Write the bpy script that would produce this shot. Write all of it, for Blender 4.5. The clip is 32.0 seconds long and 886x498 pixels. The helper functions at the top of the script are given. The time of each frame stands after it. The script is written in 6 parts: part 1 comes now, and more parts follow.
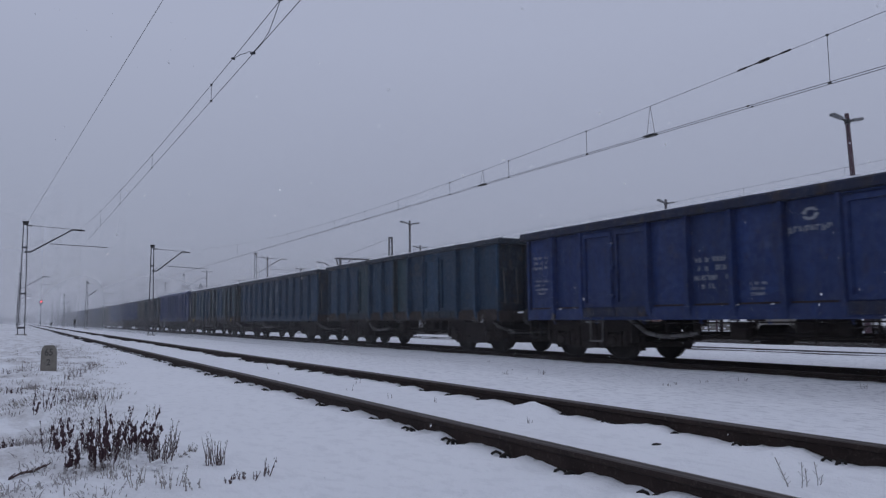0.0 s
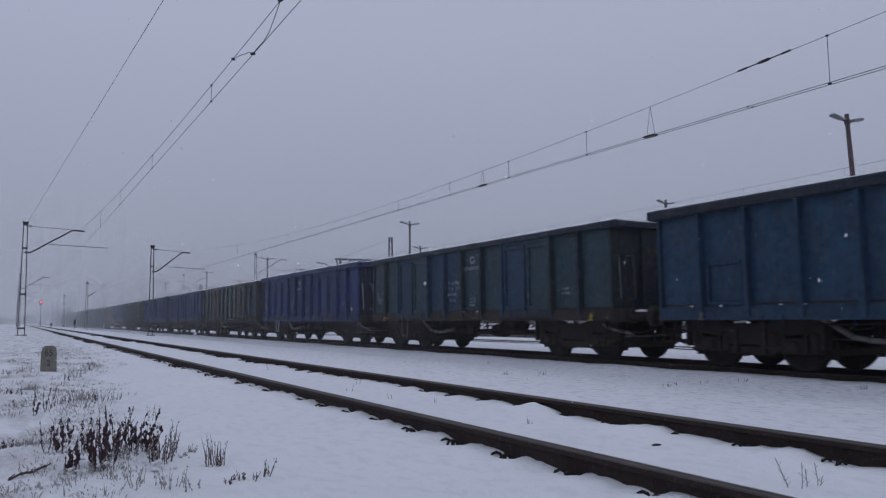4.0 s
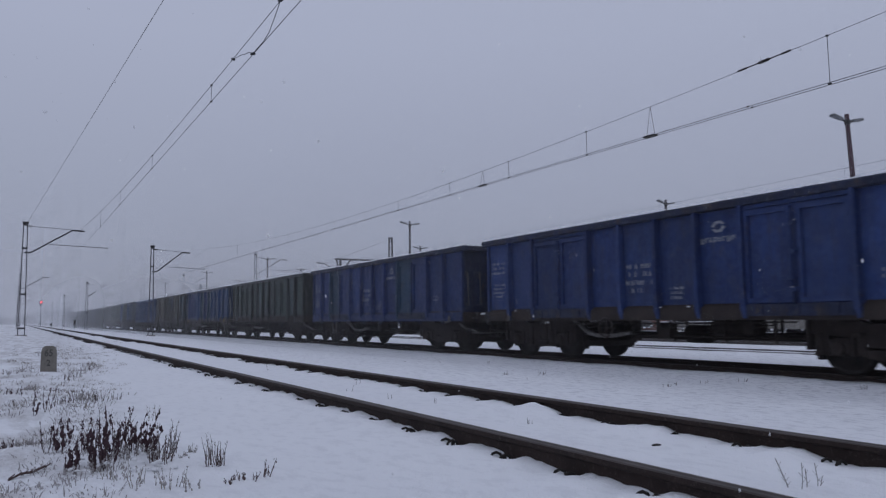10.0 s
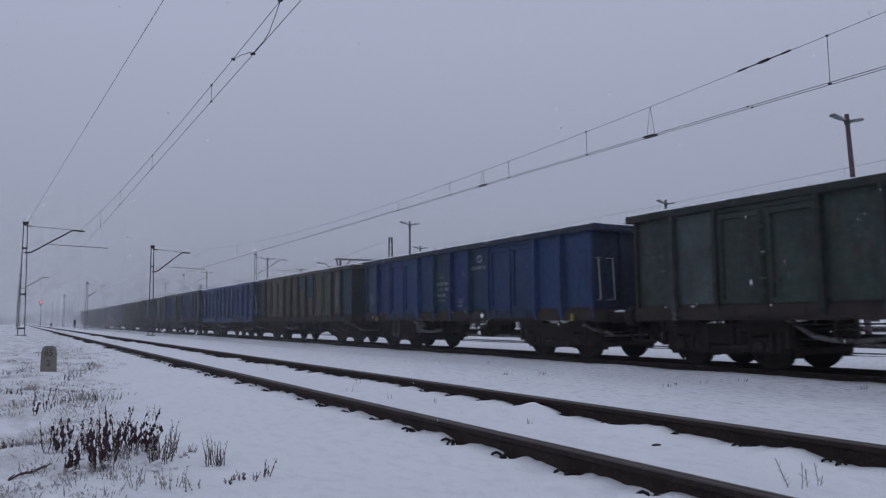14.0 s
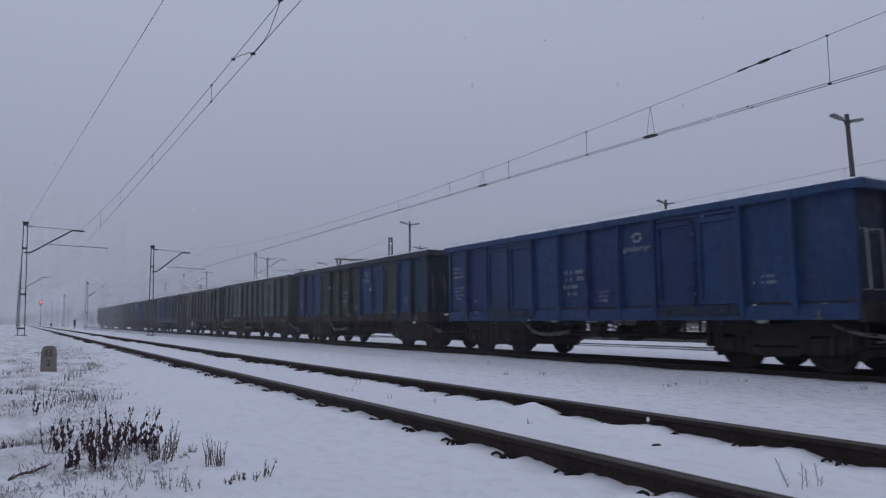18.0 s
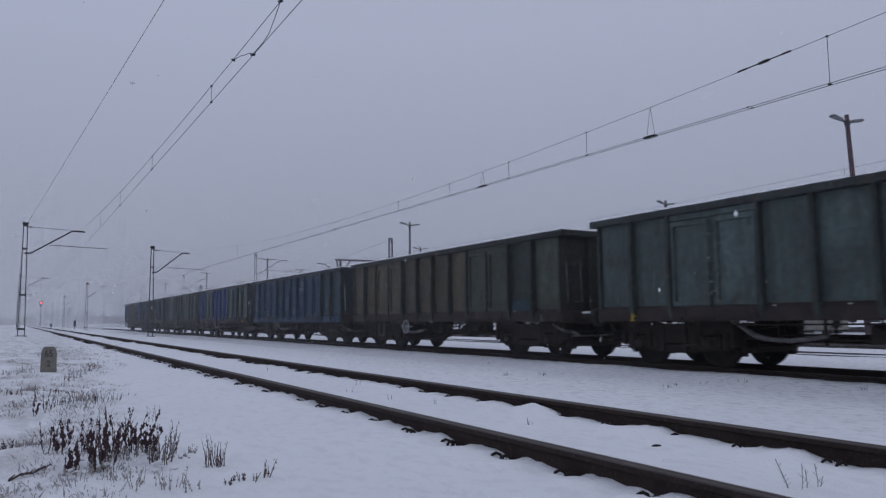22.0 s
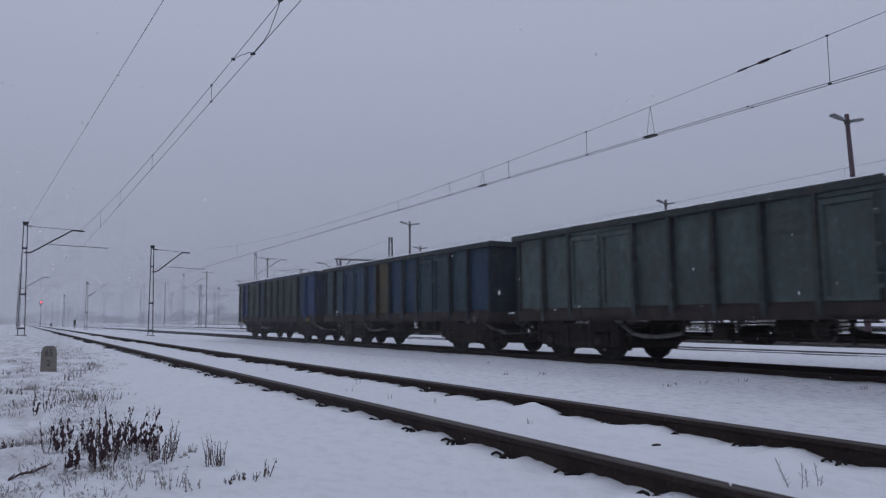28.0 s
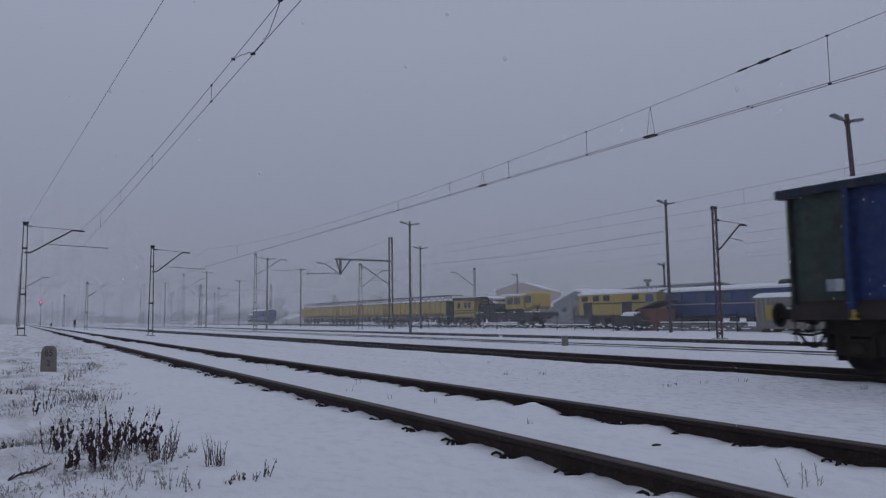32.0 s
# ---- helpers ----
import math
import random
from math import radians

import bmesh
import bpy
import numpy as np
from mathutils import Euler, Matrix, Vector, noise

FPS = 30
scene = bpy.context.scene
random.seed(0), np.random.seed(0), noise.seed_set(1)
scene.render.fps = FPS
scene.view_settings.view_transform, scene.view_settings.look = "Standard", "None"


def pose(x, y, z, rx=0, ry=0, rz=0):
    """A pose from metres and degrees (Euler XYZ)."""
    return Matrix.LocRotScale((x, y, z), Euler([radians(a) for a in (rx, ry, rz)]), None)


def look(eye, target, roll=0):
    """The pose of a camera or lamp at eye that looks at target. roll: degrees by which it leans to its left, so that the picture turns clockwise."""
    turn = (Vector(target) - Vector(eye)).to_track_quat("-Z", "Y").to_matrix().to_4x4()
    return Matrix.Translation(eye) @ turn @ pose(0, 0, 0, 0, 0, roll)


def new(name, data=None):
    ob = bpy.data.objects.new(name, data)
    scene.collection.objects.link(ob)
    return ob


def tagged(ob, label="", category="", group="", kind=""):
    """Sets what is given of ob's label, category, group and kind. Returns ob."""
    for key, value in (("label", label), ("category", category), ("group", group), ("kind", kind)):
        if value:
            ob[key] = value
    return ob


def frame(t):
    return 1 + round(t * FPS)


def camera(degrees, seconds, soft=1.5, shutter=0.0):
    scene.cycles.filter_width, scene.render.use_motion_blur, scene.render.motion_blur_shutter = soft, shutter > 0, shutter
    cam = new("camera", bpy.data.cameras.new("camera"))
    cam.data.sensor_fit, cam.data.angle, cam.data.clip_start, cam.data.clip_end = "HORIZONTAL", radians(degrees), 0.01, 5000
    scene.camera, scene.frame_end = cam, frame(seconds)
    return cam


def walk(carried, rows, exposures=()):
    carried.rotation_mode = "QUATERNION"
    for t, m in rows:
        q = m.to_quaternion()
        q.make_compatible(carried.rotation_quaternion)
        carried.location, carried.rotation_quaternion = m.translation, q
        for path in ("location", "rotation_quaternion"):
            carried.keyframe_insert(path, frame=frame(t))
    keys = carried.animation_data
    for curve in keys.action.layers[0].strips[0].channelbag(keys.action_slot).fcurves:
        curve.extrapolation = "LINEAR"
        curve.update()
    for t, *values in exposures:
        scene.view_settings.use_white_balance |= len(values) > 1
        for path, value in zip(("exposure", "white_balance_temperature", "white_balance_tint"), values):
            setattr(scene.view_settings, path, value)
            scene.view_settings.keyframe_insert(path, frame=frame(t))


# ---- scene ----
# Winter railway yard: a long train of open coal wagons rolls past a standing camera.
# x runs across the tracks, y along them, z up. z = 0 is the snow beside the nearest track.

# ---- camera ----
EYE = Vector((0.0, 0.0, 0.905))
YAW, PITCH, ROLL = 30.392, 5.395, -0.655


def aim(pitch):
    a, b = radians(YAW), radians(pitch)
    return look(EYE, EYE + Vector((math.sin(a) * math.cos(b), math.cos(a) * math.cos(b), math.sin(b))), ROLL)


cam = camera(62.694, 32.0, 1.3, 0.25)
walk(cam, [(0, aim(PITCH - 0.05)), (2.2, aim(PITCH - 0.05)), (4.5, aim(PITCH)), (20.8, aim(PITCH)), (21.8, aim(PITCH + 0.05)),
           (25.5, aim(PITCH + 0.05)), (27.3, aim(PITCH)), (32, aim(PITCH))], [(0, 0.0), (28, 0.0), (29, -0.02), (30, -0.07), (31, -0.165), (32, -0.33)])

# ---- world and light ----
world = bpy.data.worlds.new("overcast_sky")
scene.world = world
world.use_nodes = True
wn, wl = world.node_tree.nodes, world.node_tree.links
wn.clear()
w_out = wn.new("ShaderNodeOutputWorld")
w_bg = wn.new("ShaderNodeBackground")
w_mix = wn.new("ShaderNodeMix")
w_mix.data_type = "RGBA"
w_sky = wn.new("ShaderNodeTexSky")
w_sky.sky_type = "NISHITA"
w_sky.sun_disc = False
w_sky.sun_elevation, w_sky.sun_rotation = radians(14), radians(150)
w_gain = wn.new("ShaderNodeVectorMath")
w_gain.operation = "SCALE"
w_gain.inputs["Scale"].default_value = 0.06
w_co = wn.new("ShaderNodeTexCoord")
w_sep = wn.new("ShaderNodeSeparateXYZ")
w_ramp = wn.new("ShaderNodeValToRGB")
w_ramp.color_ramp.elements[0].position = 0.0
w_ramp.color_ramp.elements[0].color = (0.245, 0.264, 0.345, 1)
w_ramp.color_ramp.elements[1].position = 0.90
w_ramp.color_ramp.elements[1].color = (0.455, 0.498, 0.643, 1)
for w_pos, w_col in ((0.10, (0.303, 0.330, 0.434)), (0.36, (0.384, 0.419, 0.551))):
    w_e = w_ramp.color_ramp.elements.new(w_pos)
    w_e.color = (*w_col, 1)
wl.new(w_co.outputs["Generated"], w_sep.inputs[0])
wl.new(w_sep.outputs["Z"], w_ramp.inputs["Fac"])
wl.new(w_sky.outputs["Color"], w_gain.inputs[0])
wl.new(w_gain.outputs["Vector"], w_mix.inputs["A"])
wl.new(w_ramp.outputs["Color"], w_mix.inputs["B"])
w_mix.inputs["Factor"].default_value = 0.95
wl.new(w_mix.outputs["Result"], w_bg.inputs["Color"])
w_bg.inputs["Strength"].default_value = 1.0
wl.new(w_bg.outputs[0], w_out.inputs[0])

sun_data = bpy.data.lights.new("sun", "SUN")
sun_data.energy, sun_data.angle, sun_data.color = 0.15, radians(60), (1.0, 0.97, 0.94)
sun = new("sun", sun_data)
sun.matrix_world = look((40, -40, 60), (30, 30, 0))

# ---- materials ----


def material(name, rough=0.7, metal=0.0, spec=0.4):
    m = bpy.data.materials.new(name)
    m.use_nodes = True
    b = m.node_tree.nodes["Principled BSDF"]
    b.inputs["Roughness"].default_value = rough
    b.inputs["Metallic"].default_value = metal
    b.inputs["Specular IOR Level"].default_value = spec
    return m, m.node_tree.nodes, m.node_tree.links, b


def noise_node(n, l, scale, detail=4.0, stretch=None, rough=0.55):
    co = n.new("ShaderNodeTexCoord")
    mp = n.new("ShaderNodeMapping")
    if stretch:
        mp.inputs["Scale"].default_value = stretch
    t = n.new("ShaderNodeTexNoise")
    t.inputs["Scale"].default_value, t.inputs["Detail"].default_value = scale, detail
    t.inputs["Roughness"].default_value = rough
    l.new(co.outputs["Object"], mp.inputs["Vector"])
    l.new(mp.outputs[0], t.inputs["Vector"])
    return t


def ramp(n, l, fac, stops):
    r = n.new("ShaderNodeValToRGB")
    e = r.color_ramp.elements
    while len(e) < len(stops):
        e.new(0.5)
    for k, (pos, col) in enumerate(stops):
        e[k].position, e[k].color = pos, (*col, 1)
    l.new(fac, r.inputs["Fac"])
    return r.outputs["Color"]


def mix(n, l, fac, a, b, kind="MIX"):
    m = n.new("ShaderNodeMix")
    m.data_type, m.blend_type = "RGBA", kind
    for key, v in (("Factor", fac), ("A", a), ("B", b)):
        if isinstance(v, (float, int)):
            m.inputs[key].default_value = v
        elif isinstance(v, tuple):
            m.inputs[key].default_value = (*v, 1)
        else:
            l.new(v, m.inputs[key])
    return m.outputs["Result"]


def bump(n, l, b, height, strength=0.3, dist=0.01):
    k = n.new("ShaderNodeBump")
    k.inputs["Strength"].default_value, k.inputs["Distance"].default_value = strength, dist
    l.new(height, k.inputs["Height"])
    l.new(k.outputs[0], b.inputs["Normal"])


def plain(name, col, col2=None, scale=6.0, rough=0.7, metal=0.0, spec=0.4, bumpy=0.2, stretch=None, third=None):
    """A surface with coarse and fine variation between two or three colours."""
    m, n, l, b = material(name, rough, metal, spec)
    col2 = col2 or tuple(c * 0.7 for c in col)
    big = noise_node(n, l, scale, 5.0, stretch)
    fine = noise_node(n, l, scale * 9, 3.0, stretch)
    c = mix(n, l, ramp(n, l, big.outputs["Fac"], [(0.35, (0, 0, 0)), (0.68, (1, 1, 1))]), col, col2)
    if third:
        c = mix(n, l, ramp(n, l, fine.outputs["Fac"], [(0.55, (0, 0, 0)), (0.75, (1, 1, 1))]), c, third)
    c = mix(n, l, 0.25, c, ramp(n, l, fine.outputs["Fac"], [(0.2, tuple(x * 0.6 for x in col)), (0.8, col)]))
    l.new(c, b.inputs["Base Color"])
    bump(n, l, b, fine.outputs["Fac"], bumpy, 0.01)
    return m


def paint(name, col, worn=0.35, rough=0.62):
    """Old wagon paint: faded patches, vertical dirt streaks, rust freckles; each plate a little different."""
    m, n, l, b = material(name, rough, 0.0, 0.3)
    info = n.new("ShaderNodeObjectInfo")
    co = n.new("ShaderNodeTexCoord")
    shift = n.new("ShaderNodeVectorMath")
    shift.operation = "ADD"
    gain = n.new("ShaderNodeMath")
    gain.operation = "MULTIPLY"
    gain.inputs[1].default_value = 37.0
    l.new(info.outputs["Random"], gain.inputs[0])
    l.new(co.outputs["Object"], shift.inputs[0])
    l.new(gain.outputs[0], shift.inputs[1])

    def tex(scale, detail, stretch):
        mp = n.new("ShaderNodeMapping")
        mp.inputs["Scale"].default_value = stretch
        t = n.new("ShaderNodeTexNoise")
        t.inputs["Scale"].default_value, t.inputs["Detail"].default_value = scale, detail
        l.new(shift.outputs[0], mp.inputs["Vector"])
        l.new(mp.outputs[0], t.inputs["Vector"])
        return t.outputs["Fac"]

    fade = tex(1.3, 4, (1, 1, 1))
    streak = tex(7.0, 4, (1, 1, 0.09))
    speck = tex(16.0, 5, (1, 1, 0.6))
    blot = tex(2.7, 6, (1, 1.0, 0.55))
    tone = n.new("ShaderNodeHueSaturation")
    tone.inputs["Color"].default_value = (*col, 1)
    val = n.new("ShaderNodeMapRange")
    val.inputs["To Min"].default_value, val.inputs["To Max"].default_value = 0.70, 1.28
    l.new(info.outputs["Random"], val.inputs["Value"])
    l.new(val.outputs[0], tone.inputs["Value"])
    g = sum(col) / 3
    faded = tuple(c * 1.05 + g * 0.14 + 0.004 for c in col)
    c = mix(n, l, ramp(n, l, fade, [(0.42, (0, 0, 0)), (0.75, (1, 1, 1))]), tone.outputs[0], faded)
    soot = tex(0.8, 5, (1, 1.2, 0.7))
    c = mix(n, l, ramp(n, l, soot, [(0.45, (0, 0, 0)), (0.72, (worn * 1.1, worn * 1.1, worn * 1.1))]), c, tuple(x * 0.35 + 0.010 for x in col))
    rusty = tex(1.9, 6, (1, 1, 0.8))
    c = mix(n, l, ramp(n, l, rusty, [(0.60, (0, 0, 0)), (0.74, (worn * 0.8, worn * 0.8, worn * 0.8))]), c, (0.095, 0.066, 0.042))
    dirt = (0.028, 0.027, 0.028)
    c = mix(n, l, ramp(n, l, streak, [(0.48, (0, 0, 0)), (0.8, (worn, worn, worn))]), c, dirt)
    c = mix(n, l, ramp(n, l, blot, [(0.52, (0, 0, 0)), (0.70, (worn * 1.3, worn * 1.3, worn * 1.3))]), c, (0.030, 0.026, 0.024))
    c = mix(n, l, ramp(n, l, speck, [(0.66 - worn * 0.08, (0, 0, 0)), (0.74, (0.8, 0.8, 0.8))]), c, (0.055, 0.036, 0.028))
    l.new(c, b.inputs["Base Color"])
    l.new(ramp(n, l, speck, [(0.4, (0.5, 0.5, 0.5)), (0.7, (0.85, 0.85, 0.85))]), b.inputs["Roughness"])
    chip = tex(38.0, 3, (1, 1, 0.8))
    c = mix(n, l, ramp(n, l, chip, [(0.70, (0, 0, 0)), (0.76, (0.55, 0.55, 0.55))]), c, tuple(x * 0.6 + 0.085 for x in col))
    run = tex(24.0, 3, (1, 1, 0.045))
    c = mix(n, l, ramp(n, l, run, [(0.54, (0, 0, 0)), (0.72, (0.4, 0.4, 0.4))]), c, (0.026, 0.024, 0.024))
    pale_run = tex(15.0, 3, (1, 1, 0.06))
    c = mix(n, l, ramp(n, l, pale_run, [(0.62, (0, 0, 0)), (0.76, (0.30, 0.30, 0.30))]), c, tuple(x * 0.8 + 0.06 for x in col))
    drip = tex(11.0, 6, (1, 1, 0.16))
    d1, d2 = 0.55 * worn + 0.10, 0.9 * worn
    c = mix(n, l, ramp(n, l, drip, [(0.52, (0, 0, 0)), (0.60, (d1, d1, d1))]), c, tuple(x * 0.45 + 0.008 for x in col))
    flake = tex(7.5, 9, (1, 1, 0.55))
    c = mix(n, l, ramp(n, l, flake, [(0.60, (0, 0, 0)), (0.635, (d2, d2, d2))]), c, (0.062, 0.043, 0.032))
    scratch = tex(21.0, 7, (1, 1, 0.22))
    c = mix(n, l, ramp(n, l, scratch, [(0.645, (0, 0, 0)), (0.69, (d2, d2, d2))]), c, tuple(x * 0.9 + 0.11 for x in col))
    scar = tex(4.6, 8, (1, 1, 1.4))
    c = mix(n, l, ramp(n, l, scar, [(0.46, (0.45, 0.45, 0.45)), (0.54, (0, 0, 0))]), c, tuple(x * 0.68 for x in col))
    l.new(c, b.inputs["Base Color"])
    bump(n, l, b, speck, 0.25, 0.008)
    return m


def snow_material():
    m, n, l, b = material("snow", 0.75, 0.0, 0.2)
    big = noise_node(n, l, 0.35, 5.0)
    mid = noise_node(n, l, 4.0, 5.0, (1, 0.5, 1))
    fine = noise_node(n, l, 45.0, 4.0)
    c = mix(n, l, ramp(n, l, big.outputs["Fac"], [(0.3, (0, 0, 0)), (0.75, (1, 1, 1))]), (0.91, 0.922, 0.945), (0.86, 0.872, 0.90))
    c = mix(n, l, ramp(n, l, mid.outputs["Fac"], [(0.60, (0, 0, 0)), (0.8, (0.35, 0.35, 0.35))]), c, (0.70, 0.71, 0.74))
    # wind crust and small dents between the tracks, their shade put into the colour
    crust = noise_node(n, l, 11.0, 5.0, (1, 0.5, 1), 0.65)
    pos = n.new("ShaderNodeNewGeometry")
    px = n.new("ShaderNodeSeparateXYZ")
    l.new(pos.outputs["Position"], px.inputs[0])
    zone = n.new("ShaderNodeMapRange")
    zone.inputs["From Min"].default_value, zone.inputs["From Max"].default_value = 4.4, 6.8
    zone.inputs["To Min"].default_value = 0.25
    l.new(px.outputs["X"], zone.inputs["Value"])
    dent_shade = n.new("ShaderNodeMath")
    dent_shade.operation = "MULTIPLY"
    l.new(zone.outputs[0], dent_shade.inputs[0])
    l.new(ramp(n, l, crust.outputs["Fac"], [(0.50, (0, 0, 0)), (0.62, (0.85, 0.85, 0.85))]), dent_shade.inputs[1])
    c = mix(n, l, dent_shade.outputs[0], c, (0.62, 0.63, 0.665))
    # on the weedy verge dry grass and soil show through in patches
    geo = n.new("ShaderNodeNewGeometry")
    sep = n.new("ShaderNodeSeparateXYZ")
    l.new(geo.outputs["Position"], sep.inputs[0])
    skew = n.new("ShaderNodeMath")
    skew.operation = "MULTIPLY_ADD"
    skew.inputs[1].default_value = -0.055
    l.new(sep.outputs["Y"], skew.inputs[0])
    l.new(sep.outputs["X"], skew.inputs[2])
    verge = n.new("ShaderNodeMapRange")
    verge.inputs["From Min"].default_value, verge.inputs["From Max"].default_value = 0.85, -0.35
    l.new(skew.outputs[0], verge.inputs["Value"])
    patch = noise_node(n, l, 2.6, 8.0, (1, 0.45, 1), 0.72)
    cover = n.new("ShaderNodeMath")
    cover.operation = "MULTIPLY"
    l.new(verge.outputs[0], cover.inputs[0])
    l.new(ramp(n, l, patch.outputs["Fac"], [(0.42, (0, 0, 0)), (0.62, (0.55, 0.55, 0.55))]), cover.inputs[1])
    c = mix(n, l, cover.outputs[0], c, ramp(n, l, fine.outputs["Fac"], [(0.3, (0.20, 0.17, 0.155)), (0.7, (0.50, 0.48, 0.47))]))
    l.new(c, b.inputs["Base Color"])
    add = n.new("ShaderNodeMath")
    add.operation = "ADD"
    l.new(mid.outputs["Fac"], add.inputs[0])
    l.new(fine.outputs["Fac"], add.inputs[1])
    both = n.new("ShaderNodeMath")
    both.operation = "MULTIPLY_ADD"
    l.new(crust.outputs["Fac"], both.inputs[0])
    l.new(zone.outputs[0], both.inputs[1])
    l.new(add.outputs[0], both.inputs[2])
    bump(n, l, b, both.outputs[0], 0.65, 0.035)
    return m


M = {
    "snow": snow_material(),
    "flake": plain("snowflake", (0.9, 0.91, 0.93), (0.85, 0.86, 0.88), 20, 0.8),
    "rail_side": plain("rusty_rail_steel", (0.026, 0.018, 0.016), (0.048, 0.031, 0.026), 5, 0.8, 0.2, 0.3, 0.4, None, (0.085, 0.066, 0.058)),
    "rail_head": plain("worn_rail_head", (0.085, 0.070, 0.064), (0.042, 0.034, 0.030), 3, 0.65, 0.25, 0.4, 0.15),
    "rail_frost": plain("frosted_rail_edge", (0.62, 0.61, 0.62), (0.20, 0.18, 0.17), 14, 0.9),
    "clip": plain("dark_rail_clip", (0.016, 0.014, 0.013), (0.03, 0.024, 0.02), 20, 0.85),
    "under": plain("sooty_underframe", (0.024, 0.019, 0.018), (0.040, 0.031, 0.028), 4, 0.85, 0.1, 0.25, 0.35, None, (0.038, 0.028, 0.022)),
    "sole": plain("grimy_solebar", (0.033, 0.027, 0.026), (0.054, 0.042, 0.037), 3, 0.8, 0.1, 0.25, 0.35, None, (0.07, 0.05, 0.04)),
    "wheel": plain("wheel_steel", (0.018, 0.016, 0.016), (0.035, 0.028, 0.024), 5, 0.75, 0.3),
    "rub": plain("black_rubber", (0.012, 0.012, 0.013), None, 10, 0.7),
    "buf": plain("buffer_steel", (0.045, 0.042, 0.042), (0.025, 0.022, 0.021), 6, 0.55, 0.4),
    "rod": plain("greyish_rod", (0.15, 0.145, 0.145), (0.07, 0.064, 0.060), 6, 0.7, 0.2),
    "white": plain("faded_white_paint", (0.42, 0.43, 0.45), (0.28, 0.29, 0.31), 12, 0.7),
    "mark": plain("stencilled_white", (0.30, 0.32, 0.36), (0.13, 0.145, 0.185), 16, 0.75),
    "mark_dim": plain("worn_stencilled_white", (0.085, 0.088, 0.092), (0.045, 0.048, 0.052), 9, 0.75),
    "pale_glass": plain("misted_window", (0.10, 0.125, 0.17), (0.07, 0.09, 0.13), 2, 0.2, 0, 0.5, 0.0),
    "yellow": plain("safety_yellow", (0.42, 0.30, 0.03), (0.25, 0.18, 0.03), 12, 0.6),
    "galv": plain("weathered_mast_steel", (0.085, 0.085, 0.095), (0.045, 0.043, 0.048), 3, 0.7, 0.3),
    "dark": plain("dark_steel", (0.030, 0.030, 0.034), (0.05, 0.045, 0.045), 4, 0.7, 0.3),
    "boom": plain("dark_reddish_boom_steel", (0.024, 0.017, 0.019), (0.014, 0.012, 0.014), 3, 0.7, 0.2),
    "wire": plain("wire", (0.05, 0.052, 0.06), None, 4, 0.6, 0.4),
    "insul": plain("brown_insulator", (0.025, 0.018, 0.016), None, 10, 0.4),
    "lamp_pole": plain("concrete_lamp_pole", (0.055, 0.050, 0.056), (0.09, 0.075, 0.08), 2.5, 0.8),
    "reddish": plain("primed_reddish_steel", (0.075, 0.030, 0.044), (0.042, 0.022, 0.032), 2.5, 0.75),
    "lamp_head": plain("lamp_head_grey", (0.16, 0.17, 0.18), (0.10, 0.10, 0.11), 8, 0.5),
    "stone": plain("old_concrete", (0.26, 0.245, 0.22), (0.17, 0.16, 0.14), 9, 0.9, 0, 0.2, 0.5, None, (0.12, 0.11, 0.10)),
    "ink": plain("black_lettering", (0.075, 0.072, 0.068), (0.15, 0.145, 0.135), 20, 0.8),
    "stem": plain("dead_brown_stem", (0.120, 0.082, 0.080), (0.060, 0.040, 0.042), 25, 0.9),
    "seed": plain("dead_seed_head", (0.086, 0.046, 0.058), (0.042, 0.026, 0.030), 30, 0.95),
    "straw": plain("dry_straw", (0.30, 0.27, 0.23), (0.20, 0.17, 0.14), 20, 0.9),
    "frost": plain("snowy_twig", (0.44, 0.43, 0.43), (0.24, 0.21, 0.20), 25, 0.9),
    "mach_y": plain("machine_yellow", (0.48, 0.36, 0.095), (0.40, 0.29, 0.08), 2.0, 0.55, 0, 0.4, 0.1, (1, 1, 0.3), (0.26, 0.17, 0.05)),
    "mach_r": plain("machine_yellow_rusted", (0.36, 0.25, 0.075), (0.26, 0.16, 0.06), 4.0, 0.7),
    "mach_d": plain("machine_dark", (0.035, 0.034, 0.036), (0.06, 0.05, 0.045), 3, 0.7),
    "glass": plain("dark_window", (0.02, 0.024, 0.03), (0.035, 0.04, 0.05), 1, 0.12, 0, 0.6, 0.0),
    "coach": plain("coach_blue", (0.032, 0.062, 0.18), (0.028, 0.052, 0.145), 1.5, 0.45, 0, 0.4, 0.05),
    "cream": plain("cream_stripe", (0.45, 0.42, 0.33), None, 4, 0.6),
    "brick": plain("red_brick", (0.21, 0.095, 0.075), (0.15, 0.075, 0.065), 3, 0.9),
    "slate": plain("dark_sheet_hall", (0.06, 0.065, 0.07), (0.045, 0.05, 0.055), 0.5, 0.9),
    "hall": plain("hall_wall", (0.44, 0.38, 0.32), (0.36, 0.31, 0.27), 0.5, 0.9),
    "shed": plain("shed_wall", (0.17, 0.175, 0.18), (0.13, 0.13, 0.14), 0.6, 0.9),
    "wood": plain("dark_bare_wood", (0.055, 0.046, 0.044), (0.035, 0.03, 0.03), 2, 0.95),
    "twig": plain("bare_twigs", (0.08, 0.072, 0.07), None, 2, 0.95),
}
red_glow, rg_n, rg_l, rg_b = material("red_signal_lens")
rg_b.inputs["Base Color"].default_value = (0.5, 0.02, 0.02, 1)
rg_b.inputs["Emission Color"].default_value = (1.0, 0.05, 0.07, 1)
rg_b.inputs["Emission Strength"].default_value = 2.5
M["red"] = red_glow

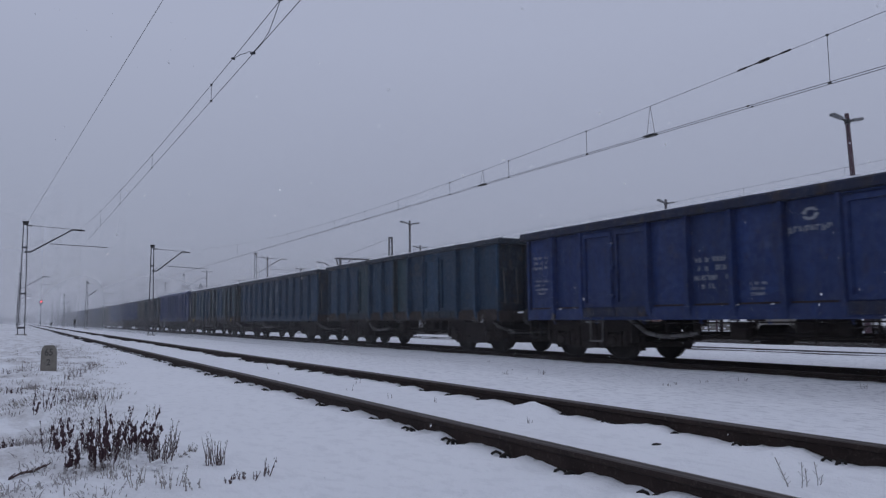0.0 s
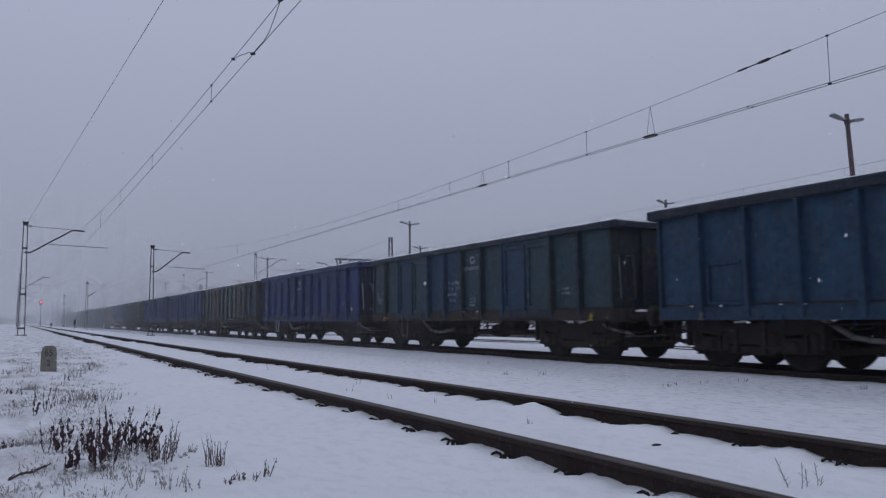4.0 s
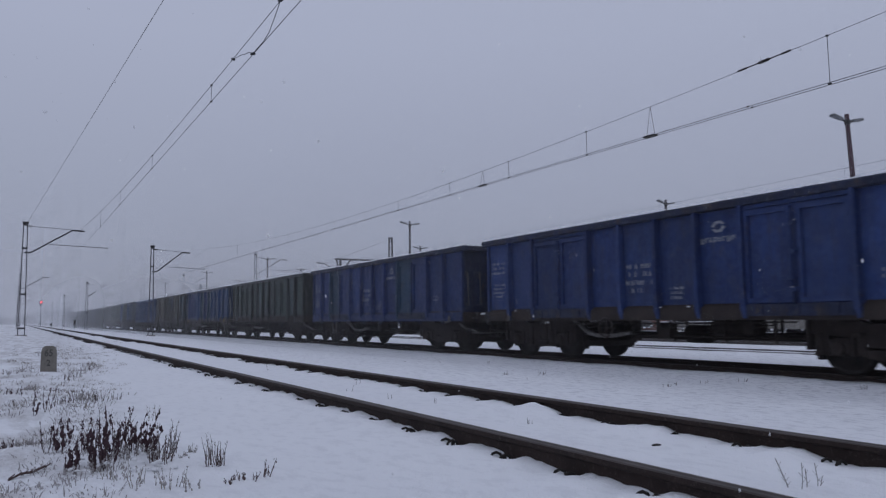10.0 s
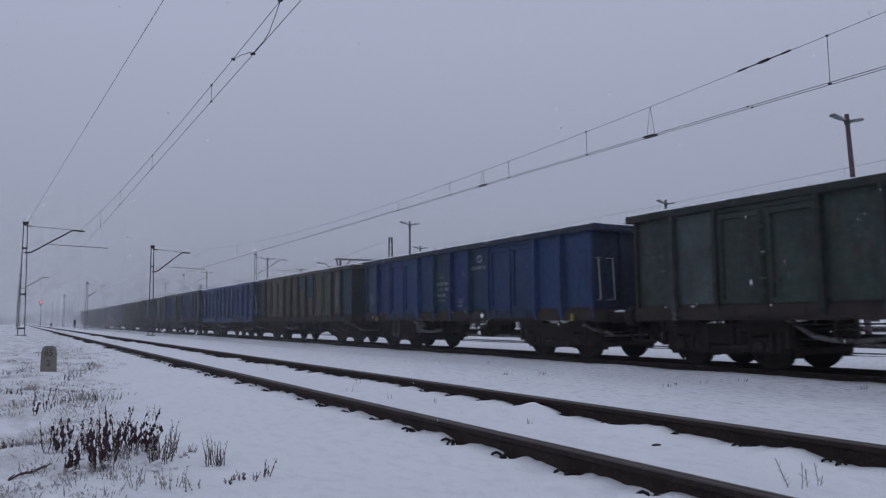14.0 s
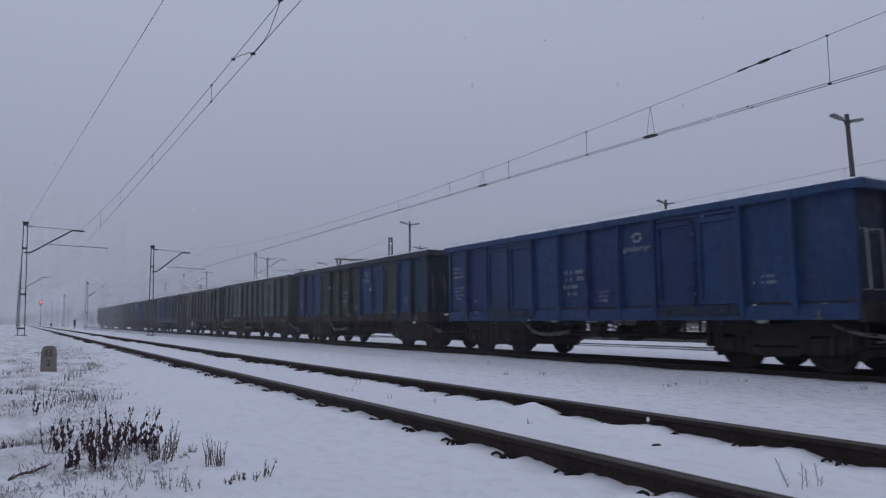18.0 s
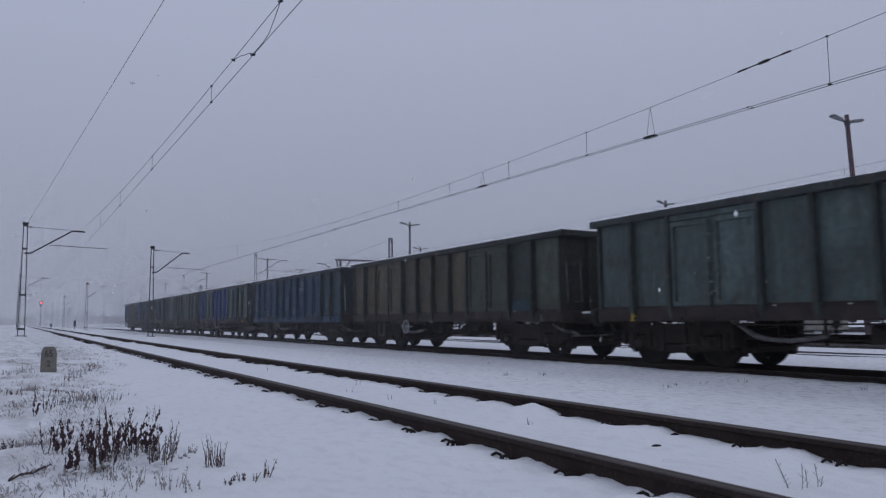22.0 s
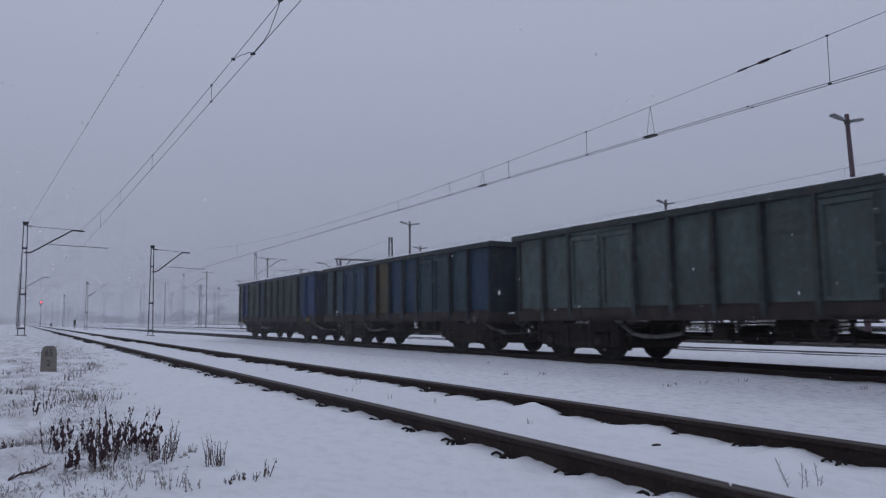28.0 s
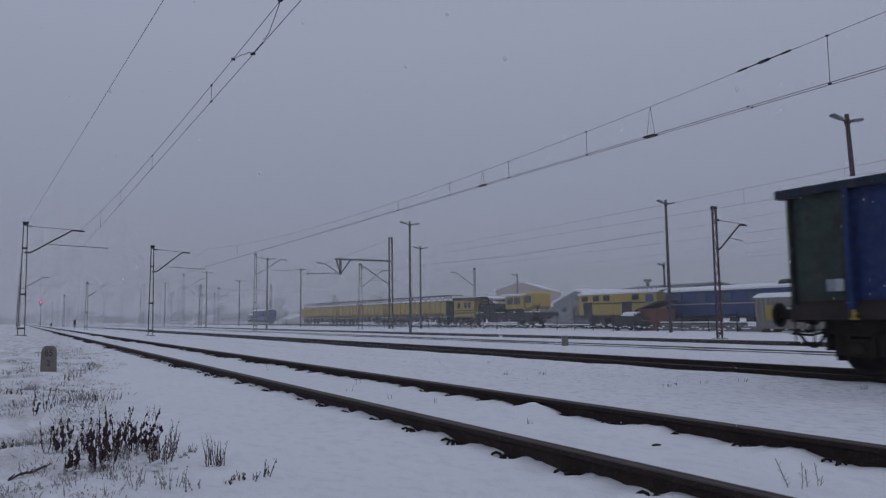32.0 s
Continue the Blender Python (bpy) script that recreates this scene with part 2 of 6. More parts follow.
PAINT = {
    "B": paint("paint_blue", (0.015, 0.034, 0.122), 0.25),
    "L": paint("paint_bright_blue", (0.016, 0.05, 0.14), 0.28),
    "V": paint("paint_violet_blue", (0.023, 0.047, 0.152), 0.22),
    "D": paint("paint_slate_blue", (0.014, 0.046, 0.092), 0.3),
    "T": paint("paint_teal", (0.022, 0.054, 0.072), 0.35),
    "S": paint("paint_sea_green", (0.078, 0.108, 0.104), 0.42),
    "G": paint("paint_dull_green", (0.034, 0.053, 0.045), 0.5),
    "O": paint("paint_olive_brown", (0.094, 0.082, 0.056), 0.55),
    "A": paint("paint_moss_olive", (0.06, 0.075, 0.056), 0.5),
    "R": paint("paint_rusty_brown", (0.070, 0.058, 0.046), 0.7),
    "Y": paint("paint_ochre", (0.110, 0.082, 0.036), 0.5),
}

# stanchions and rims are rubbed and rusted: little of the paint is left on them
# the same dark mixes serve the end walls, for the shade between wagons
GRIME_OR_SHADE = {}
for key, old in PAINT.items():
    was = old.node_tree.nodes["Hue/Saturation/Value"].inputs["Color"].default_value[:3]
    GRIME_OR_SHADE[key] = paint(old.name + "_rubbed_or_shaded", tuple(c * 0.42 + r for c, r in zip(was, (0.006, 0.006, 0.006))), 0.7)

# ---- mesh helpers ----


def mesh_of(bm, name, mats):
    me = bpy.data.meshes.new(name)
    bm.to_mesh(me)
    bm.free()
    for m in mats if isinstance(mats, (list, tuple)) else [mats]:
        me.materials.append(m)
    return me


def part(name, data, mat, parent=None, label="", at=None):
    """One mesh object: data is a bmesh or a mesh already built; mat replaces the mesh's material on this object."""
    if isinstance(data, bmesh.types.BMesh):
        data = mesh_of(data, name, mat)
        ob = new(name, data)
    else:
        ob = new(name, data)
        if mat:
            ob.material_slots[0].link = "OBJECT"
            ob.material_slots[0].material = mat
    if parent:
        ob.parent = parent
    if at is not None:
        ob.matrix_basis = at if isinstance(at, Matrix) else Matrix.Translation(at)
    if label:
        tagged(ob, label)
    return ob


def thing(name, at, label, category, group="", kind=""):
    ob = new(name)
    ob.matrix_basis = at if isinstance(at, Matrix) else Matrix.Translation(at)
    return tagged(ob, label, category, group, kind)


def box(bm, x0, x1, y0, y1, z0, z1, mi=0):
    v = [bm.verts.new((x, y, z)) for z in (z0, z1) for y in (y0, y1) for x in (x0, x1)]
    for q in ((0, 2, 3, 1), (4, 5, 7, 6), (0, 1, 5, 4), (2, 6, 7, 3), (0, 4, 6, 2), (1, 3, 7, 5)):
        bm.faces.new([v[k] for k in q]).material_index = mi
    return v


def bevel_box(x0, x1, y0, y1, z0, z1, w=0.01):
    bm = bmesh.new()
    box(bm, x0, x1, y0, y1, z0, z1)
    bmesh.ops.bevel(bm, geom=bm.edges[:], offset=w, segments=1, affect="EDGES")
    return bm


def rod(bm, a, b, r, n=6, r2=None, mi=0, caps=True):
    a, b = Vector(a), Vector(b)
    d = (b - a).normalized()
    u = d.orthogonal().normalized()
    w = d.cross(u)
    r2 = r if r2 is None else r2
    lo = [bm.verts.new(a + (u * math.cos(k * math.tau / n) + w * math.sin(k * math.tau / n)) * r) for k in range(n)]
    hi = [bm.verts.new(b + (u * math.cos(k * math.tau / n) + w * math.sin(k * math.tau / n)) * r2) for k in range(n)]
    for k in range(n):
        f = bm.faces.new((lo[k], lo[(k + 1) % n], hi[(k + 1) % n], hi[k]))
        f.smooth, f.material_index = n > 5, mi
    if caps:
        bm.faces.new(lo[::-1]).material_index = mi
        bm.faces.new(hi).material_index = mi


def tube(bm, pts, r, n=6):
    """One bent tube through the points, in one piece."""
    pts = [Vector(q) for q in pts]
    rings, u = [], None
    for k, q in enumerate(pts):
        d = (pts[min(k + 1, len(pts) - 1)] - pts[max(k - 1, 0)]).normalized()
        u = d.orthogonal().normalized() if u is None or abs(u.dot(d)) > 0.98 else (u - d * u.dot(d)).normalized()
        w = d.cross(u)
        rings.append([bm.verts.new(q + (u * math.cos(j * math.tau / n) + w * math.sin(j * math.tau / n)) * r) for j in range(n)])
    for a, b in zip(rings, rings[1:]):
        for j in range(n):
            bm.faces.new((a[j], a[(j + 1) % n], b[(j + 1) % n], b[j])).smooth = True
    bm.faces.new(rings[0][::-1])
    bm.faces.new(rings[-1])


def lathe(bm, prof, n=16, axis="X", at=(0, 0, 0), mi=0):
    """Turns a profile of (along, radius) round the axis."""
    at = Vector(at)
    rings = []
    for s, r in prof:
        ring = []
        for k in range(n):
            c, q = math.cos(k * math.tau / n) * r, math.sin(k * math.tau / n) * r
            p = {"X": (s, c, q), "Y": (c, s, q), "Z": (c, q, s)}[axis]
            ring.append(bm.verts.new(at + Vector(p)))
        rings.append(ring)
    for lo, hi in zip(rings, rings[1:]):
        for k in range(n):
            f = bm.faces.new((lo[k], lo[(k + 1) % n], hi[(k + 1) % n], hi[k]))
            f.smooth, f.material_index = True, mi
    bm.faces.new(rings[0][::-1]).material_index = mi
    bm.faces.new(rings[-1]).material_index = mi


def smooth(a, b, x):
    t = min(1.0, max(0.0, (x - a) / (b - a)))
    return t * t * (3 - 2 * t)


# ---- plan ----
RAIL_A, RAIL_B = 2.760, 4.267            # near track, rail centres
HEAD_A = 0.150                           # its rail head
TRAIN_X, HEAD_T = 12.973, -0.140         # train's track centre and rail head
GAUGE = 0.7535                           # half the distance of the rail centres
FAR_TRACKS = ((22.3, -0.345), (28.2, -0.285), (52.0, -0.20), (60.0, -0.20))


def ground_z(x, y):
    z = -0.29 * smooth(5.4, 10.4, x) - 0.11 * smooth(15.5, 24.0, x)
    z += 0.05 * noise.noise((x * 0.13, y * 0.09, 1.7)) * smooth(5, 25, abs(x - 8) + y * 0.2)
    if x < 60:
        z += 0.022 * noise.noise((x * 0.9, y * 0.7, 5.1)) + 0.013 * noise.noise((x * 3.1, y * 2.4, 9.1)) + 0.005 * noise.noise((x * 7.1, y * 5.4, 2.1))
    if x < 2.2:
        z += smooth(1.9, 0.0, x) * (0.03 + 0.09 * noise.noise((x * 0.7, y * 0.5, 3.3)) + 0.05 * noise.noise((x * 2.6, y * 1.7, 8.3))) - 0.05 * smooth(0.5, -3, x)
    if RAIL_A - 0.02 < x < RAIL_B:
        z += 0.026
    elif x < RAIL_A:
        z += 0.018
    for r in (RAIL_A, RAIL_B):
        d = abs(x - r)
        if d < 0.45:
            # small drifts lean on the rail
            k = 1 - smooth(0.09, 0.45, d)
            z += k * (0.030 * noise.noise((r * 2, y * 1.3, 2.0)) + 0.016 * noise.noise((r * 5, y * 4.1, 7.0)) + 0.010 * noise.noise((r * 5, y * 11.0, 1.0)) + 0.008 * noise.noise((r * 5, y * 23.0, 4.0)))
        if d < 0.26 and 0.9 < y < 40:
            # the snow has sunk round every sleeper's fastening
            k = round((y - 1.345) / 0.63)
            depth = 0.024 + 0.020 * math.sin(k * 12.9898 + r * 7 + (x > r) * 3.1) + 0.022 * smooth(4.5, 6.5, y)
            dy = y - (1.345 + 0.63 * k) + 0.03 * math.sin(k * 5.3)
            z -= max(0.0, depth) * math.exp(-(dy / 0.075) ** 2) * (1 - smooth(0.075, 0.15 + 0.03 * math.sin(k * 3.7), d))
    # deeper snow on the near flank of both rails, scoured in a few places
    d = RAIL_B - x
    if 0 < d < 0.6:
        z += (1 - smooth(0.15, 0.6, d)) * (0.026 - 0.034 * math.exp(-((y - 3.50) / 0.32) ** 2) + 0.030 * math.exp(-((y - 2.88) / 0.12) ** 2))
    d = RAIL_A - x
    if 0 < d < 0.6:
        z += (1 - smooth(0.15, 0.6, d)) * (0.018 - 0.022 * math.exp(-((y - 3.47) / 0.13) ** 2) - 0.02 * math.exp(-((y - 2.80) / 0.10) ** 2))
    z += 0.054 * math.exp(-((x - 4.17) / 0.10) ** 2 - ((y - 5.50) / (0.24 if y < 5.50 else 0.16)) ** 2)
    d = abs(x - TRAIN_X)
    if d < 2.4:
        z += 0.072 * (1 - smooth(1.1, 2.4, d)) - 0.105 * (1 - smooth(0.78, 0.88, d))
    return z

# ---- ground ----


def spread(stops):
    """Positions between the stops (start, end, step)."""
    out = []
    for a, b, s in stops:
        k = max(1, round((b - a) / s))
        out += [a + (b - a) * j / k for j in range(k)]
    return out + [stops[-1][1]]


def build_ground():
    xs = spread([(-900, -60, 120), (-60, -8, 6), (-8, -1, 0.5), (-1, 2.5, 0.14), (2.5, 4.6, 0.05), (4.6, 9, 0.2), (9, 17, 0.3),
                 (17, 60, 1.6), (60, 200, 14), (200, 1500, 260)])
    ys = spread([(-600, -20, 80), (-20, 1, 1.5), (1, 12, 0.05), (12, 20, 0.1), (20, 30, 0.3), (30, 80, 1.2), (80, 300, 9), (300, 2500, 300)])
    verts = [(x, y, ground_z(x, y)) for y in ys for x in xs]
    w = len(xs)
    faces = [(j * w + i, j * w + i + 1, (j + 1) * w + i + 1, (j + 1) * w + i) for j in range(len(ys) - 1) for i in range(w - 1)]
    me = bpy.data.meshes.new("ground")
    me.from_pydata(verts, [], faces)
    me.materials.append(M["snow"])
    me.polygons.foreach_set("use_smooth", [True] * len(faces))
    ob = new("ground", me)
    return tagged(ob, "snow-covered level railway yard ground", "ground", "", "structure")


ground = build_ground()

RAIL_SHAPE = ((-0.075, -0.172), (0.075, -0.172), (0.075, -0.160), (0.012, -0.140), (0.009, -0.048), (0.036, -0.034), (0.036, -0.006),
              (0.028, 0.0), (0.017, 0.0003), (0.000, 0.0005), (-0.028, 0.0), (-0.036, -0.006), (-0.036, -0.034), (-0.009, -0.048), (-0.012, -0.140), (-0.075, -0.160))


def rail_mesh(y0, y1, name, dusted=False):
    bm = bmesh.new()
    rings = []
    for y in spread([(y0, min(40, y1), 5), (min(40, y1), y1, 40)]) if y1 > 40 else (y0, y1):
        rings.append([bm.verts.new((x, y, z + (0.006 if dusted and 0.01 < x < 0.03 and z > -0.001 else 0))) for x, z in RAIL_SHAPE])
    n = len(RAIL_SHAPE)
    for a, b in zip(rings, rings[1:]):
        for k in range(n):
            f = bm.faces.new((a[k], a[(k + 1) % n], b[(k + 1) % n], b[k]))
            f.material_index = 2 if k in (6, 7) and dusted else 1 if 6 <= k <= 10 else 0
    return mesh_of(bm, name, [M["rail_side"], M["rail_head"], M["rail_frost"]])


def clip_mesh(seed):
    """A sleeper's rail fastening: on each side two spring hoops and a bolt that just clear the snow."""
    rr = random.Random(seed)
    bm = bmesh.new()
    box(bm, -0.095, 0.095, -0.075, 0.075, -0.055, -0.020)
    for s in (-1, 1):
        for d in (-0.045, 0.045):
            y0 = d + rr.uniform(-0.008, 0.008)
            tube(bm, [(s * 0.040, y0, -0.02), (s * 0.058, y0, 0.014), (s * 0.084, y0 + 0.008, 0.026), (s * 0.108, y0 + 0.016, 0.016), (s * 0.122, y0 + 0.020, -0.01)], 0.0095, 5)
        rod(bm, (s * 0.060, 0, -0.03), (s * 0.060, 0, 0.014), 0.014, 6)
    return mesh_of(bm, "fastening", M["clip"])


def build_track(name, xc, head, label, near, spacing=0.63):
    t = thing(name, (xc, 0, head), label, "railway track", "railway tracks", "structure")
    data = rail_mesh(-60, 700, "rail", xc < 5)
    for s in (-1, 1):
        part("rail", data, None, t, "", (s * GAUGE, 0, 0))
    clips = [clip_mesh(k) for k in range(3)]
    rest = bmesh.new()
    for s in (-1, 1):
        y, k = 1.345, 0
        while y < near:
            part("fastening", clips[k % 3], None, t, "", Matrix.Translation((s * GAUGE, y, -0.128)))
            y += spacing
            k += 1
        while y < near * 3.2:
            box(rest, s * GAUGE - 0.145, s * GAUGE + 0.145, y - 0.05, y + 0.05, -0.175, -0.108)
            y += spacing
    part("fastening_row", rest, M["clip"], t)
    return t


build_track("railway_track", (RAIL_A + RAIL_B) / 2, HEAD_A, "empty track of rusty rails half sunk in snow", 24)
build_track("railway_track", TRAIN_X, HEAD_T, "track under the coal train with dark snow-edged rails", 26)
for fx, fz in FAR_TRACKS:
    ft = thing("railway_track", (fx, 0, fz), "yard siding with rails just clear of the snow", "railway track", "railway tracks", "structure")
    fd = rail_mesh(-60, 500, "rail")
    for fs in (-1, 1):
        part("rail", fd, None, ft, "", (fs * GAUGE, 0, 0))

# ---- coal wagons ----
PITCH_W, HALF = 14.04, 6.30
BAY = 2 * HALF / 12
Z0, Z1 = 1.21, 3.06                      # side plates
CACHE = {}


def cached(key, make, mat):
    if key not in CACHE:
        CACHE[key] = mesh_of(make(), key.split(":")[0], mat)
    return CACHE[key]


TOP = Z1 + 0.09                          # plates run up behind the rim


def plate_bm(seed, w, bulge):
    """A pressed side plate, bulged and dented; its outer face looks to -x."""
    rr = random.Random(seed)
    bm = bmesh.new()
    nx, nz = 5, 7
    rows = []
    for j in range(nz):
        for i in range(nx):
            u, v = i / (nx - 1), j / (nz - 1)
            d = bulge * math.sin(math.pi * u) * math.sin(math.pi * v) + rr.uniform(-0.006, 0.006) * (0 < i < nx - 1) * (0 < j < nz - 1)
            rows.append(bm.verts.new((-d, (u - 0.5) * w, Z0 + (TOP - Z0) * v)))
    back = [bm.verts.new((0.03, s * w / 2, z)) for s, z in ((-1, Z0), (1, Z0), (1, TOP), (-1, TOP))]
    for j in range(nz - 1):
        for i in range(nx - 1):
            a = j * nx + i
            f = bm.faces.new((rows[a], rows[a + nx], rows[a + nx + 1], rows[a + 1]))
            f.smooth = True
    bm.faces.new(back)
    return bm


def post_bm():
    """A pressed stanchion, a hat section narrowing towards the rim, with a foot bracket below."""
    bm = bmesh.new()
    prof = [(0.97, 0.036, 0.045), (1.15, 0.056, 0.098), (1.45, 0.046, 0.110), (2.30, 0.038, 0.100), (3.14, 0.036, 0.085)]
    rings = [[bm.verts.new(p) for p in ((0.05, -w - 0.008, z), (-d, -w, z), (-d, w, z), (0.05, w + 0.008, z))] for z, w, d in prof]
    for a, b in zip(rings, rings[1:]):
        for k in range(3):
            bm.faces.new((a[k], b[k], b[k + 1], a[k + 1]))
    bm.faces.new(rings[0])
    bm.faces.new(rings[-1][::-1])
    return bm


def corner_post_bm():
    """The slim folded edge where side and end meet."""
    bm = bmesh.new()
    box(bm, -0.022, 0.05, -0.032, 0.032, 0.93, 3.14)
    return bm


def rim_snow_bm(length, along, seed):
    """A thin broken crust of snow along the rim's top."""
    rr = random.Random(seed)
    bm = bmesh.new()
    y = -length / 2 + 0.05
    while y < length / 2 - 0.1:
        w = min(rr.uniform(0.15, 0.9), length / 2 - y)
        h = rr.uniform(0.012, 0.034)
        prof = [(-0.105, 3.186), (-0.085, 3.192 + h), (-0.03, 3.200 + h), (0.03, 3.194)]
        e = [[bm.verts.new((x, q, z) if along else (q, x, z)) for x, z in prof] for q in (y, y + w)]
        for k in range(3):
            bm.faces.new((e[0][k], e[1][k], e[1][k + 1], e[0][k + 1]))
        bm.faces.new(e[0])
        bm.faces.new(e[1][::-1])
        y += w + (rr.uniform(0.05, 0.7) if rr.random() < 0.45 else 0.0)
    bmesh.ops.recalc_face_normals(bm, faces=bm.faces[:])
    return bm


def leaf_bm(w):
    """A door leaf: a recessed plate in a raised frame, with a dark joint to its neighbours and a lintel above."""
    bm = bmesh.new()
    h = w / 2
    box(bm, 0.0, 0.03, -h - 0.03, h + 0.03, Z0 + 0.01, Z1 - 0.10)
    box(bm, -0.030, 0.03, -h - 0.03, h + 0.03, Z1 - 0.098, TOP)
    a, b, z0, z1 = -h + 0.035, h - 0.035, Z0 + 0.03, Z1 - 0.14
    for y0, y1, q0, q1 in ((a, a + 0.075, z0, z1), (b - 0.075, b, z0, z1), (a + 0.075, b - 0.075, z0, z0 + 0.09), (a + 0.075, b - 0.075, z1 - 0.085, z1)):
        box(bm, -0.052, 0.0, y0, y1, q0, q1)
    for z in (Z0 + 0.28, Z1 - 0.42):
        box(bm, -0.066, -0.052, a, a + 0.16, z - 0.03, z + 0.03)
    return bm


def sill_bm():
    """The dirty folding plate under a pair of doors."""
    bm = bmesh.new()
    box(bm, -0.080, -0.060, -BAY + 0.06, BAY - 0.06, 1.010, 1.222)
    for y in (-0.7, 0.0, 0.7):
        box(bm, -0.096, -0.080, y - 0.06, y + 0.06, 1.04, 1.20)
    return bm


def latch_bm():
    bm = bmesh.new()
    rod(bm, (-0.075, 0, Z0 - 0.02), (-0.075, 0, Z1 - 0.16), 0.020, 6)
    for z in (Z0 + 0.25, Z0 + 0.9, Z1 - 0.45):
        box(bm, -0.105, -0.045, -0.05, 0.05, z - 0.035, z + 0.035)
    box(bm, -0.12, -0.06, -0.02, 0.22, Z0 + 0.42, Z0 + 0.47)
    return bm


def chord_bm(length, along, slim=False):
    """The rolled rim on top of the sides, rounded above, with a little snow left on it."""
    bm = bmesh.new()
    prof = [(-0.125, 2.995), (-0.145, 3.015), (-0.145, 3.150), (-0.125, 3.185), (-0.06, 3.200), (0.02, 3.195), (0.05, 3.15), (0.05, 2.995)]
    if slim:
        prof = [(-0.095, 3.035), (-0.115, 3.055), (-0.115, 3.155), (-0.100, 3.188), (-0.05, 3.200), (0.02, 3.195), (0.05, 3.15), (0.05, 3.035)]
    ends = []
    for s in (-1, 1):
        ends.append([bm.verts.new((x, s * length / 2, z) if along else (s * length / 2, x, z)) for x, z in prof])
    n = len(prof)
    for k in range(n):
        bm.faces.new((ends[0][k], ends[1][k], ends[1][(k + 1) % n], ends[0][(k + 1) % n]))
    bm.faces.new(ends[0])
    bm.faces.new(ends[1][::-1])
    bmesh.ops.recalc_face_normals(bm, faces=bm.faces[:])
    return bm


def sole_bm():
    """A flat-faced solebar with a lower lip, a recessed joint above and tie-down hooks."""
    bm = bmesh.new()
    box(bm, -0.062, 0.02, -HALF, HALF, 0.965, 1.188)
    box(bm, -0.020, 0.02, -HALF, HALF, 1.188, 1.212)
    box(bm, -0.080, 0.0, -HALF, HALF, 0.940, 0.965)
    for k in range(6):
        y = -5.6 + k * 2.24
        box(bm, -0.068, -0.062, y - 0.16, y + 0.16, 1.02, 1.14)
    for k in range(8):
        y = -5.2 + k * 1.49
        tube(bm, [(-0.05, y, 0.95), (-0.10, y, 0.89), (-0.06, y, 0.85), (-0.01, y, 0.88)], 0.012, 5)
    return bm


def end_plate_bm():
    bm = bmesh.new()
    box(bm, -1.42, 1.42, -0.03, 0.0, 1.21, 3.15)
    return bm


def end_post_bm():
    bm = bmesh.new()
    box(bm, -0.045, 0.045, 0.0, 0.06, 1.21, 3.10)
    return bm


def end_shelf_bm():
    """A brakeman's ledge with its grey box on the end wall."""
    bm = bmesh.new()
    box(bm, -0.30, 0.30, 0.0, 0.24, 1.84, 1.87)
    for x in (-0.26, 0.26):
        rod(bm, (x, 0.0, 1.62), (x, 0.22, 1.84), 0.014, 5)
    box(bm, -0.26, 0.26, 0.0, 0.05, 1.34, 1.74)
    return bm


def end_pipe_bm():
    """The pale bent pipe slung under the front headstock."""
    bm = bmesh.new()
    tube(bm, [(-1.18, 5.70, 0.86), (-1.20, 5.92, 0.77), (-1.20, 6.20, 0.70), (-1.18, 6.48, 0.67), (-1.10, 6.58, 0.60)], 0.036, 7)
    tube(bm, [(-1.20, 6.42, 0.58), (-0.60, 6.46, 0.575), (0.10, 6.46, 0.59)], 0.020, 6)
    return bm


def buffer_snow_bm():
    """Snow lying on a buffer's casing."""
    bm = bmesh.new()
    bmesh.ops.create_icosphere(bm, subdivisions=2, radius=0.10, matrix=Matrix.Translation((0, 0.24, 0.115)) @ Matrix.Diagonal((0.9, 1.9, 0.35, 1)))
    return bm


def end_belt_bm():
    bm = bmesh.new()
    box(bm, -1.30, 1.30, 0.0, 0.022, -0.03, 0.03)
    return bm


def headstock_bm():
    return bevel_box(-1.45, 1.45, -0.03, 0.10, 0.90, 1.205, 0.015)


def frame_bm():
    """A pressed bogie side frame: a dipped beam over both axles, with horn guides, coil springs and end stops."""
    bm = bmesh.new()
    out = [(-1.46, 0.70), (-1.46, 0.93), (-0.64, 0.965), (-0.42, 0.87), (0.42, 0.87), (0.64, 0.965), (1.46, 0.93), (1.46, 0.70), (0.62, 0.64), (0.46, 0.48), (-0.46, 0.48), (-0.62, 0.64)]
    faces = [[bm.verts.new((x, y, z)) for y, z in out] for x in (-0.085, 0.085)]
    bm.faces.new(faces[0])
    bm.faces.new(faces[1][::-1])
    n = len(out)
    for k in range(n):
        bm.faces.new((faces[0][k], faces[0][(k + 1) % n], faces[1][(k + 1) % n], faces[1][k]))
    for c in (-0.9, 0.9):
        for d in (-0.21, 0.21):
            box(bm, -0.10, 0.10, c + d - 0.035, c + d + 0.035, 0.33, 0.72)
        for d in (-0.36, 0.36):
            lathe(bm, [(0.34, 0.11), (0.36, 0.125), (0.42, 0.10), (0.47, 0.125), (0.53, 0.10), (0.58, 0.125), (0.64, 0.10), (0.72, 0.12)], 8, "Z", (0, c + d, 0))
    for y in (-1.44, 1.44):
        box(bm, -0.11, 0.11, y - 0.04, y + 0.04, 0.42, 0.94)
    box(bm, -0.07, 0.07, -0.50, 0.50, 0.30, 0.44)
    for y in (-0.30, 0.30):
        box(bm, -0.12, -0.07, y - 0.05, y + 0.05, 0.32, 0.80)
    bmesh.ops.recalc_face_normals(bm, faces=bm.faces[:])
    return bm


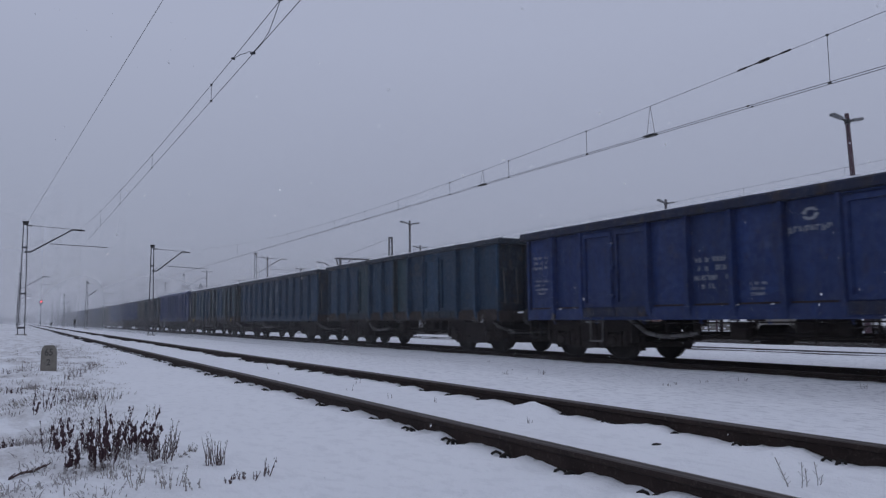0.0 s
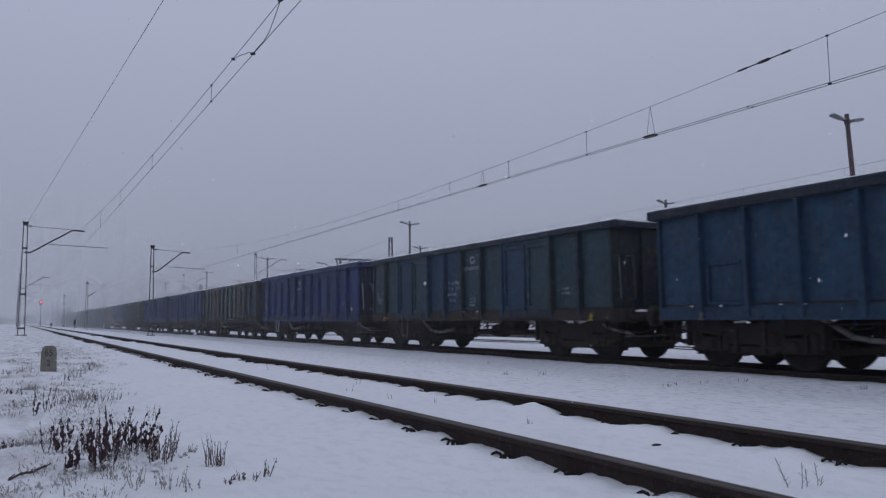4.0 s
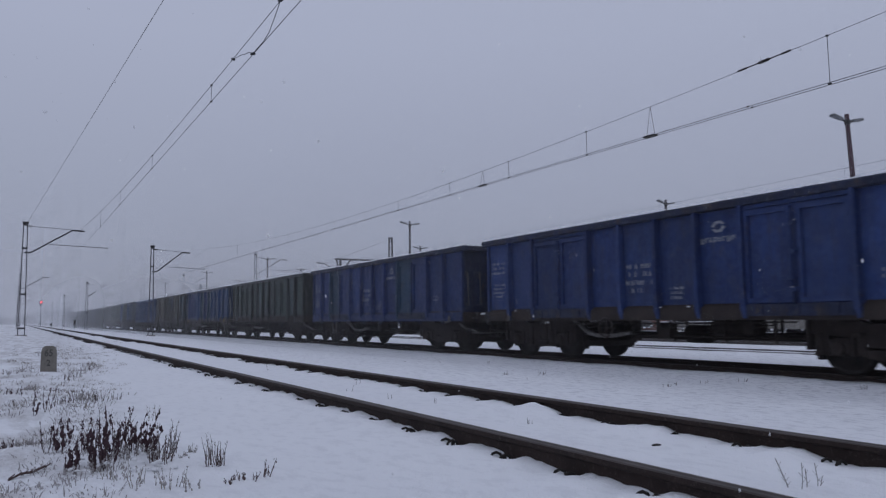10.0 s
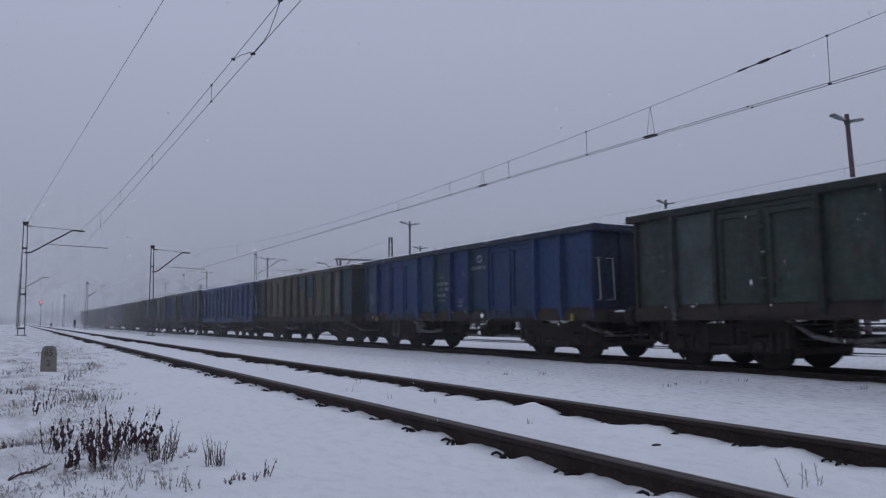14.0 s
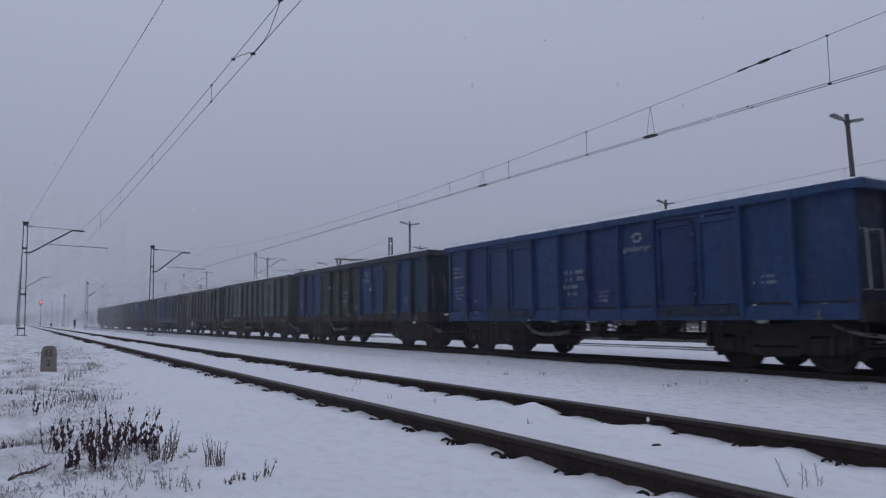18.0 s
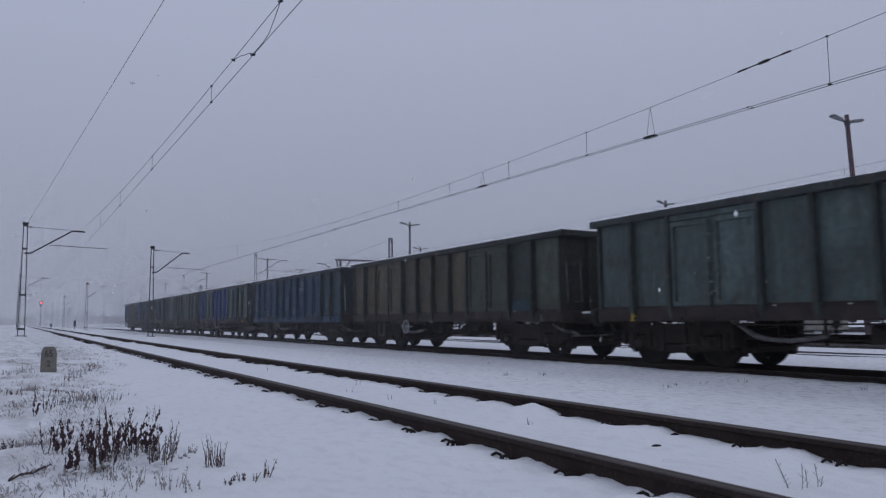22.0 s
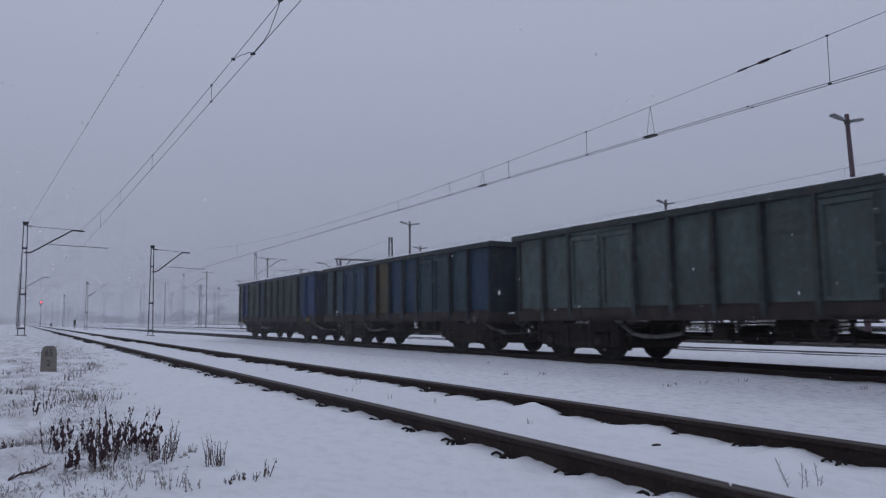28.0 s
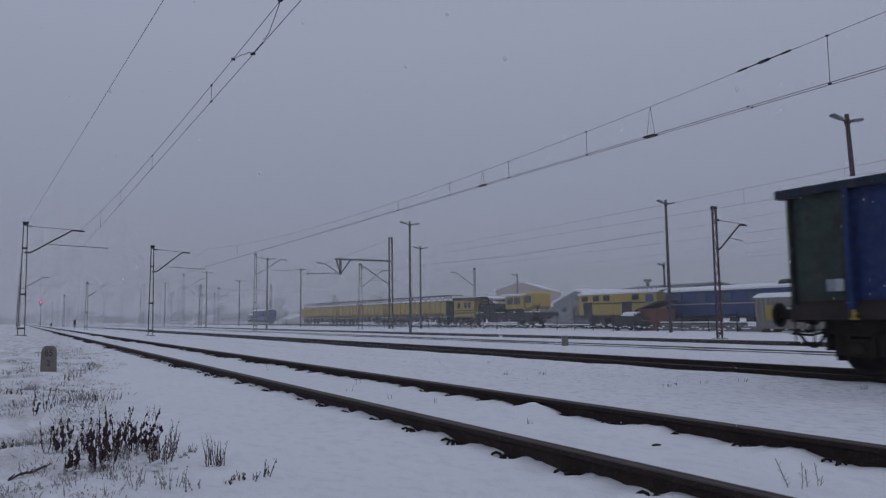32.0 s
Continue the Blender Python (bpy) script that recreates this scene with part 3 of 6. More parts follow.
def axle_box_bm():
    bm = bevel_box(-0.10, 0.10, -0.17, 0.17, 0.32, 0.62, 0.03)
    lathe(bm, [(-0.17, 0.06), (-0.16, 0.11), (-0.09, 0.12)], 12, "X", (0, 0, 0.46))
    return bm


def wheelset_bm():
    """Two flanged wheels on an axle along x, centred on the axle."""
    bm = bmesh.new()
    for s in (-1, 1):
        x = s * GAUGE
        prof = [(x - s * 0.075, 0.20), (x - s * 0.075, 0.475), (x - s * 0.045, 0.488), (x - s * 0.030, 0.463), (x + s * 0.068, 0.455), (x + s * 0.068, 0.385),
                (x + s * 0.02, 0.36), (x - s * 0.01, 0.22), (x + s * 0.03, 0.12), (x + s * 0.09, 0.11)]
        lathe(bm, prof, 28, "X")
    rod(bm, (-1.08, 0, 0), (1.08, 0, 0), 0.085, 10)
    bmesh.ops.recalc_face_normals(bm, faces=bm.faces[:])
    return bm


def bolster_bm():
    """The bogie's cross member with its pivot, brake beams, shoes and hangers."""
    bm = bevel_box(-0.95, 0.95, -0.22, 0.22, 0.52, 0.86, 0.03)
    rod(bm, (0, 0, 0.74), (0, 0, 1.21), 0.20, 12)
    for s in (-1, 1):
        for c in (-0.9, 0.9):
            y = c - s * 0.53
            box(bm, -0.86, 0.86, y - 0.045, y + 0.045, 0.30, 0.42)
            for x in (-0.75, 0.75):
                box(bm, x - 0.06, x + 0.06, y - 0.05, y + 0.05, 0.24, 0.66)
                rod(bm, (x - 0.10, y, 0.40), (x - 0.10, y, 0.95), 0.022, 5)
        box(bm, s * 0.90 - 0.05, s * 0.90 + 0.05, -0.40, 0.40, 0.27, 0.50)
        rod(bm, (s * 0.35, -1.4, 0.46), (s * 0.35, 1.4, 0.42), 0.03, 6)
    return bm


def swung_bar_bm():
    """The bent pale pipe that hangs from a bogie's inner end towards the wagon's middle."""
    bm = bmesh.new()
    pts = [(-1.16, 3.05, 0.98), (-1.17, 2.80, 0.84), (-1.18, 2.50, 0.66), (-1.18, 2.20, 0.60), (-1.18, 1.80, 0.585), (-1.18, 1.45, 0.62), (-1.17, 1.10, 0.68)]
    for a, b in zip(pts, pts[1:]):
        rod(bm, a, b, 0.048, 7)
    for q in pts[1:-1]:
        bmesh.ops.create_icosphere(bm, subdivisions=1, radius=0.048, matrix=Matrix.Translation(q))
    return bm


def corner_step_bm():
    """A bent tube stirrup under the headstock corner, with its coupling lever."""
    bm = bmesh.new()
    tube(bm, [(-1.36, 6.34, 0.97), (-1.36, 6.36, 0.50), (-1.36, 6.02, 0.50), (-1.36, 6.00, 0.97)], 0.018, 6)
    tube(bm, [(-1.36, 6.42, 0.70), (-0.75, 6.46, 0.66), (-0.25, 6.46, 0.72)], 0.020, 6)
    tube(bm, [(-1.38, 6.44, 0.52), (-0.55, 6.46, 0.50)], 0.016, 6)
    return bm


def buffer_bm():
    bm = bmesh.new()
    lathe(bm, [(0.0, 0.17), (0.06, 0.17), (0.07, 0.12), (0.34, 0.115), (0.35, 0.085), (0.56, 0.085)], 14, "Y")
    return bm


def buffer_head_bm():
    bm = bmesh.new()
    lathe(bm, [(0.55, 0.10), (0.57, 0.225), (0.595, 0.225), (0.615, 0.15), (0.62, 0.03)], 18, "Y")
    return bm


def hook_bm():
    bm = bmesh.new()
    box(bm, -0.05, 0.05, 0.0, 0.30, 0.98, 1.08)
    tube(bm, [(0, 0.30, 1.03), (0, 0.42, 1.02), (0, 0.46, 1.09), (0, 0.40, 1.13)], 0.035, 6)
    for s in (-1, 1):
        tube(bm, [(s * 0.05, 0.36, 1.03), (s * 0.06, 0.48, 0.86), (s * 0.05, 0.60, 0.72)], 0.018, 5)
    rod(bm, (-0.12, 0.48, 0.86), (0.12, 0.48, 0.86), 0.025, 6)
    tube(bm, [(-0.05, 0.60, 0.72), (0, 0.64, 0.68), (0.05, 0.60, 0.72)], 0.018, 5)
    return bm


def hose_bm():
    bm = bmesh.new()
    tube(bm, [(0, 0.05, 0.86)] + [(0.05 * math.sin(k * 0.4), 0.05 + 0.58 * k / 10, 0.86 - 0.42 * math.sin(math.pi * k / 10 * 0.92)) for k in range(1, 11)],
         0.028, 6)
    return bm


def handrail_bm():
    """Grab rails with standoffs on the end wall beside the corner."""
    bm = bmesh.new()
    for x in (-1.30, -0.86):
        tube(bm, [(x - 0.10, 6.28, 2.40), (x - 0.02, 6.42, 2.40), (x + 0.02, 6.42, 1.42), (x - 0.08, 6.28, 1.42)], 0.013, 6)
    return bm


def step_bm():
    """A shunter's stirrup step below the solebar."""
    bm = bmesh.new()
    for y in (-0.20, 0.20):
        tube(bm, [(-0.03, y, 1.02), (-0.06, y, 0.46)], 0.018, 6)
    tube(bm, [(-0.06, -0.20, 0.46), (-0.06, 0.20, 0.46)], 0.020, 6)
    return bm


def handwheel_bm():
    bm = bmesh.new()
    pts = [(-0.14, 0.215 * math.cos(k * math.tau / 18), 0.215 * math.sin(k * math.tau / 18)) for k in range(19)]
    tube(bm, pts, 0.018, 6)
    for k in range(4):
        a = k * math.tau / 8
        rod(bm, (-0.12, 0.215 * math.cos(a), 0.215 * math.sin(a)), (-0.12, -0.215 * math.cos(a), -0.215 * math.sin(a)), 0.007, 5)
    rod(bm, (-0.14, 0, 0), (0.12, 0, 0), 0.022, 6)
    return bm


def valve_bm():
    bm = bmesh.new()
    rod(bm, (-0.09, 0, 1.04), (-0.02, 0, 1.04), 0.02, 6)
    box(bm, -0.11, -0.09, -0.025, 0.025, 0.96, 1.10)
    box(bm, -0.11, -0.09, -0.07, 0.07, 0.94, 0.97)
    return bm


def tank_bm():
    bm = bmesh.new()
    lathe(bm, [(-0.60, 0.05), (-0.56, 0.15), (-0.50, 0.19), (0.50, 0.19), (0.56, 0.15), (0.60, 0.05)], 14, "Y")
    return bm


def gear_bm():
    """Brake cylinder, levers, rods and pipes under the floor."""
    bm = bmesh.new()
    lathe(bm, [(-0.35, 0.17), (-0.30, 0.20), (0.25, 0.20), (0.35, 0.10)], 12, "Y", (0.15, 0.35, 0.62))
    for x, z in ((-0.9, 0.60), (0.25, 0.52), (-0.35, 0.66), (0.9, 0.58)):
        rod(bm, (x, -3.3, z), (x, 3.3, z), 0.024, 6)
    for y in (-2.3, -1.2, 0.1, 1.3, 2.2):
        rod(bm, (-0.95, y, 0.56), (0.95, y, 0.60), 0.028, 6)
        box(bm, -0.93, -0.87, y - 0.02, y + 0.02, 0.50, 1.21)
        box(bm, 0.84, 0.90, y - 0.02, y + 0.02, 0.50, 1.21)
    box(bm, -0.20, 0.20, -3.2, 3.2, 0.97, 1.205)
    for y, z in ((-2.6, 0.84), (-1.7, 0.76), (-0.4, 0.80), (0.9, 0.72), (1.9, 0.82)):
        tube(bm, [(-1.22, y, 1.20), (-1.24, y + 0.12, z), (-1.20, y + 0.55, z - 0.05), (-1.0, y + 0.9, z + 0.08), (-0.9, y + 1.0, 1.20)], 0.014, 5)
        box(bm, -1.26, -1.18, y - 0.04, y + 0.06, z + 0.10, 1.20)
    rod(bm, (-1.28, -3.0, 0.90), (-1.28, 3.0, 0.86), 0.016, 5)
    box(bm, -1.05, -0.80, 0.10, 0.46, 0.56, 0.86)
    box(bm, -0.98, -0.80, -1.9, -1.66, 0.66, 0.90)
    return bm


def bars_bm(rows, size, gap, seed):
    """Stencilled lines that cannot be read, as short upright and level bars; widths in metres."""
    rr = random.Random(seed)
    bm = bmesh.new()
    z = 0.0
    for w in rows:
        y = w / 2
        while y > -w / 2 + 0.02:
            s = size * 0.55
            if rr.random() < 0.82:
                t = size * 0.2
                box(bm, -0.003, 0.0, y - t, y, z - size, z)
                if rr.random() < 0.6:
                    top = z - (size - t) * rr.choice((0.0, 0.5, 1.0))
                    box(bm, -0.003, 0.0, y - s, y - t, top - t, top)
                if rr.random() < 0.6:
                    box(bm, -0.003, 0.0, y - s, y - s + t, z - size, z - t)
            y -= s + size * 0.28
        z -= size + gap
    return bm


def snow_bits_bm(seed):
    """Bits of snow left on the solebar's ledge and on the door latches."""
    rr = random.Random(seed)
    bm = bmesh.new()
    for k in range(16):
        if k < 10:
            p, r = (-1.475 - rr.uniform(0, 0.02), rr.uniform(-HALF + 0.2, HALF - 0.2), 1.208), rr.uniform(0.008, 0.022)
        else:
            p, r = (-1.535, rr.choice((-3.15, 3.15)) + rr.uniform(-0.06, 0.06), rr.choice((Z0 + 0.29, Z0 + 0.94, Z1 - 0.41, Z0 + 0.47))), rr.uniform(0.006, 0.014)
        m = Matrix.Translation(p) @ Matrix.Diagonal((0.8, rr.uniform(1.0, 2.4), rr.uniform(0.5, 1.0), 1))
        bmesh.ops.create_icosphere(bm, subdivisions=1, radius=r, matrix=m)
    return bm


def emblem_bm():
    """The operator's sign as plain shapes: two hooked arrows round a lens, and a bar below."""
    bm = bmesh.new()
    for s in (1, -1):
        pts = [(0.20, 0.02), (0.09, 0.13), (-0.08, 0.14), (-0.19, 0.05), (-0.11, 0.04), (-0.05, 0.08), (0.05, 0.07), (0.11, -0.02)]
        bm.faces.new([bm.verts.new((-0.002 * (2 + s), s * y, s * z)) for y, z in pts])
    y = 0.52
    for k, w in enumerate((0.085, 0.07, 0.09, 0.085, 0.07, 0.09, 0.08, 0.09)):
        low = -0.36 - 0.03 * (k % 3 == 0)
        box(bm, -0.004, 0, y - 0.03, y, low, -0.24)
        box(bm, -0.004, 0, y - w, y - 0.03, -0.275 if k % 2 else low + 0.005, -0.245 if k % 2 else low + 0.035)
        if k % 4 != 1:
            box(bm, -0.004, 0, y - w, y - w + 0.026, low + 0.04, -0.28)
        y -= w + 0.045
    return bm


# Twelve bays from the rear end to the front end, a colour each; doors in bays 2, 3 and 8, 9.
# (bays, rim and post colour, doors?, rim height offset, emblem bay, extras, label)
WAGONS = [
    ("BBBBBBBBBBBB", "B", 1, 0.0, 7, "tsh", "open coal wagon in dull blue paint with white stencilled lettering"),
    ("DDDTDDTDDDDD", "D", 1, 0.03, 7, "hw", "open coal wagon in dark teal paint, grimy along the sill"),
    ("DDDDDDDDDDDD", "D", 0, 0.02, 6, "hv", "doorless open coal wagon in dark slate blue paint"),
    ("TTDTDDTTDTTT", "D", 1, 0.0, 6, "hs", "open coal wagon in dark sea-green paint with worn plates"),
    ("BBVVBBBBBBBB", "B", 1, 0.07, 5, "ths", "clean bright blue open coal wagon with white handrails"),
    ("SSRRSSSSRRTT", "T", 1, 0.0, 7, "wv", "open coal wagon in grey-green paint with rusty brown doors"),
    ("VVBBBVBBBVVB", "B", 1, 0.0, 7, "hwt", "open coal wagon in bright blue paint with pale handrails"),
    ("BBDBVBBBDBBB", "B", 1, 0.0, 7, "thsv", "open coal wagon in blue paint with faded lettering"),
    ("GSGGGSSGGGSG", "G", 1, 0.0, 7, "hw", "open coal wagon in dull green paint, sooty below"),
    ("DBBLLDBDLLLL", "L", 1, 0.0, 7, "hswv", "open coal wagon in bright blue paint with odd teal plates"),
    ("TOOOOOOOOAOT", "O", 1, 0.0, 6, "w", "shabby open coal wagon in olive brown with a few teal plates"),
    ("LBLLLLBLBLLL", "L", 1, 0.0, 7, "htw", "open coal wagon in bright blue paint, rusty at the sill"),
    ("BBLGGGGLLGLD", "G", 1, 0.06, 7, "hst", "patchwork open coal wagon of blue and dark green plates"),
    ("SSSSSSSSSSSS", "S", 1, 0.04, 7, "wv", "open coal wagon in pale grey-green paint with framed doors"),
    ("OOOOOOOOAAGA", "G", 1, 0.0, 6, "hsw", "open coal wagon in olive green, brown with dirt"),
    ("DDDDDDDDDDTT", "D", 1, 0.0, 7, "htsw", "open coal wagon in slate blue paint with white lettering"),
    ("VVSSVVVVSTSS", "G", 1, 0.0, 7, "hsv", "patchwork open coal wagon of violet-blue and green plates"),
    ("SSSSSSSSSSTS", "S", 1, 0.0, 7, "w", "open coal wagon in faded sea-green paint"),
    ("TTDDDYDDTTTD", "T", 1, 0.0, 7, "sw", "patchwork open coal wagon with one ochre plate among slate blue"),
    ("GBGGDGGGGGDL", "G", 1, 0.0, 7, "hv", "last wagon, dark green with single blue plates and a tail plate"),
]
WHEELSETS = []
PATCHES = {10: ((6, 2.42, 3.03, "T"), (7, 2.02, 3.03, "D"), (5, 1.55, 2.05, "R")), 14: ((10, 1.22, 1.48, "T"),),
           9: ((5, 2.0, 2.5, "T"),), 18: ((3, 1.2, 1.9, "T"),)}
WHEEL_AT = {1: 1.6, 5: 1.7, 6: 1.5, 8: 1.7, 9: 1.9, 10: 1.8, 13: -2.2, 14: 1.75, 15: 2.0, 17: -2.2, 18: 1.6}   # handwheels


def build_wagon(k, spec):
    bays, trim, doors, lift, emblem_bay, extra, label = spec
    g = thing("coal_wagon", (TRAIN_X, 0, HEAD_T), label, "coal wagon", "wagons of the coal train")
    rr = random.Random(100 + k)
    clean = trim in "BLDV"
    slim = k not in (0, 2, 4, 12)
    rim = PAINT[trim] if k in (4, 11) else GRIME_OR_SHADE["D" if k in (12, 19) else trim]
    turn = Matrix.Rotation(math.pi, 4, "Z")
    for side in (0, 1):
        base = Matrix.Identity(4) if side == 0 else turn
        seq = bays if side == 0 else bays[::-1]
        for i in range(12):
            y = HALF - BAY * (i + 0.5)
            at = base @ Matrix.Translation((-1.44, y, 0))
            if doors and i in (2, 3, 8, 9):
                leaf = part("door_leaf", cached("door_leaf", lambda: leaf_bm(BAY - 0.06), M["sole"]), PAINT[seq[i]], g, "", at)
                if i in (3, 9):
                    part("door_sill", cached("door_sill", sill_bm, M["under"]), GRIME_OR_SHADE[trim] if clean else M["sole"], g, "grimy folding plate below the doors", base @ Matrix.Translation((-1.44, y + BAY / 2, 0)))
                    part("latch", cached("latch", latch_bm, M["sole"]), PAINT[trim], leaf, "", (0, BAY / 2, 0))
            else:
                v = rr.randrange(4)
                part("side_plate", cached(f"side_plate:{v}", lambda: plate_bm(v, BAY - 0.02, 0.015 + 0.008 * v), M["sole"]), PAINT[seq[i]], g, "",
                     at @ Matrix.Translation((0.045, 0, 0)))
        for i in range(13):
            if doors and i in (3, 9):
                continue
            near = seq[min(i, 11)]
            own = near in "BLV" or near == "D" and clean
            col = (PAINT if own else GRIME_OR_SHADE)[near if own or rr.random() < 0.7 else trim]
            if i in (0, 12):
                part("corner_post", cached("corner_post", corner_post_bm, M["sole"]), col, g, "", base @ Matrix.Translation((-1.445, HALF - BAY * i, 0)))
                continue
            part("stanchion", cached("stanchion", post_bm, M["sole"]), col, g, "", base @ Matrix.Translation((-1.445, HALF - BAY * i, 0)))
        part("top_rim", cached(f"top_rim:{slim}", lambda: chord_bm(2 * HALF + 0.40, True, slim), M["sole"]), rim, g, "", base @ Matrix.Translation((-1.42, 0, lift)))
        if side == 0:
            v = k % 4
            tagged(part("rim_snow", cached(f"rim_snow:{v}", lambda: rim_snow_bm(2 * HALF + 0.30, True, v), M["snow"]), None, g, "thin crust of snow on the rim", Matrix.Translation((-1.42, 0, lift))), kind="stuff")
        else:
            v = k % 4
            tagged(part("end_snow", cached(f"end_snow:{v}", lambda: rim_snow_bm(2.7, False, 20 + v), M["snow"]), None, g, "thin crust of snow on the end rim", Matrix.Translation((0, -HALF - 0.08, lift))), kind="stuff")
        part("solebar", cached("solebar", sole_bm, M["sole"]), PAINT[trim] if k in (0, 2, 4, 7, 11, 15) else None, g, "", base @ Matrix.Translation((-1.42, 0, 0)))
        end_at = (Matrix.Identity(4) if side == 0 else turn) @ Matrix.Translation((0, HALF - 0.02, 0))
        # end walls, posts and belts: shade of the wagon gap put into the colour
        end_col = GRIME_OR_SHADE[bays[0] if side == 0 else bays[-1]]
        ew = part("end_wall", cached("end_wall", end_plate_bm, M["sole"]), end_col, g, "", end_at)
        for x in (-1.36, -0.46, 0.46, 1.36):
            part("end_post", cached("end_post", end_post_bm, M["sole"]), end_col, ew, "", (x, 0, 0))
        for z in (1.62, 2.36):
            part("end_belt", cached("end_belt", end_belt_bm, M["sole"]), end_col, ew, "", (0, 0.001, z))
        part("headstock", cached("headstock", headstock_bm, M["sole"]), None, g, "", end_at)
        part("end_rim", cached(f"end_rim:{slim}", lambda: chord_bm(2.84, False, slim), M["sole"]), rim, g, "", base @ Matrix.Translation((0, HALF + 0.10, lift)) @ turn)
        for s in (-1, 1):
            bf = part("buffer", cached("buffer", buffer_bm, M["under"]), None, g, "", base @ Matrix.Translation((s * 0.875, HALF + 0.09, 1.03)))
            part("buffer_head", cached("buffer_head", buffer_head_bm, M["buf"]), None, bf, "worn steel buffer head")
            part("buffer_snow", cached("buffer_snow", buffer_snow_bm, M["snow"]), None, bf, "snow lying on the buffer casing")
        part("draw_hook", cached("draw_hook", hook_bm, M["under"]), None, g, "", base @ Matrix.Translation((0, HALF + 0.09, 0)))
        for s in (-0.42, 0.38):
            part("brake_hose", cached("brake_hose", hose_bm, M["rub"]), None, g, "", base @ Matrix.Translation((s, HALF, 0)))
        # bogie at this end
        b = part("bogie", cached("bogie", bolster_bm, M["under"]), None, g, "", base @ Matrix.Translation((0, 4.5, 0)))
        for s in (-1, 1):
            part("side_frame", cached("side_frame", frame_bm, M["under"]), None, b, "", (s * 1.0, 0, 0))
            for y in (-0.9, 0.9):
                part("axle_box", cached("axle_box", axle_box_bm, M["under"]), None, b, "", Matrix.Translation((s * 1.02, y, 0)) @ (Matrix.Identity(4) if s < 0 else turn))
        for y in (-0.9, 0.9):
            ws = part("wheelset", cached("wheelset", wheelset_bm, M["wheel"]), None, b)
            ws.matrix_parent_inverse = Matrix.Translation((0, y, 0.46))
            WHEELSETS.append((ws, side))
        part("swung_bar", cached("swung_bar", swung_bar_bm, M["rod"]), None, g, "bent pale grey pipe", base)
        flip = Matrix.Diagonal((-1, 1, 1, 1)) if side else Matrix.Identity(4)
        part("corner_step", cached("corner_step", corner_step_bm, M["rod"]), M["rod"] if k in (4, 16) else M["under"], g, "tube stirrup at the corner", base @ flip)
        if side:
            part("end_pipe", cached("end_pipe", end_pipe_bm, M["rod"]), None, g, "pale bent pipe under the headstock", base @ flip)
            if k % 3 != 2:
                part("end_shelf", cached("end_shelf", end_shelf_bm, M["sole"]), None, ew, "grimy ledge and plate on the end wall", (-0.45, 0, 0))
    bm = bmesh.new()
    box(bm, -1.40, 1.40, -HALF + 0.06, HALF - 0.06, 1.206, 1.25)
    part("floor", CACHE.setdefault("floor", mesh_of(bm, "floor", M["sole"])) if "floor" not in CACHE else CACHE["floor"], None, g)
    part("brake_gear", cached("brake_gear", gear_bm, M["under"]), None, g)
    part("air_tank", cached("air_tank", tank_bm, M["under"]), None, g, "", (-0.45, -1.15, 0.80))
    if "h" in extra:
        part("handrail", cached("handrail", handrail_bm, M["white"]), M["white"] if k in (4, 6, 9, 11, 15) else M["rod"], g, "pale tubular corner handrail", turn @ Matrix.Diagonal((-1, 1, 1, 1)))
    part("step", cached("step", step_bm, M["rod"]), M["white"] if k == 4 else M["rod"] if "s" in extra else M["under"], g, "stirrup step below the sill", (-1.45, 3.72, 0))
    if k in WHEEL_AT:
        part("handwheel", cached("handwheel", handwheel_bm, M["rod"]), M["white"] if k == 14 else M["rod"] if k in (9, 13, 15) else M["sole"], g, "spoked brake handwheel", (-1.40, WHEEL_AT[k], 0.78))
    for y in (-5.7, 5.2):
        part("valve_handle", cached("valve_handle", valve_bm, M["yellow"]), M["yellow"] if k in (3, 9, 13, 16, 19) else M["rod"], g, "", (-1.46, y, 0))
    mk = M["mark" if clean and k != 1 or k in (5, 12) else "mark_dim"]
    # lettering: a data block in the rearmost bay, the number lines in bay 5, a grid in bay 6, the emblem
    for bay, z, rows, size, gap, sd in ((0.5, 2.55, (0.62, 0.55, 0.62), 0.07, 0.06, 1), (0.5, 1.95, (0.6, 0.5, 0.5, 0.3), 0.055, 0.05, 2),
                                        (5.5, 2.15, (0.70, 0.74), 0.10, 0.07, 3), (5.5, 1.80, (0.78, 0.42), 0.10, 0.07, 4),
                                        (6.5, 1.62, (0.36, 0.36, 0.36), 0.06, 0.035, 5), (4.6, 1.14, (0.5, 0.5), 0.05, 0.03, 6), (10.5, 1.75, (0.30, 0.3), 0.06, 0.05, 7)):
        if rr.random() < (0.95 if "t" in extra else 0.55) and k != 19:
            tagged(part("lettering", cached(f"lettering:{bay}{z}", lambda: bars_bm(rows, size, gap, sd), mk), mk, g, "white stencilled lines", (-1.448, HALF - BAY * (bay - (k == 4 and bay == 5.5)), z)), kind="stuff")
    e_at = Matrix.Translation((-1.446, HALF - BAY * (emblem_bay + 0.5), 2.72)) @ Matrix.Diagonal((1, 0.8, 0.8, 1))
    if k != 19:
        part("emblem", cached("emblem", emblem_bm, mk), mk, g, "white operator's sign", e_at)
    for bay, z0, z1, col in PATCHES.get(k, ()):
        bm = bevel_box(-0.004, 0.0, -BAY / 2 + 0.06, BAY / 2 - 0.06, z0, z1, 0.002)
        part("paint_patch", bm, PAINT[col], g, "repainted part of a plate", (-1.442, HALF - BAY * (bay + 0.5), 0))
    v = k % 3
    tagged(part("snow_bits", cached(f"snow_bits:{v}", lambda: snow_bits_bm(v), M["snow"]), None, g, "bits of snow caught on ledges"), kind="stuff")
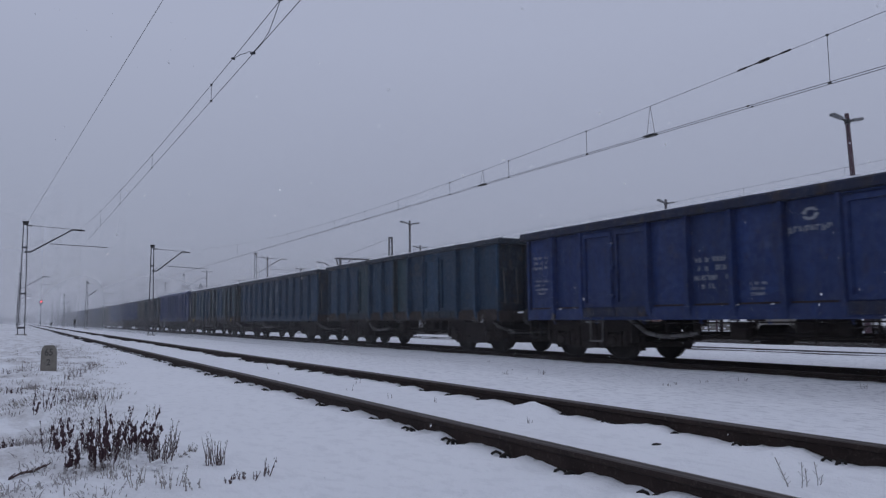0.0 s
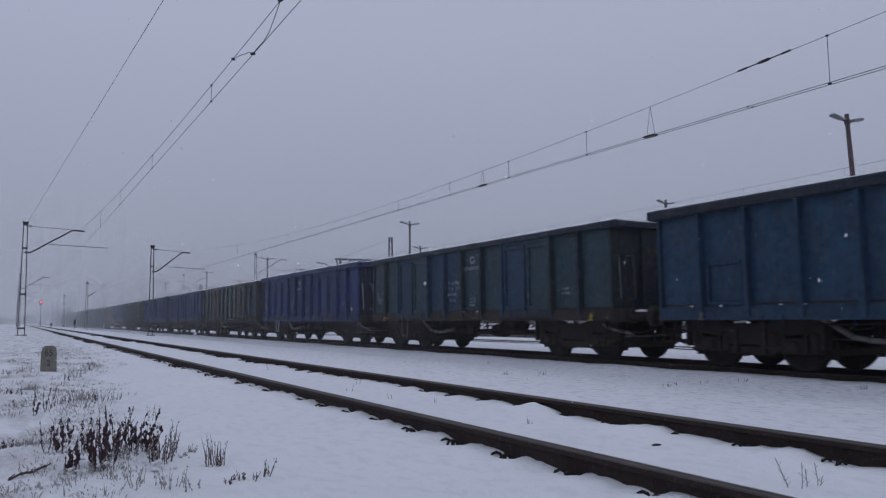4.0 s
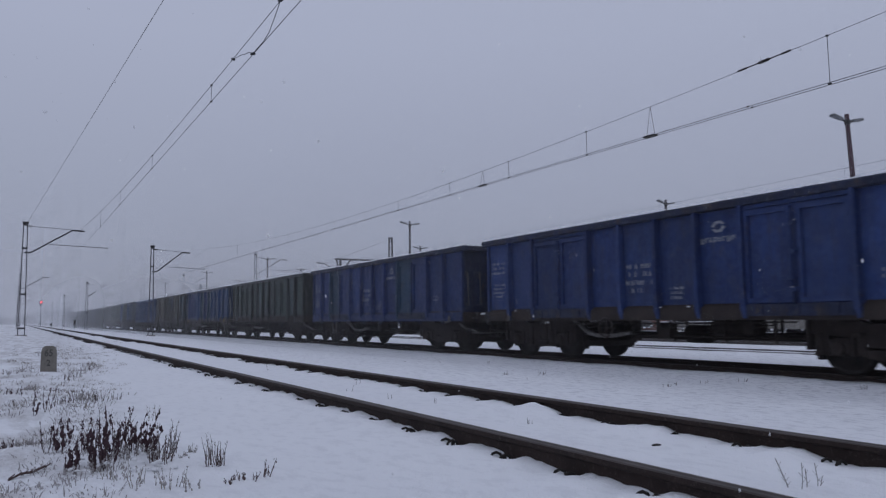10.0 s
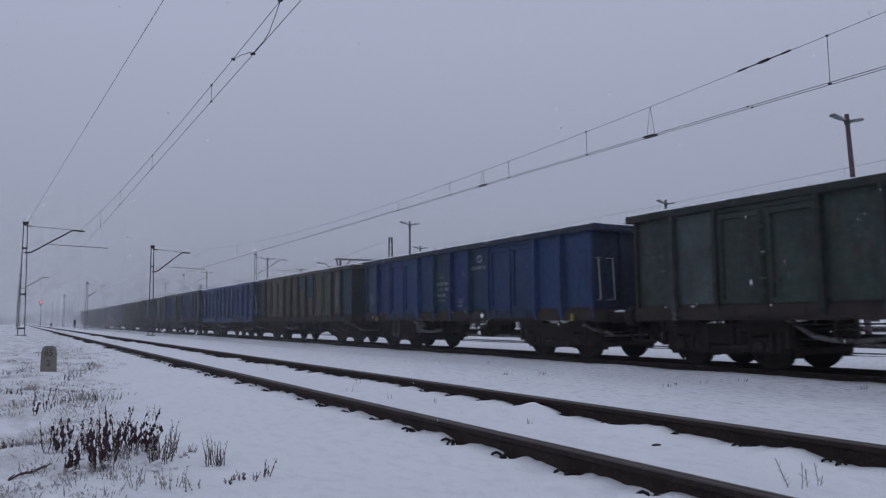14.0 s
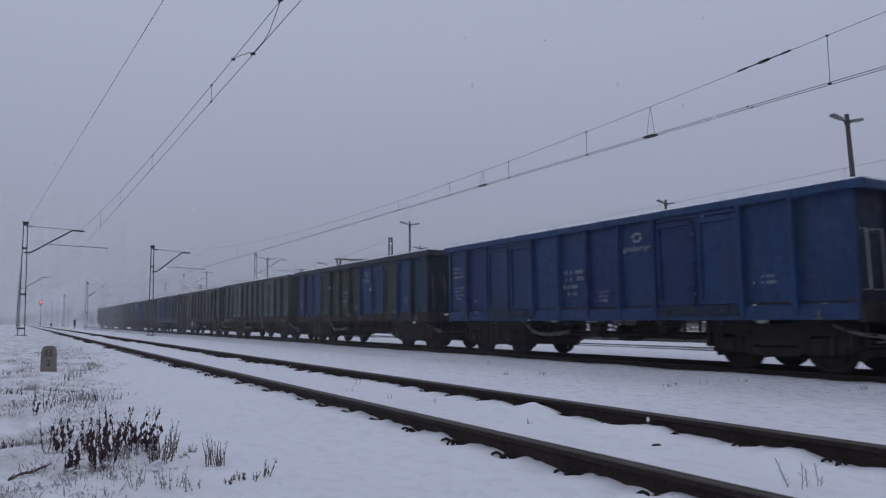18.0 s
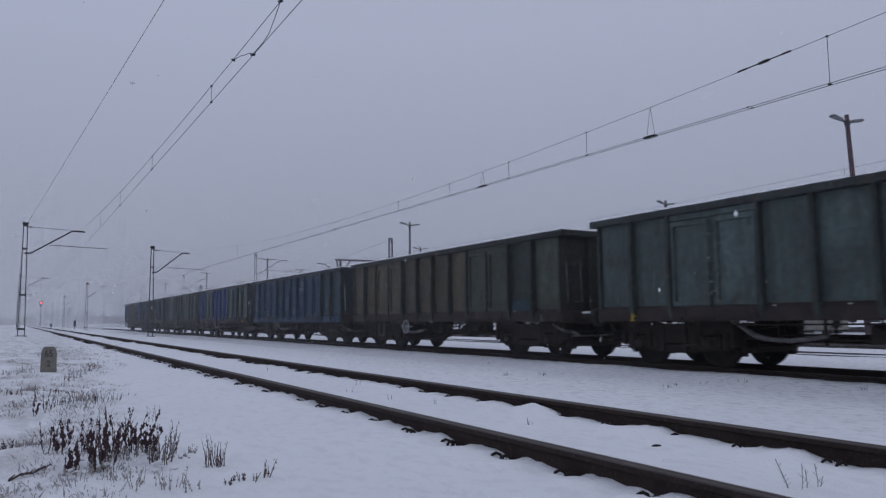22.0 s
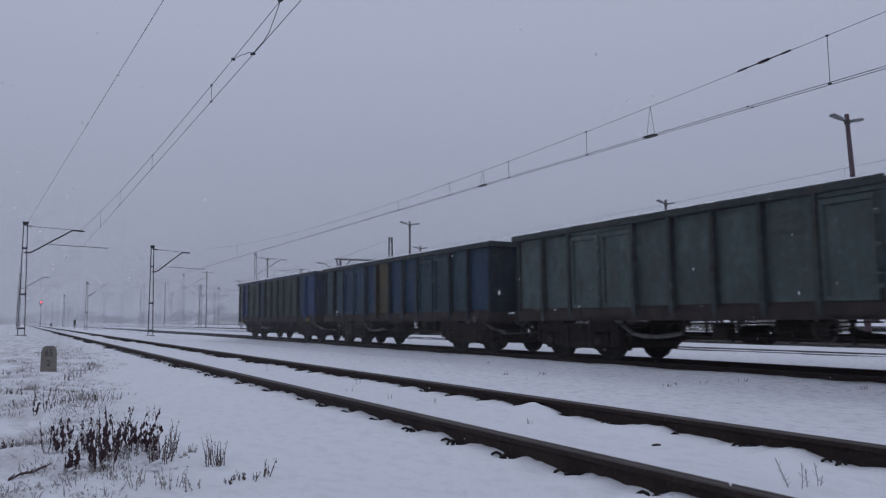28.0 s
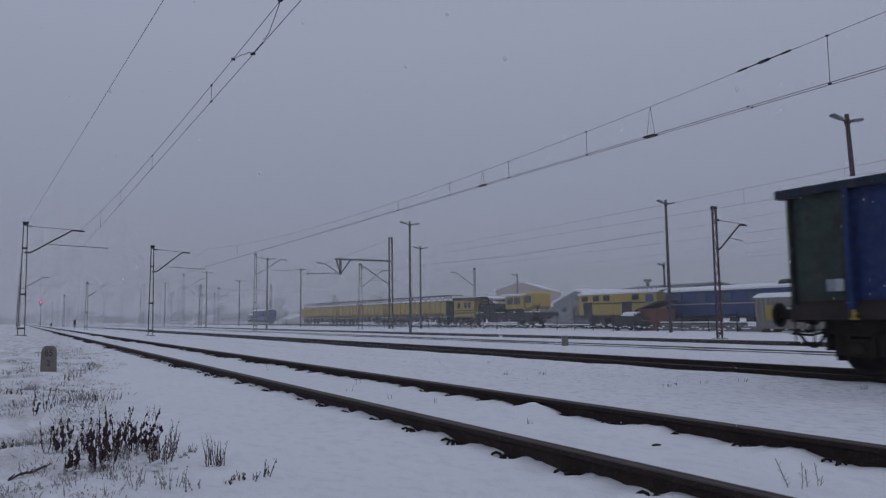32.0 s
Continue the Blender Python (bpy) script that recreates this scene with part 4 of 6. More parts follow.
    if k == 10:
        sp = random.Random(61)
        for bay, n_bits, mat in ((10.5, 40, M["mark"]), (4.5, 26, M["mark_dim"]), (4.5, 22, PAINT["Y"])):
            bm = bmesh.new()
            for _ in range(n_bits):
                y, z = sp.gauss(0, 0.16), sp.uniform(1.55, 2.85)
                a, b = sp.uniform(0.006, 0.030), sp.uniform(0.02, 0.16)
                box(bm, -0.003, 0.0, y - a, y + a, z - b, z + b * 0.4)
            tagged(part("paint_scrape", bm, mat, g, "pale scraped streaks of old paint", (-1.448, HALF - BAY * bay, 0)), kind="stuff")
    if k == 2:
        bm = bmesh.new()
        for y0, y1, z0, z1 in ((-0.40, -0.34, 1.22, 2.05), (0.34, 0.40, 1.22, 2.05), (-0.34, 0.34, 1.22, 1.28), (-0.34, 0.34, 1.99, 2.05)):
            box(bm, -0.03, 0.0, y0, y1, z0, z1)
        part("hatch", bm, PAINT["D"], g, "small framed hatch low in the side", (-1.44, HALF - BAY * 1.5, 0))
    if k == 19:
        bm = bmesh.new()
        box(bm, -0.01, 0.0, -0.14, 0.0, -0.10, 0.10)
        tp = part("tail_plate", bm, M["white"], g, "white tail plate", (-1.50, HALF - 0.79, 1.50))
        bm = bmesh.new()
        box(bm, -0.01, 0.0, -0.14, 0.0, -0.10, 0.10)
        part("tail_plate_half", bm, M["mark"], tp, "greyed half of the tail plate", (0, 0.145, 0))
    return g


TRAIN = [build_wagon(k, s) for k, s in enumerate(WAGONS)]


def run_of(k, t):
    """Where wagon k's middle is along the track at t seconds."""
    u = t / 32.0
    return 8.944 + 14.04 * k - 258.716 * u - 15.523 * u * u

# ---- overhead line ----


def legs_bm(h, w0, w1, t=1.0):
    """Two channel legs that lean together, with batten plates; the legs stand apart along y."""
    bm = bmesh.new()
    for s in (-1, 1):
        a, b = Vector((s * w0, 0, 0)), Vector((s * w1, 0, h))
        for k in range(4):
            p, q = a.lerp(b, k / 4), a.lerp(b, (k + 1) / 4)
            v = [bm.verts.new((c.x + dx * t, dy * t, c.z)) for c in (p, q) for dx, dy in ((-0.028, -0.048), (0.028, -0.048), (0.028, 0.048), (-0.028, 0.048))]
            for f in ((0, 1, 5, 4), (1, 2, 6, 5), (2, 3, 7, 6), (3, 0, 4, 7)):
                bm.faces.new([v[j] for j in f])
        box(bm, b.x - 0.04, b.x + 0.04, -0.06, 0.06, h - 0.01, h + 0.01)
    return bm


def batten_bm(h, w0, w1, lattice):
    bm = bmesh.new()
    for f in (0.07, 0.37, 0.78, 0.99) if not lattice else (0.05, 0.99):
        w = w0 + (w1 - w0) * f
        box(bm, -w - 0.04, w + 0.04, -0.056, 0.056, h * f - 0.06, h * f + 0.06)
    if lattice:
        n = 13
        for k in range(n):
            f, e = k / n, (k + 1) / n
            s = 1 if k % 2 else -1
            for y in (-0.03, 0.03):
                rod(bm, (s * (w0 + (w1 - w0) * f), y, h * f), (-s * (w0 + (w1 - w0) * e), y, h * e), 0.016, 4)
    return bm


def arm_bm(reach, z0, z1, s):
    """A cantilever: a raking tube with its level end piece."""
    bm = bmesh.new()
    tube(bm, [(0, 0, z0), (s * 0.35, 0, z0), (s * reach * 0.78, 0, z1), (s * reach, 0, z1 - 0.02)], 0.048, 6)
    return bm


def stay_bm(reach, z1, z2, s, far=1.42):
    bm = bmesh.new()
    tube(bm, [(0, 0, z1 + 0.18), (s * reach * 0.98, 0, z1 + 0.02)], 0.016, 5)
    tube(bm, [(s * reach * 0.40, 0, z2 + 0.08), (s * reach * far, 0, z2 - 0.04)], 0.022, 5)
    return bm


def insulator_bm(pts):
    bm = bmesh.new()
    for a, b in pts:
        a, b = Vector(a), Vector(b)
        for k in range(4):
            p = a.lerp(b, k / 4)
            q = a.lerp(b, (k + 0.6) / 4)
            rod(bm, p, q, 0.075, 8, 0.04)
    return bm


def mast(x, y, h, arms, w0=0.16, w1=0.09, lattice=False, mat="galv", label="", foot=True, yaw=0.0, far=1.42, heavy=1.0):
    """arms: (side, reach, z of root, z of end, z of steady arm)."""
    z = ground_z(x, y) - 0.05
    g = thing("catenary_mast", pose(x, y, z, 0, 0, yaw), label or "weathered steel catenary mast with a cantilever arm", "catenary mast", "catenary masts")
    part("legs", legs_bm(h, w0, w1, heavy), M[mat], g)
    part("batten", batten_bm(h, w0, w1, lattice), M[mat], g)
    bm = bevel_box(-w1 - 0.07, w1 + 0.07, -0.10, 0.10, h - 0.02, h + 0.12, 0.03)
    part("cap", bm, M["dark"], g)
    if foot:
        part("footing", bevel_box(-w0 - 0.14, w0 + 0.14, -0.30, 0.30, -0.25, 0.10, 0.03), M["stone"], g, "snow-dusted concrete footing")
    for s, reach, a, b, c in arms:
        arm = part("cantilever", arm_bm(reach, a, b, s), M[mat], g)
        part("stay", stay_bm(reach, b, c, s, far), M[mat], arm)
        part("insulator", insulator_bm([((s * 0.08, 0, a), (s * 0.34, 0, a)), ((s * 0.10, 0, b + 0.18), (s * 0.40, 0, b + 0.15)),
                                        ((s * reach * 0.82, 0, b + 0.01), (s * reach * 0.95, 0, b))]), M["insul"], arm, "brown ribbed insulators")
    return g


for my in (54.6, 114.0, 172.5, 231.0):
    mast(0.34, my, 7.35, [(1, 3.5, 5.45, 7.02, 5.95)], 0.195, 0.11, label="tall two-legged catenary mast beside the near track")
for my in (58.7, 117.1, 174.8, 233.0):
    mast(8.8, my, 6.78, [(1, 2.75, 4.90, 6.42, 5.20)], 0.165, 0.09, label="two-legged catenary mast between the tracks")
for mx, my, mh, ms in ((25.0, 87.8, 9.3, 1), (24.8, 175.3, 9.4, 1), (38.0, 161.7, 8.5, 1), (32.0, 151.3, 8.5, -1), (56.0, 86.7, 8.2, -1), (46.0, 150.0, 8.6, -1),
                       (24.8, 131.0, 9.2, 1), (24.8, 219.0, 9.2, 1), (38.0, 199.0, 8.4, -1), (46.0, 200.0, 8.6, -1), (17.5, 290.0, 8.0, 1), (17.5, 350.0, 8.0, 1), (8.8, 292.0, 6.8, 1), (38.0, 236.0, 8.4, 1), (24.8, 262.0, 9.2, 1), (46.0, 250.0, 8.6, -1), (32.0, 300.0, 8.6, 1)):
    mast(mx, my, mh, [(ms, 4.0, mh - 2.3, mh - 0.55, mh - 1.9)], 0.18, 0.10)
mast(38.0, 85.8, 8.3, [(1, 4.0, 5.5, 7.6, 6.2)], 0.26, 0.16)
mast(33.0, 26.7, 7.2, [(1, 2.7, 4.97, 6.41, 5.55)], 0.20, 0.14, True, "reddish", "laced steel catenary mast with reddish paint", far=0.85)
mast(32.0, 151.3, 8.2, [(1, 4.0, 6.0, 7.8, 6.4)], 0.3, 0.22, foot=False)

# a strong laced mast that carries a boom over two tracks
boom_mast = mast(40.0, 81.1, 11.25, [], 0.24, 0.20, True, "boom", "strong laced mast with a horizontal boom and hung frame", heavy=2.1)
bm = bmesh.new()
box(bm, -7.4, 0.0, -0.09, 0.09, 8.32, 8.52)
box(bm, -6.82, -6.58, -0.10, 0.10, 6.55, 8.34)
for sx in (-5.4, -7.2):
    rod(bm, (-6.7, 0, 6.65), (sx, 0, 8.36), 0.075, 6)
tube(bm, [(-6.7, 0, 6.65), (-8.7, 0, 7.85), (-9.7, 0, 7.95)], 0.055, 6)
tube(bm, [(-6.7, 0, 6.72), (-10.8, 0, 6.62)], 0.04, 6)
tube(bm, [(-0.2, 0, 5.55), (-0.5, 0, 5.6), (-3.5, 0, 7.55), (-4.2, 0, 7.58)], 0.05, 6)
rod(bm, (-0.2, 0, 11.1), (-6.9, 0, 8.5), 0.018, 5)
rod(bm, (-10.8, 0, 6.4), (-10.8, 0, 6.8), 0.06, 6)
part("boom", bm, M["boom"], boom_mast)


def wire(name, pts, r, label, group="overhead wires"):
    """A wire in straight short pieces along the points."""
    bm = bmesh.new()
    n = 5
    rings = []
    for p in pts:
        rings.append([bm.verts.new((p[0] + r * math.cos(k * math.tau / n), p[1], p[2] + r * math.sin(k * math.tau / n))) for k in range(n)])
    for a, b in zip(rings, rings[1:]):
        for k in range(n):
            bm.faces.new((a[k], a[(k + 1) % n], b[(k + 1) % n], b[k]))
    g = new(name, mesh_of(bm, name, M["wire"]))
    return tagged(g, label, "overhead wire", group)


def catenary(x, contact, low, sag, mid, span, y0, drop, twin=False, r=0.010):
    """Messenger and contact wire of one track with its droppers; mid: where the messenger hangs lowest."""
    def mz(y):
        d = (y - mid + span / 2) % span - span / 2
        return low + sag * d * d
    ys = spread([(y0, 70, 1.5), (70, 320, 5)])
    wire("messenger_wire", [(x, y, mz(y)) for y in ys], r, "stranded messenger wire of the overhead line")
    for dx in ((-0.085, 0.05) if twin else (0,)):
        wire("contact_wire", [(x + dx, y, contact) for y in (y0, 0, 40, 120, 320)], r * (1.3 if twin else 1.0), "taut contact wire of the overhead line")
    for y in drop:
        bm = bmesh.new()
        s = 0.55 if x < 20 else 0.4
        rod(bm, (x, y, contact), (x, y, mz(y)), 0.006, 4)
        box(bm, x - 0.02, x + 0.02, y - 0.05 * s, y + 0.05 * s, contact - 0.03 * s, contact + 0.03 * s)
        box(bm, x - 0.02, x + 0.02, y - 0.04 * s, y + 0.04 * s, mz(y) - 0.03 * s, mz(y) + 0.03 * s)
        tagged(new("dropper", mesh_of(bm, "dropper", M["wire"])), "thin dropper between messenger and contact wire", "dropper", "droppers")


catenary(3.55, 5.715, 6.085, 0.00072, 16.5, 72, -30, (16.1, 24.2, 32.4, 40.5), False, 0.0064)
catenary(12.97, 5.172, 5.525, 0.00121, 29.6, 59, -4, (7.75, 14.48, 18.05, 21.6, 25.6, 28.8, 32.3, 35.7, 39.2, 44, 50), True, 0.0055)
catenary(28.4, 5.90, 6.45, 0.0004, 40.0, 80, -6, (11.9, 16.6, 21.3, 26.0, 30.8, 35.4, 40.4, 44.8, 49.5, 54.2), False, 0.006)
catenary(37.5, 5.75, 6.35, 0.0006, 50.0, 70, 0, (20, 35, 50, 65), False, 0.006)
for ox, oc, ol in ((52.0, 5.6, 6.5), (60.0, 5.7, 6.6)):
    catenary(ox, oc, ol, 0.0005, 60.0, 70, 5, (), False, 0.006)
wire("feeder_wire", [(2.995 - 0.0488 * y, y, 7.20) for y in (-6, 20, 40, 54.6)], 0.006, "single wire slung from the near mast's top")
wire("feeder_wire", [(42.4, 38.7, 7.3), (42.4, 58, 6.9), (42.4, 77.8, 7.3), (42.2, 99, 6.9), (42.0, 119.9, 7.3), (42.0, 140, 6.9), (42.0, 159.7, 7.3)], 0.010,
     "cable slung from lamp to lamp across the yard")
# crossing jumpers and a tension insulator in the line
bm = bmesh.new()
tube(bm, [(3.55, 14.22, 6.08), (3.55, 13.62, 5.97), (3.55, 13.32, 5.89), (3.55, 13.06, 5.84), (3.55, 12.82, 5.74), (3.55, 12.22, 5.735), (3.55, 11.84, 5.78), (3.55, 11.52, 5.94), (3.55, 11.24, 6.10)], 0.0065, 5)
rod(bm, (3.55, 14.16, 6.05), (3.55, 14.30, 6.11), 0.026, 6)
rod(bm, (3.55, 12.72, 5.70), (3.55, 12.92, 5.76), 0.026, 6)
rod(bm, (3.55, 11.16, 6.09), (3.55, 11.30, 6.13), 0.026, 6)
tagged(new("jumper_cable", mesh_of(bm, "jumper_cable", M["wire"])), "slack jumper cable between two overhead wires", "cable")


def mz_at(y):
    return 5.531 + 0.00121 * (y - 29.6) ** 2


bm = bmesh.new()
lathe(bm, [(8.49, 0.004), (8.50, 0.022), (8.70, 0.022), (8.71, 0.014), (8.97, 0.014), (8.98, 0.034), (9.21, 0.034), (9.22, 0.014), (9.50, 0.014), (9.51, 0.022), (9.72, 0.022), (9.73, 0.004)], 8, "Y", (12.97, 0, 0))
for v in bm.verts:
    v.co.z += mz_at(v.co.y)
tagged(new("section_insulator", mesh_of(bm, "section_insulator", M["insul"])), "dark rod insulator set in the messenger wire", "insulator")
bm = bmesh.new()
for jy in (12.08, 12.34):
    rod(bm, (12.97, jy, 5.18), (12.97, 12.20, mz_at(12.2)), 0.005, 4)
box(bm, 12.89, 13.03, 12.05, 12.38, 5.155, 5.195)
tagged(new("splice_clamp", mesh_of(bm, "splice_clamp", M["insul"])), "clamp hung on a pair of droppers", "clamp")

bm = bmesh.new()
for jy in (19.38, 19.66):
    rod(bm, (12.97, jy, 5.18), (12.97, 19.50, mz_at(19.5)), 0.005, 4)
box(bm, 12.91, 13.03, 19.34, 19.70, 5.155, 5.195)
tagged(new("splice_clamp", mesh_of(bm, "splice_clamp", M["insul"])), "clamp hung on a pair of droppers", "clamp")
bm = bmesh.new()
box(bm, 12.872, 12.898, 9.44, 9.48, 5.155, 5.19)
box(bm, 13.007, 13.033, 9.44, 9.48, 5.155, 5.19)
tagged(new("wire_clamp", mesh_of(bm, "wire_clamp", M["insul"])), "pair of small clamps on the contact wires", "clamp")

# ---- yard lamps ----


def lamp(x, y, h, arms=2, lean=(0, 0, 12)):
    z = ground_z(x, y) - 0.05
    g = thing("yard_lamp", pose(x, y, z, *lean), "tall concrete yard lamp with two unlit angled heads" if arms > 1 else "slim yard lamp with one head",
              "street lamp", "yard lamps")
    bm = bmesh.new()
    rod(bm, (0, 0, 0), (0, 0, h + 0.18), 0.135, 10, 0.09)
    part("pole", bm, M["reddish"] if lean[0] else M["lamp_pole"], g)
    bm = bmesh.new()
    rod(bm, (0, 0, h - 0.28), (0, 0, h - 0.06), 0.125, 8)
    part("collar", bm, M["dark"], g)
    for s in (-1, 1)[:arms]:
        bm = bmesh.new()
        tube(bm, [(0, 0, h - 0.17), (s * 0.45, 0, h - 0.09)], 0.045, 6)
        a = part("arm", bm, M["dark"], g)
        bm = bevel_box(-0.38, 0.38, -0.15, 0.15, -0.05, 0.08, 0.05)
        for v in bm.verts:
            v.co = Vector((v.co.x, v.co.y * (1.0 - 0.35 * (v.co.x * s < 0)), v.co.z))
        part("lamp_head", bm, M["lamp_head"], a, "grey unlit lamp head", pose(s * 0.74, 0, h - 0.03, 0, -s * 9, 0))
    return g


for lx, ly, lh in ((30.5, 57.9, 9.9), (42.4, 77.8, 9.9), (42.4, 38.7, 9.9), (30.5, 101.2, 10.0), (42.0, 119.9, 9.9), (30.5, 139.2, 10.3),
                   (42.0, 159.7, 9.9), (30.5, 182.9, 10.3), (30.5, 222.0, 10.2), (30.5, 261.2, 10.3), (42.0, 200.0, 9.9), (42.0, 240.0, 9.9)):
    lamp(lx, ly, lh, 2)
lamp(31.24, 17.66, 9.8, 2, (-1.0, -1.8, 0))
lamp(60.0, 82.0, 7.2, 1)
lamp(57.0, 52.6, 6.5, 1)

# ---- small line-side things ----
# kilometre stone with its two numbers
stone_z = ground_z(0.53, 14.6)
km = thing("kilometre_stone", pose(0.53, 14.6, stone_z - 0.03, 0, 0, -6) @ Matrix.Diagonal((0.68, 0.75, 0.82, 1)), "old concrete kilometre stone with painted numbers, standing in snow", "milestone")
bm = bmesh.new()
out = [(-0.185, 0.0), (0.185, 0.0), (0.175, 0.46), (0.15, 0.54), (0.10, 0.585), (-0.10, 0.585), (-0.15, 0.54), (-0.175, 0.46)]
fr = [bm.verts.new((x, -0.075, z)) for x, z in out]
bk = [bm.verts.new((x, 0.075, z)) for x, z in out]
bm.faces.new(fr)
bm.faces.new(bk[::-1])
for k in range(len(out)):
    bm.faces.new((fr[k], bk[k], bk[(k + 1) % len(out)], fr[(k + 1) % len(out)]))
bmesh.ops.recalc_face_normals(bm, faces=bm.faces[:])
bmesh.ops.bevel(bm, geom=bm.edges[:], offset=0.012, segments=2, affect="EDGES")
part("stone", bm, M["stone"], km)
for txt, tz, tsz in (("65", 0.372, 0.20), ("2", 0.165, 0.185)):
    cu = bpy.data.curves.new("numeral", "FONT")
    cu.offset = 0.006
    cu.body, cu.size, cu.align_x, cu.extrude = txt, tsz, "CENTER", 0.002
    cu.materials.append(M["ink"])
    num = new("numeral", cu)
    num.parent = km
    num.matrix_basis = pose(0, -0.0785, tz, 90, 0, 0)
bm = bmesh.new()
for k in range(9):
    a = k * math.tau / 9
    bmesh.ops.create_icosphere(bm, subdivisions=1, radius=0.035, matrix=Matrix.Translation((0.11 * math.cos(a), 0.03 * math.sin(a), 0.59)) @ Matrix.Diagonal((1.3, 1, 0.4, 1)))
part("snow_cap", bm, M["snow"], km)


def colour_signal(x, y, h, lit):
    g = thing("signal_post", (x, y, ground_z(x, y) - 0.05), "colour-light signal showing red" if lit else "small dark shunting signal", "railway signal", "signals")
    bm = bmesh.new()
    rod(bm, (0, 0, 0), (0, 0, h - 0.4), 0.09, 8)
    part("post", bm, M["galv"], g)
    hd = part("signal_head", bevel_box(-0.38, 0.38, -0.12, 0.12, h - 1.5, h, 0.08), M["dark"], g)
    if lit:
        bm = bmesh.new()
        lathe(bm, [(-0.16, 0.14), (-0.13, 0.28), (-0.115, 0.28)], 14, "Y", (0, 0, h - 0.55))
        part("red_lens", bm, M["red"], hd, "glowing red lens")
    bm = bmesh.new()
    for k in range(8):
        rod(bm, (-0.2, 0.2, 0.3 + 0.45 * k), (0.2, 0.2, 0.3 + 0.45 * k), 0.02, 4)
    part("ladder", bm, M["galv"], g)


colour_signal(5.9, 229.0, 7.0, True)
colour_signal(11.5, 205.0, 5.0, False)
for sx, sy, sh in ((7.0, 111.6, 1.25), (5.3, 142.0, 0.75), (4.9, 190.0, 0.9)):
    g = thing("shunting_signal", (sx, sy, ground_z(sx, sy) - 0.03), "low dark trackside box on a short post", "railway signal", "signals")
    bm = bmesh.new()
    rod(bm, (0, 0, 0), (0, 0, sh * 0.5), 0.07, 6)
    part("post", bm, M["galv"], g)
    part("box", bevel_box(-0.16, 0.16, -0.13, 0.13, sh * 0.4, sh, 0.05), M["dark"], g)
g = thing("cable_box", pose(20.3, 24.4, ground_z(20.3, 24.4) - 0.03, 0, 0, 20) @ Matrix.Diagonal((0.75, 0.75, 0.85, 1)), "pale grey trackside cable box with snow on top", "cable box")
part("body", bevel_box(-0.16, 0.16, -0.14, 0.14, 0, 0.52, 0.02), M["stone"], g)
part("lid", bevel_box(-0.19, 0.19, -0.17, 0.17, 0.521, 0.60, 0.02), M["snow"], g, "snow-capped lid")

# ---- yard fence ----
fence = thing("fence", (46.0, 0, ground_z(46, 50) - 0.02), "low wire fence on thin dark posts in the snow", "fence")
post_data = None
for k in range(46):
    fy = 33.0 + k * 2.6
    if post_data is None:
        bm = bmesh.new()
        box(bm, -0.028, 0.028, -0.028, 0.028, 0, 1.55)
        box(bm, -0.05, 0.05, -0.05, 0.05, 0, 0.10)
        post_data = mesh_of(bm, "fence_post", M["dark"])
    part("fence_post", post_data, None, fence, "", pose(0, fy, 0, 0, (k * 37 % 7 - 3) * 0.6, 0))
for fz in (0.42, 0.62, 1.0, 1.45):
    bm = bmesh.new()
    rod(bm, (0.05, 30, fz), (0.05, 152, fz), 0.012 if fz > 0.7 else 0.035, 4)
    part("rail" if fz < 0.7 else "fence_wire", bm, M["dark"], fence)
bm = bmesh.new()
rr = random.Random(5)
for k in range(170):
    fy = 30 + k * 0.45 + rr.uniform(-0.2, 0.2)
    bmesh.ops.create_icosphere(bm, subdivisions=1, radius=0.11, matrix=Matrix.Translation((0.05 + rr.uniform(-0.1, 0.1), fy, 0.34 + rr.uniform(-0.12, 0.12)))
                               @ Matrix.Diagonal((0.8, 1.5, rr.uniform(0.35, 0.7), 1)))
tagged(part("snow_lump", bm, M["snow"], fence), kind="stuff")

# ---- parked works train on the far siding (near side faces -x) ----
SX, SZ = 52.0, -0.20


def run_gear(parent, y0, y1, mat="mach_d"):
    """Bogies and frame under a parked vehicle."""
    for yc in (y0 + 2.2, y1 - 2.2):
        bm = bmesh.new()
        for s in (-1, 1):
            for d in (-0.9, 0.9):
                lathe(bm, [(s * 0.72, 0.2), (s * 0.70, 0.46), (s * 0.80, 0.46), (s * 0.80, 0.15)], 14, "X", (0, yc + d, 0.46))
            box(bm, s * 0.95 - 0.07, s * 0.95 + 0.07, yc - 1.35, yc + 1.35, 0.40, 0.72)
        box(bm, -0.9, 0.9, yc - 0.25, yc + 0.25, 0.45, 0.85)
        part("bogie", bm, M[mat], parent)
    bm = bmesh.new()
    box(bm, -1.35, 1.35, y0, y1, 0.85, 1.12)
    for k in range(int((y1 - y0) / 1.6)):
        box(bm, -1.40, -1.05, y0 + 0.6 + k * 1.6, y0 + 1.3 + k * 1.6, 0.50, 0.86)
    for yy in (y0, y1):
        for s in (-0.87, 0.87):
            rod(bm, (s, yy, 1.0), (s, yy + (0.5 if yy == y1 else -0.5), 1.0), 0.12, 8)
    part("underframe", bm, M[mat], parent)


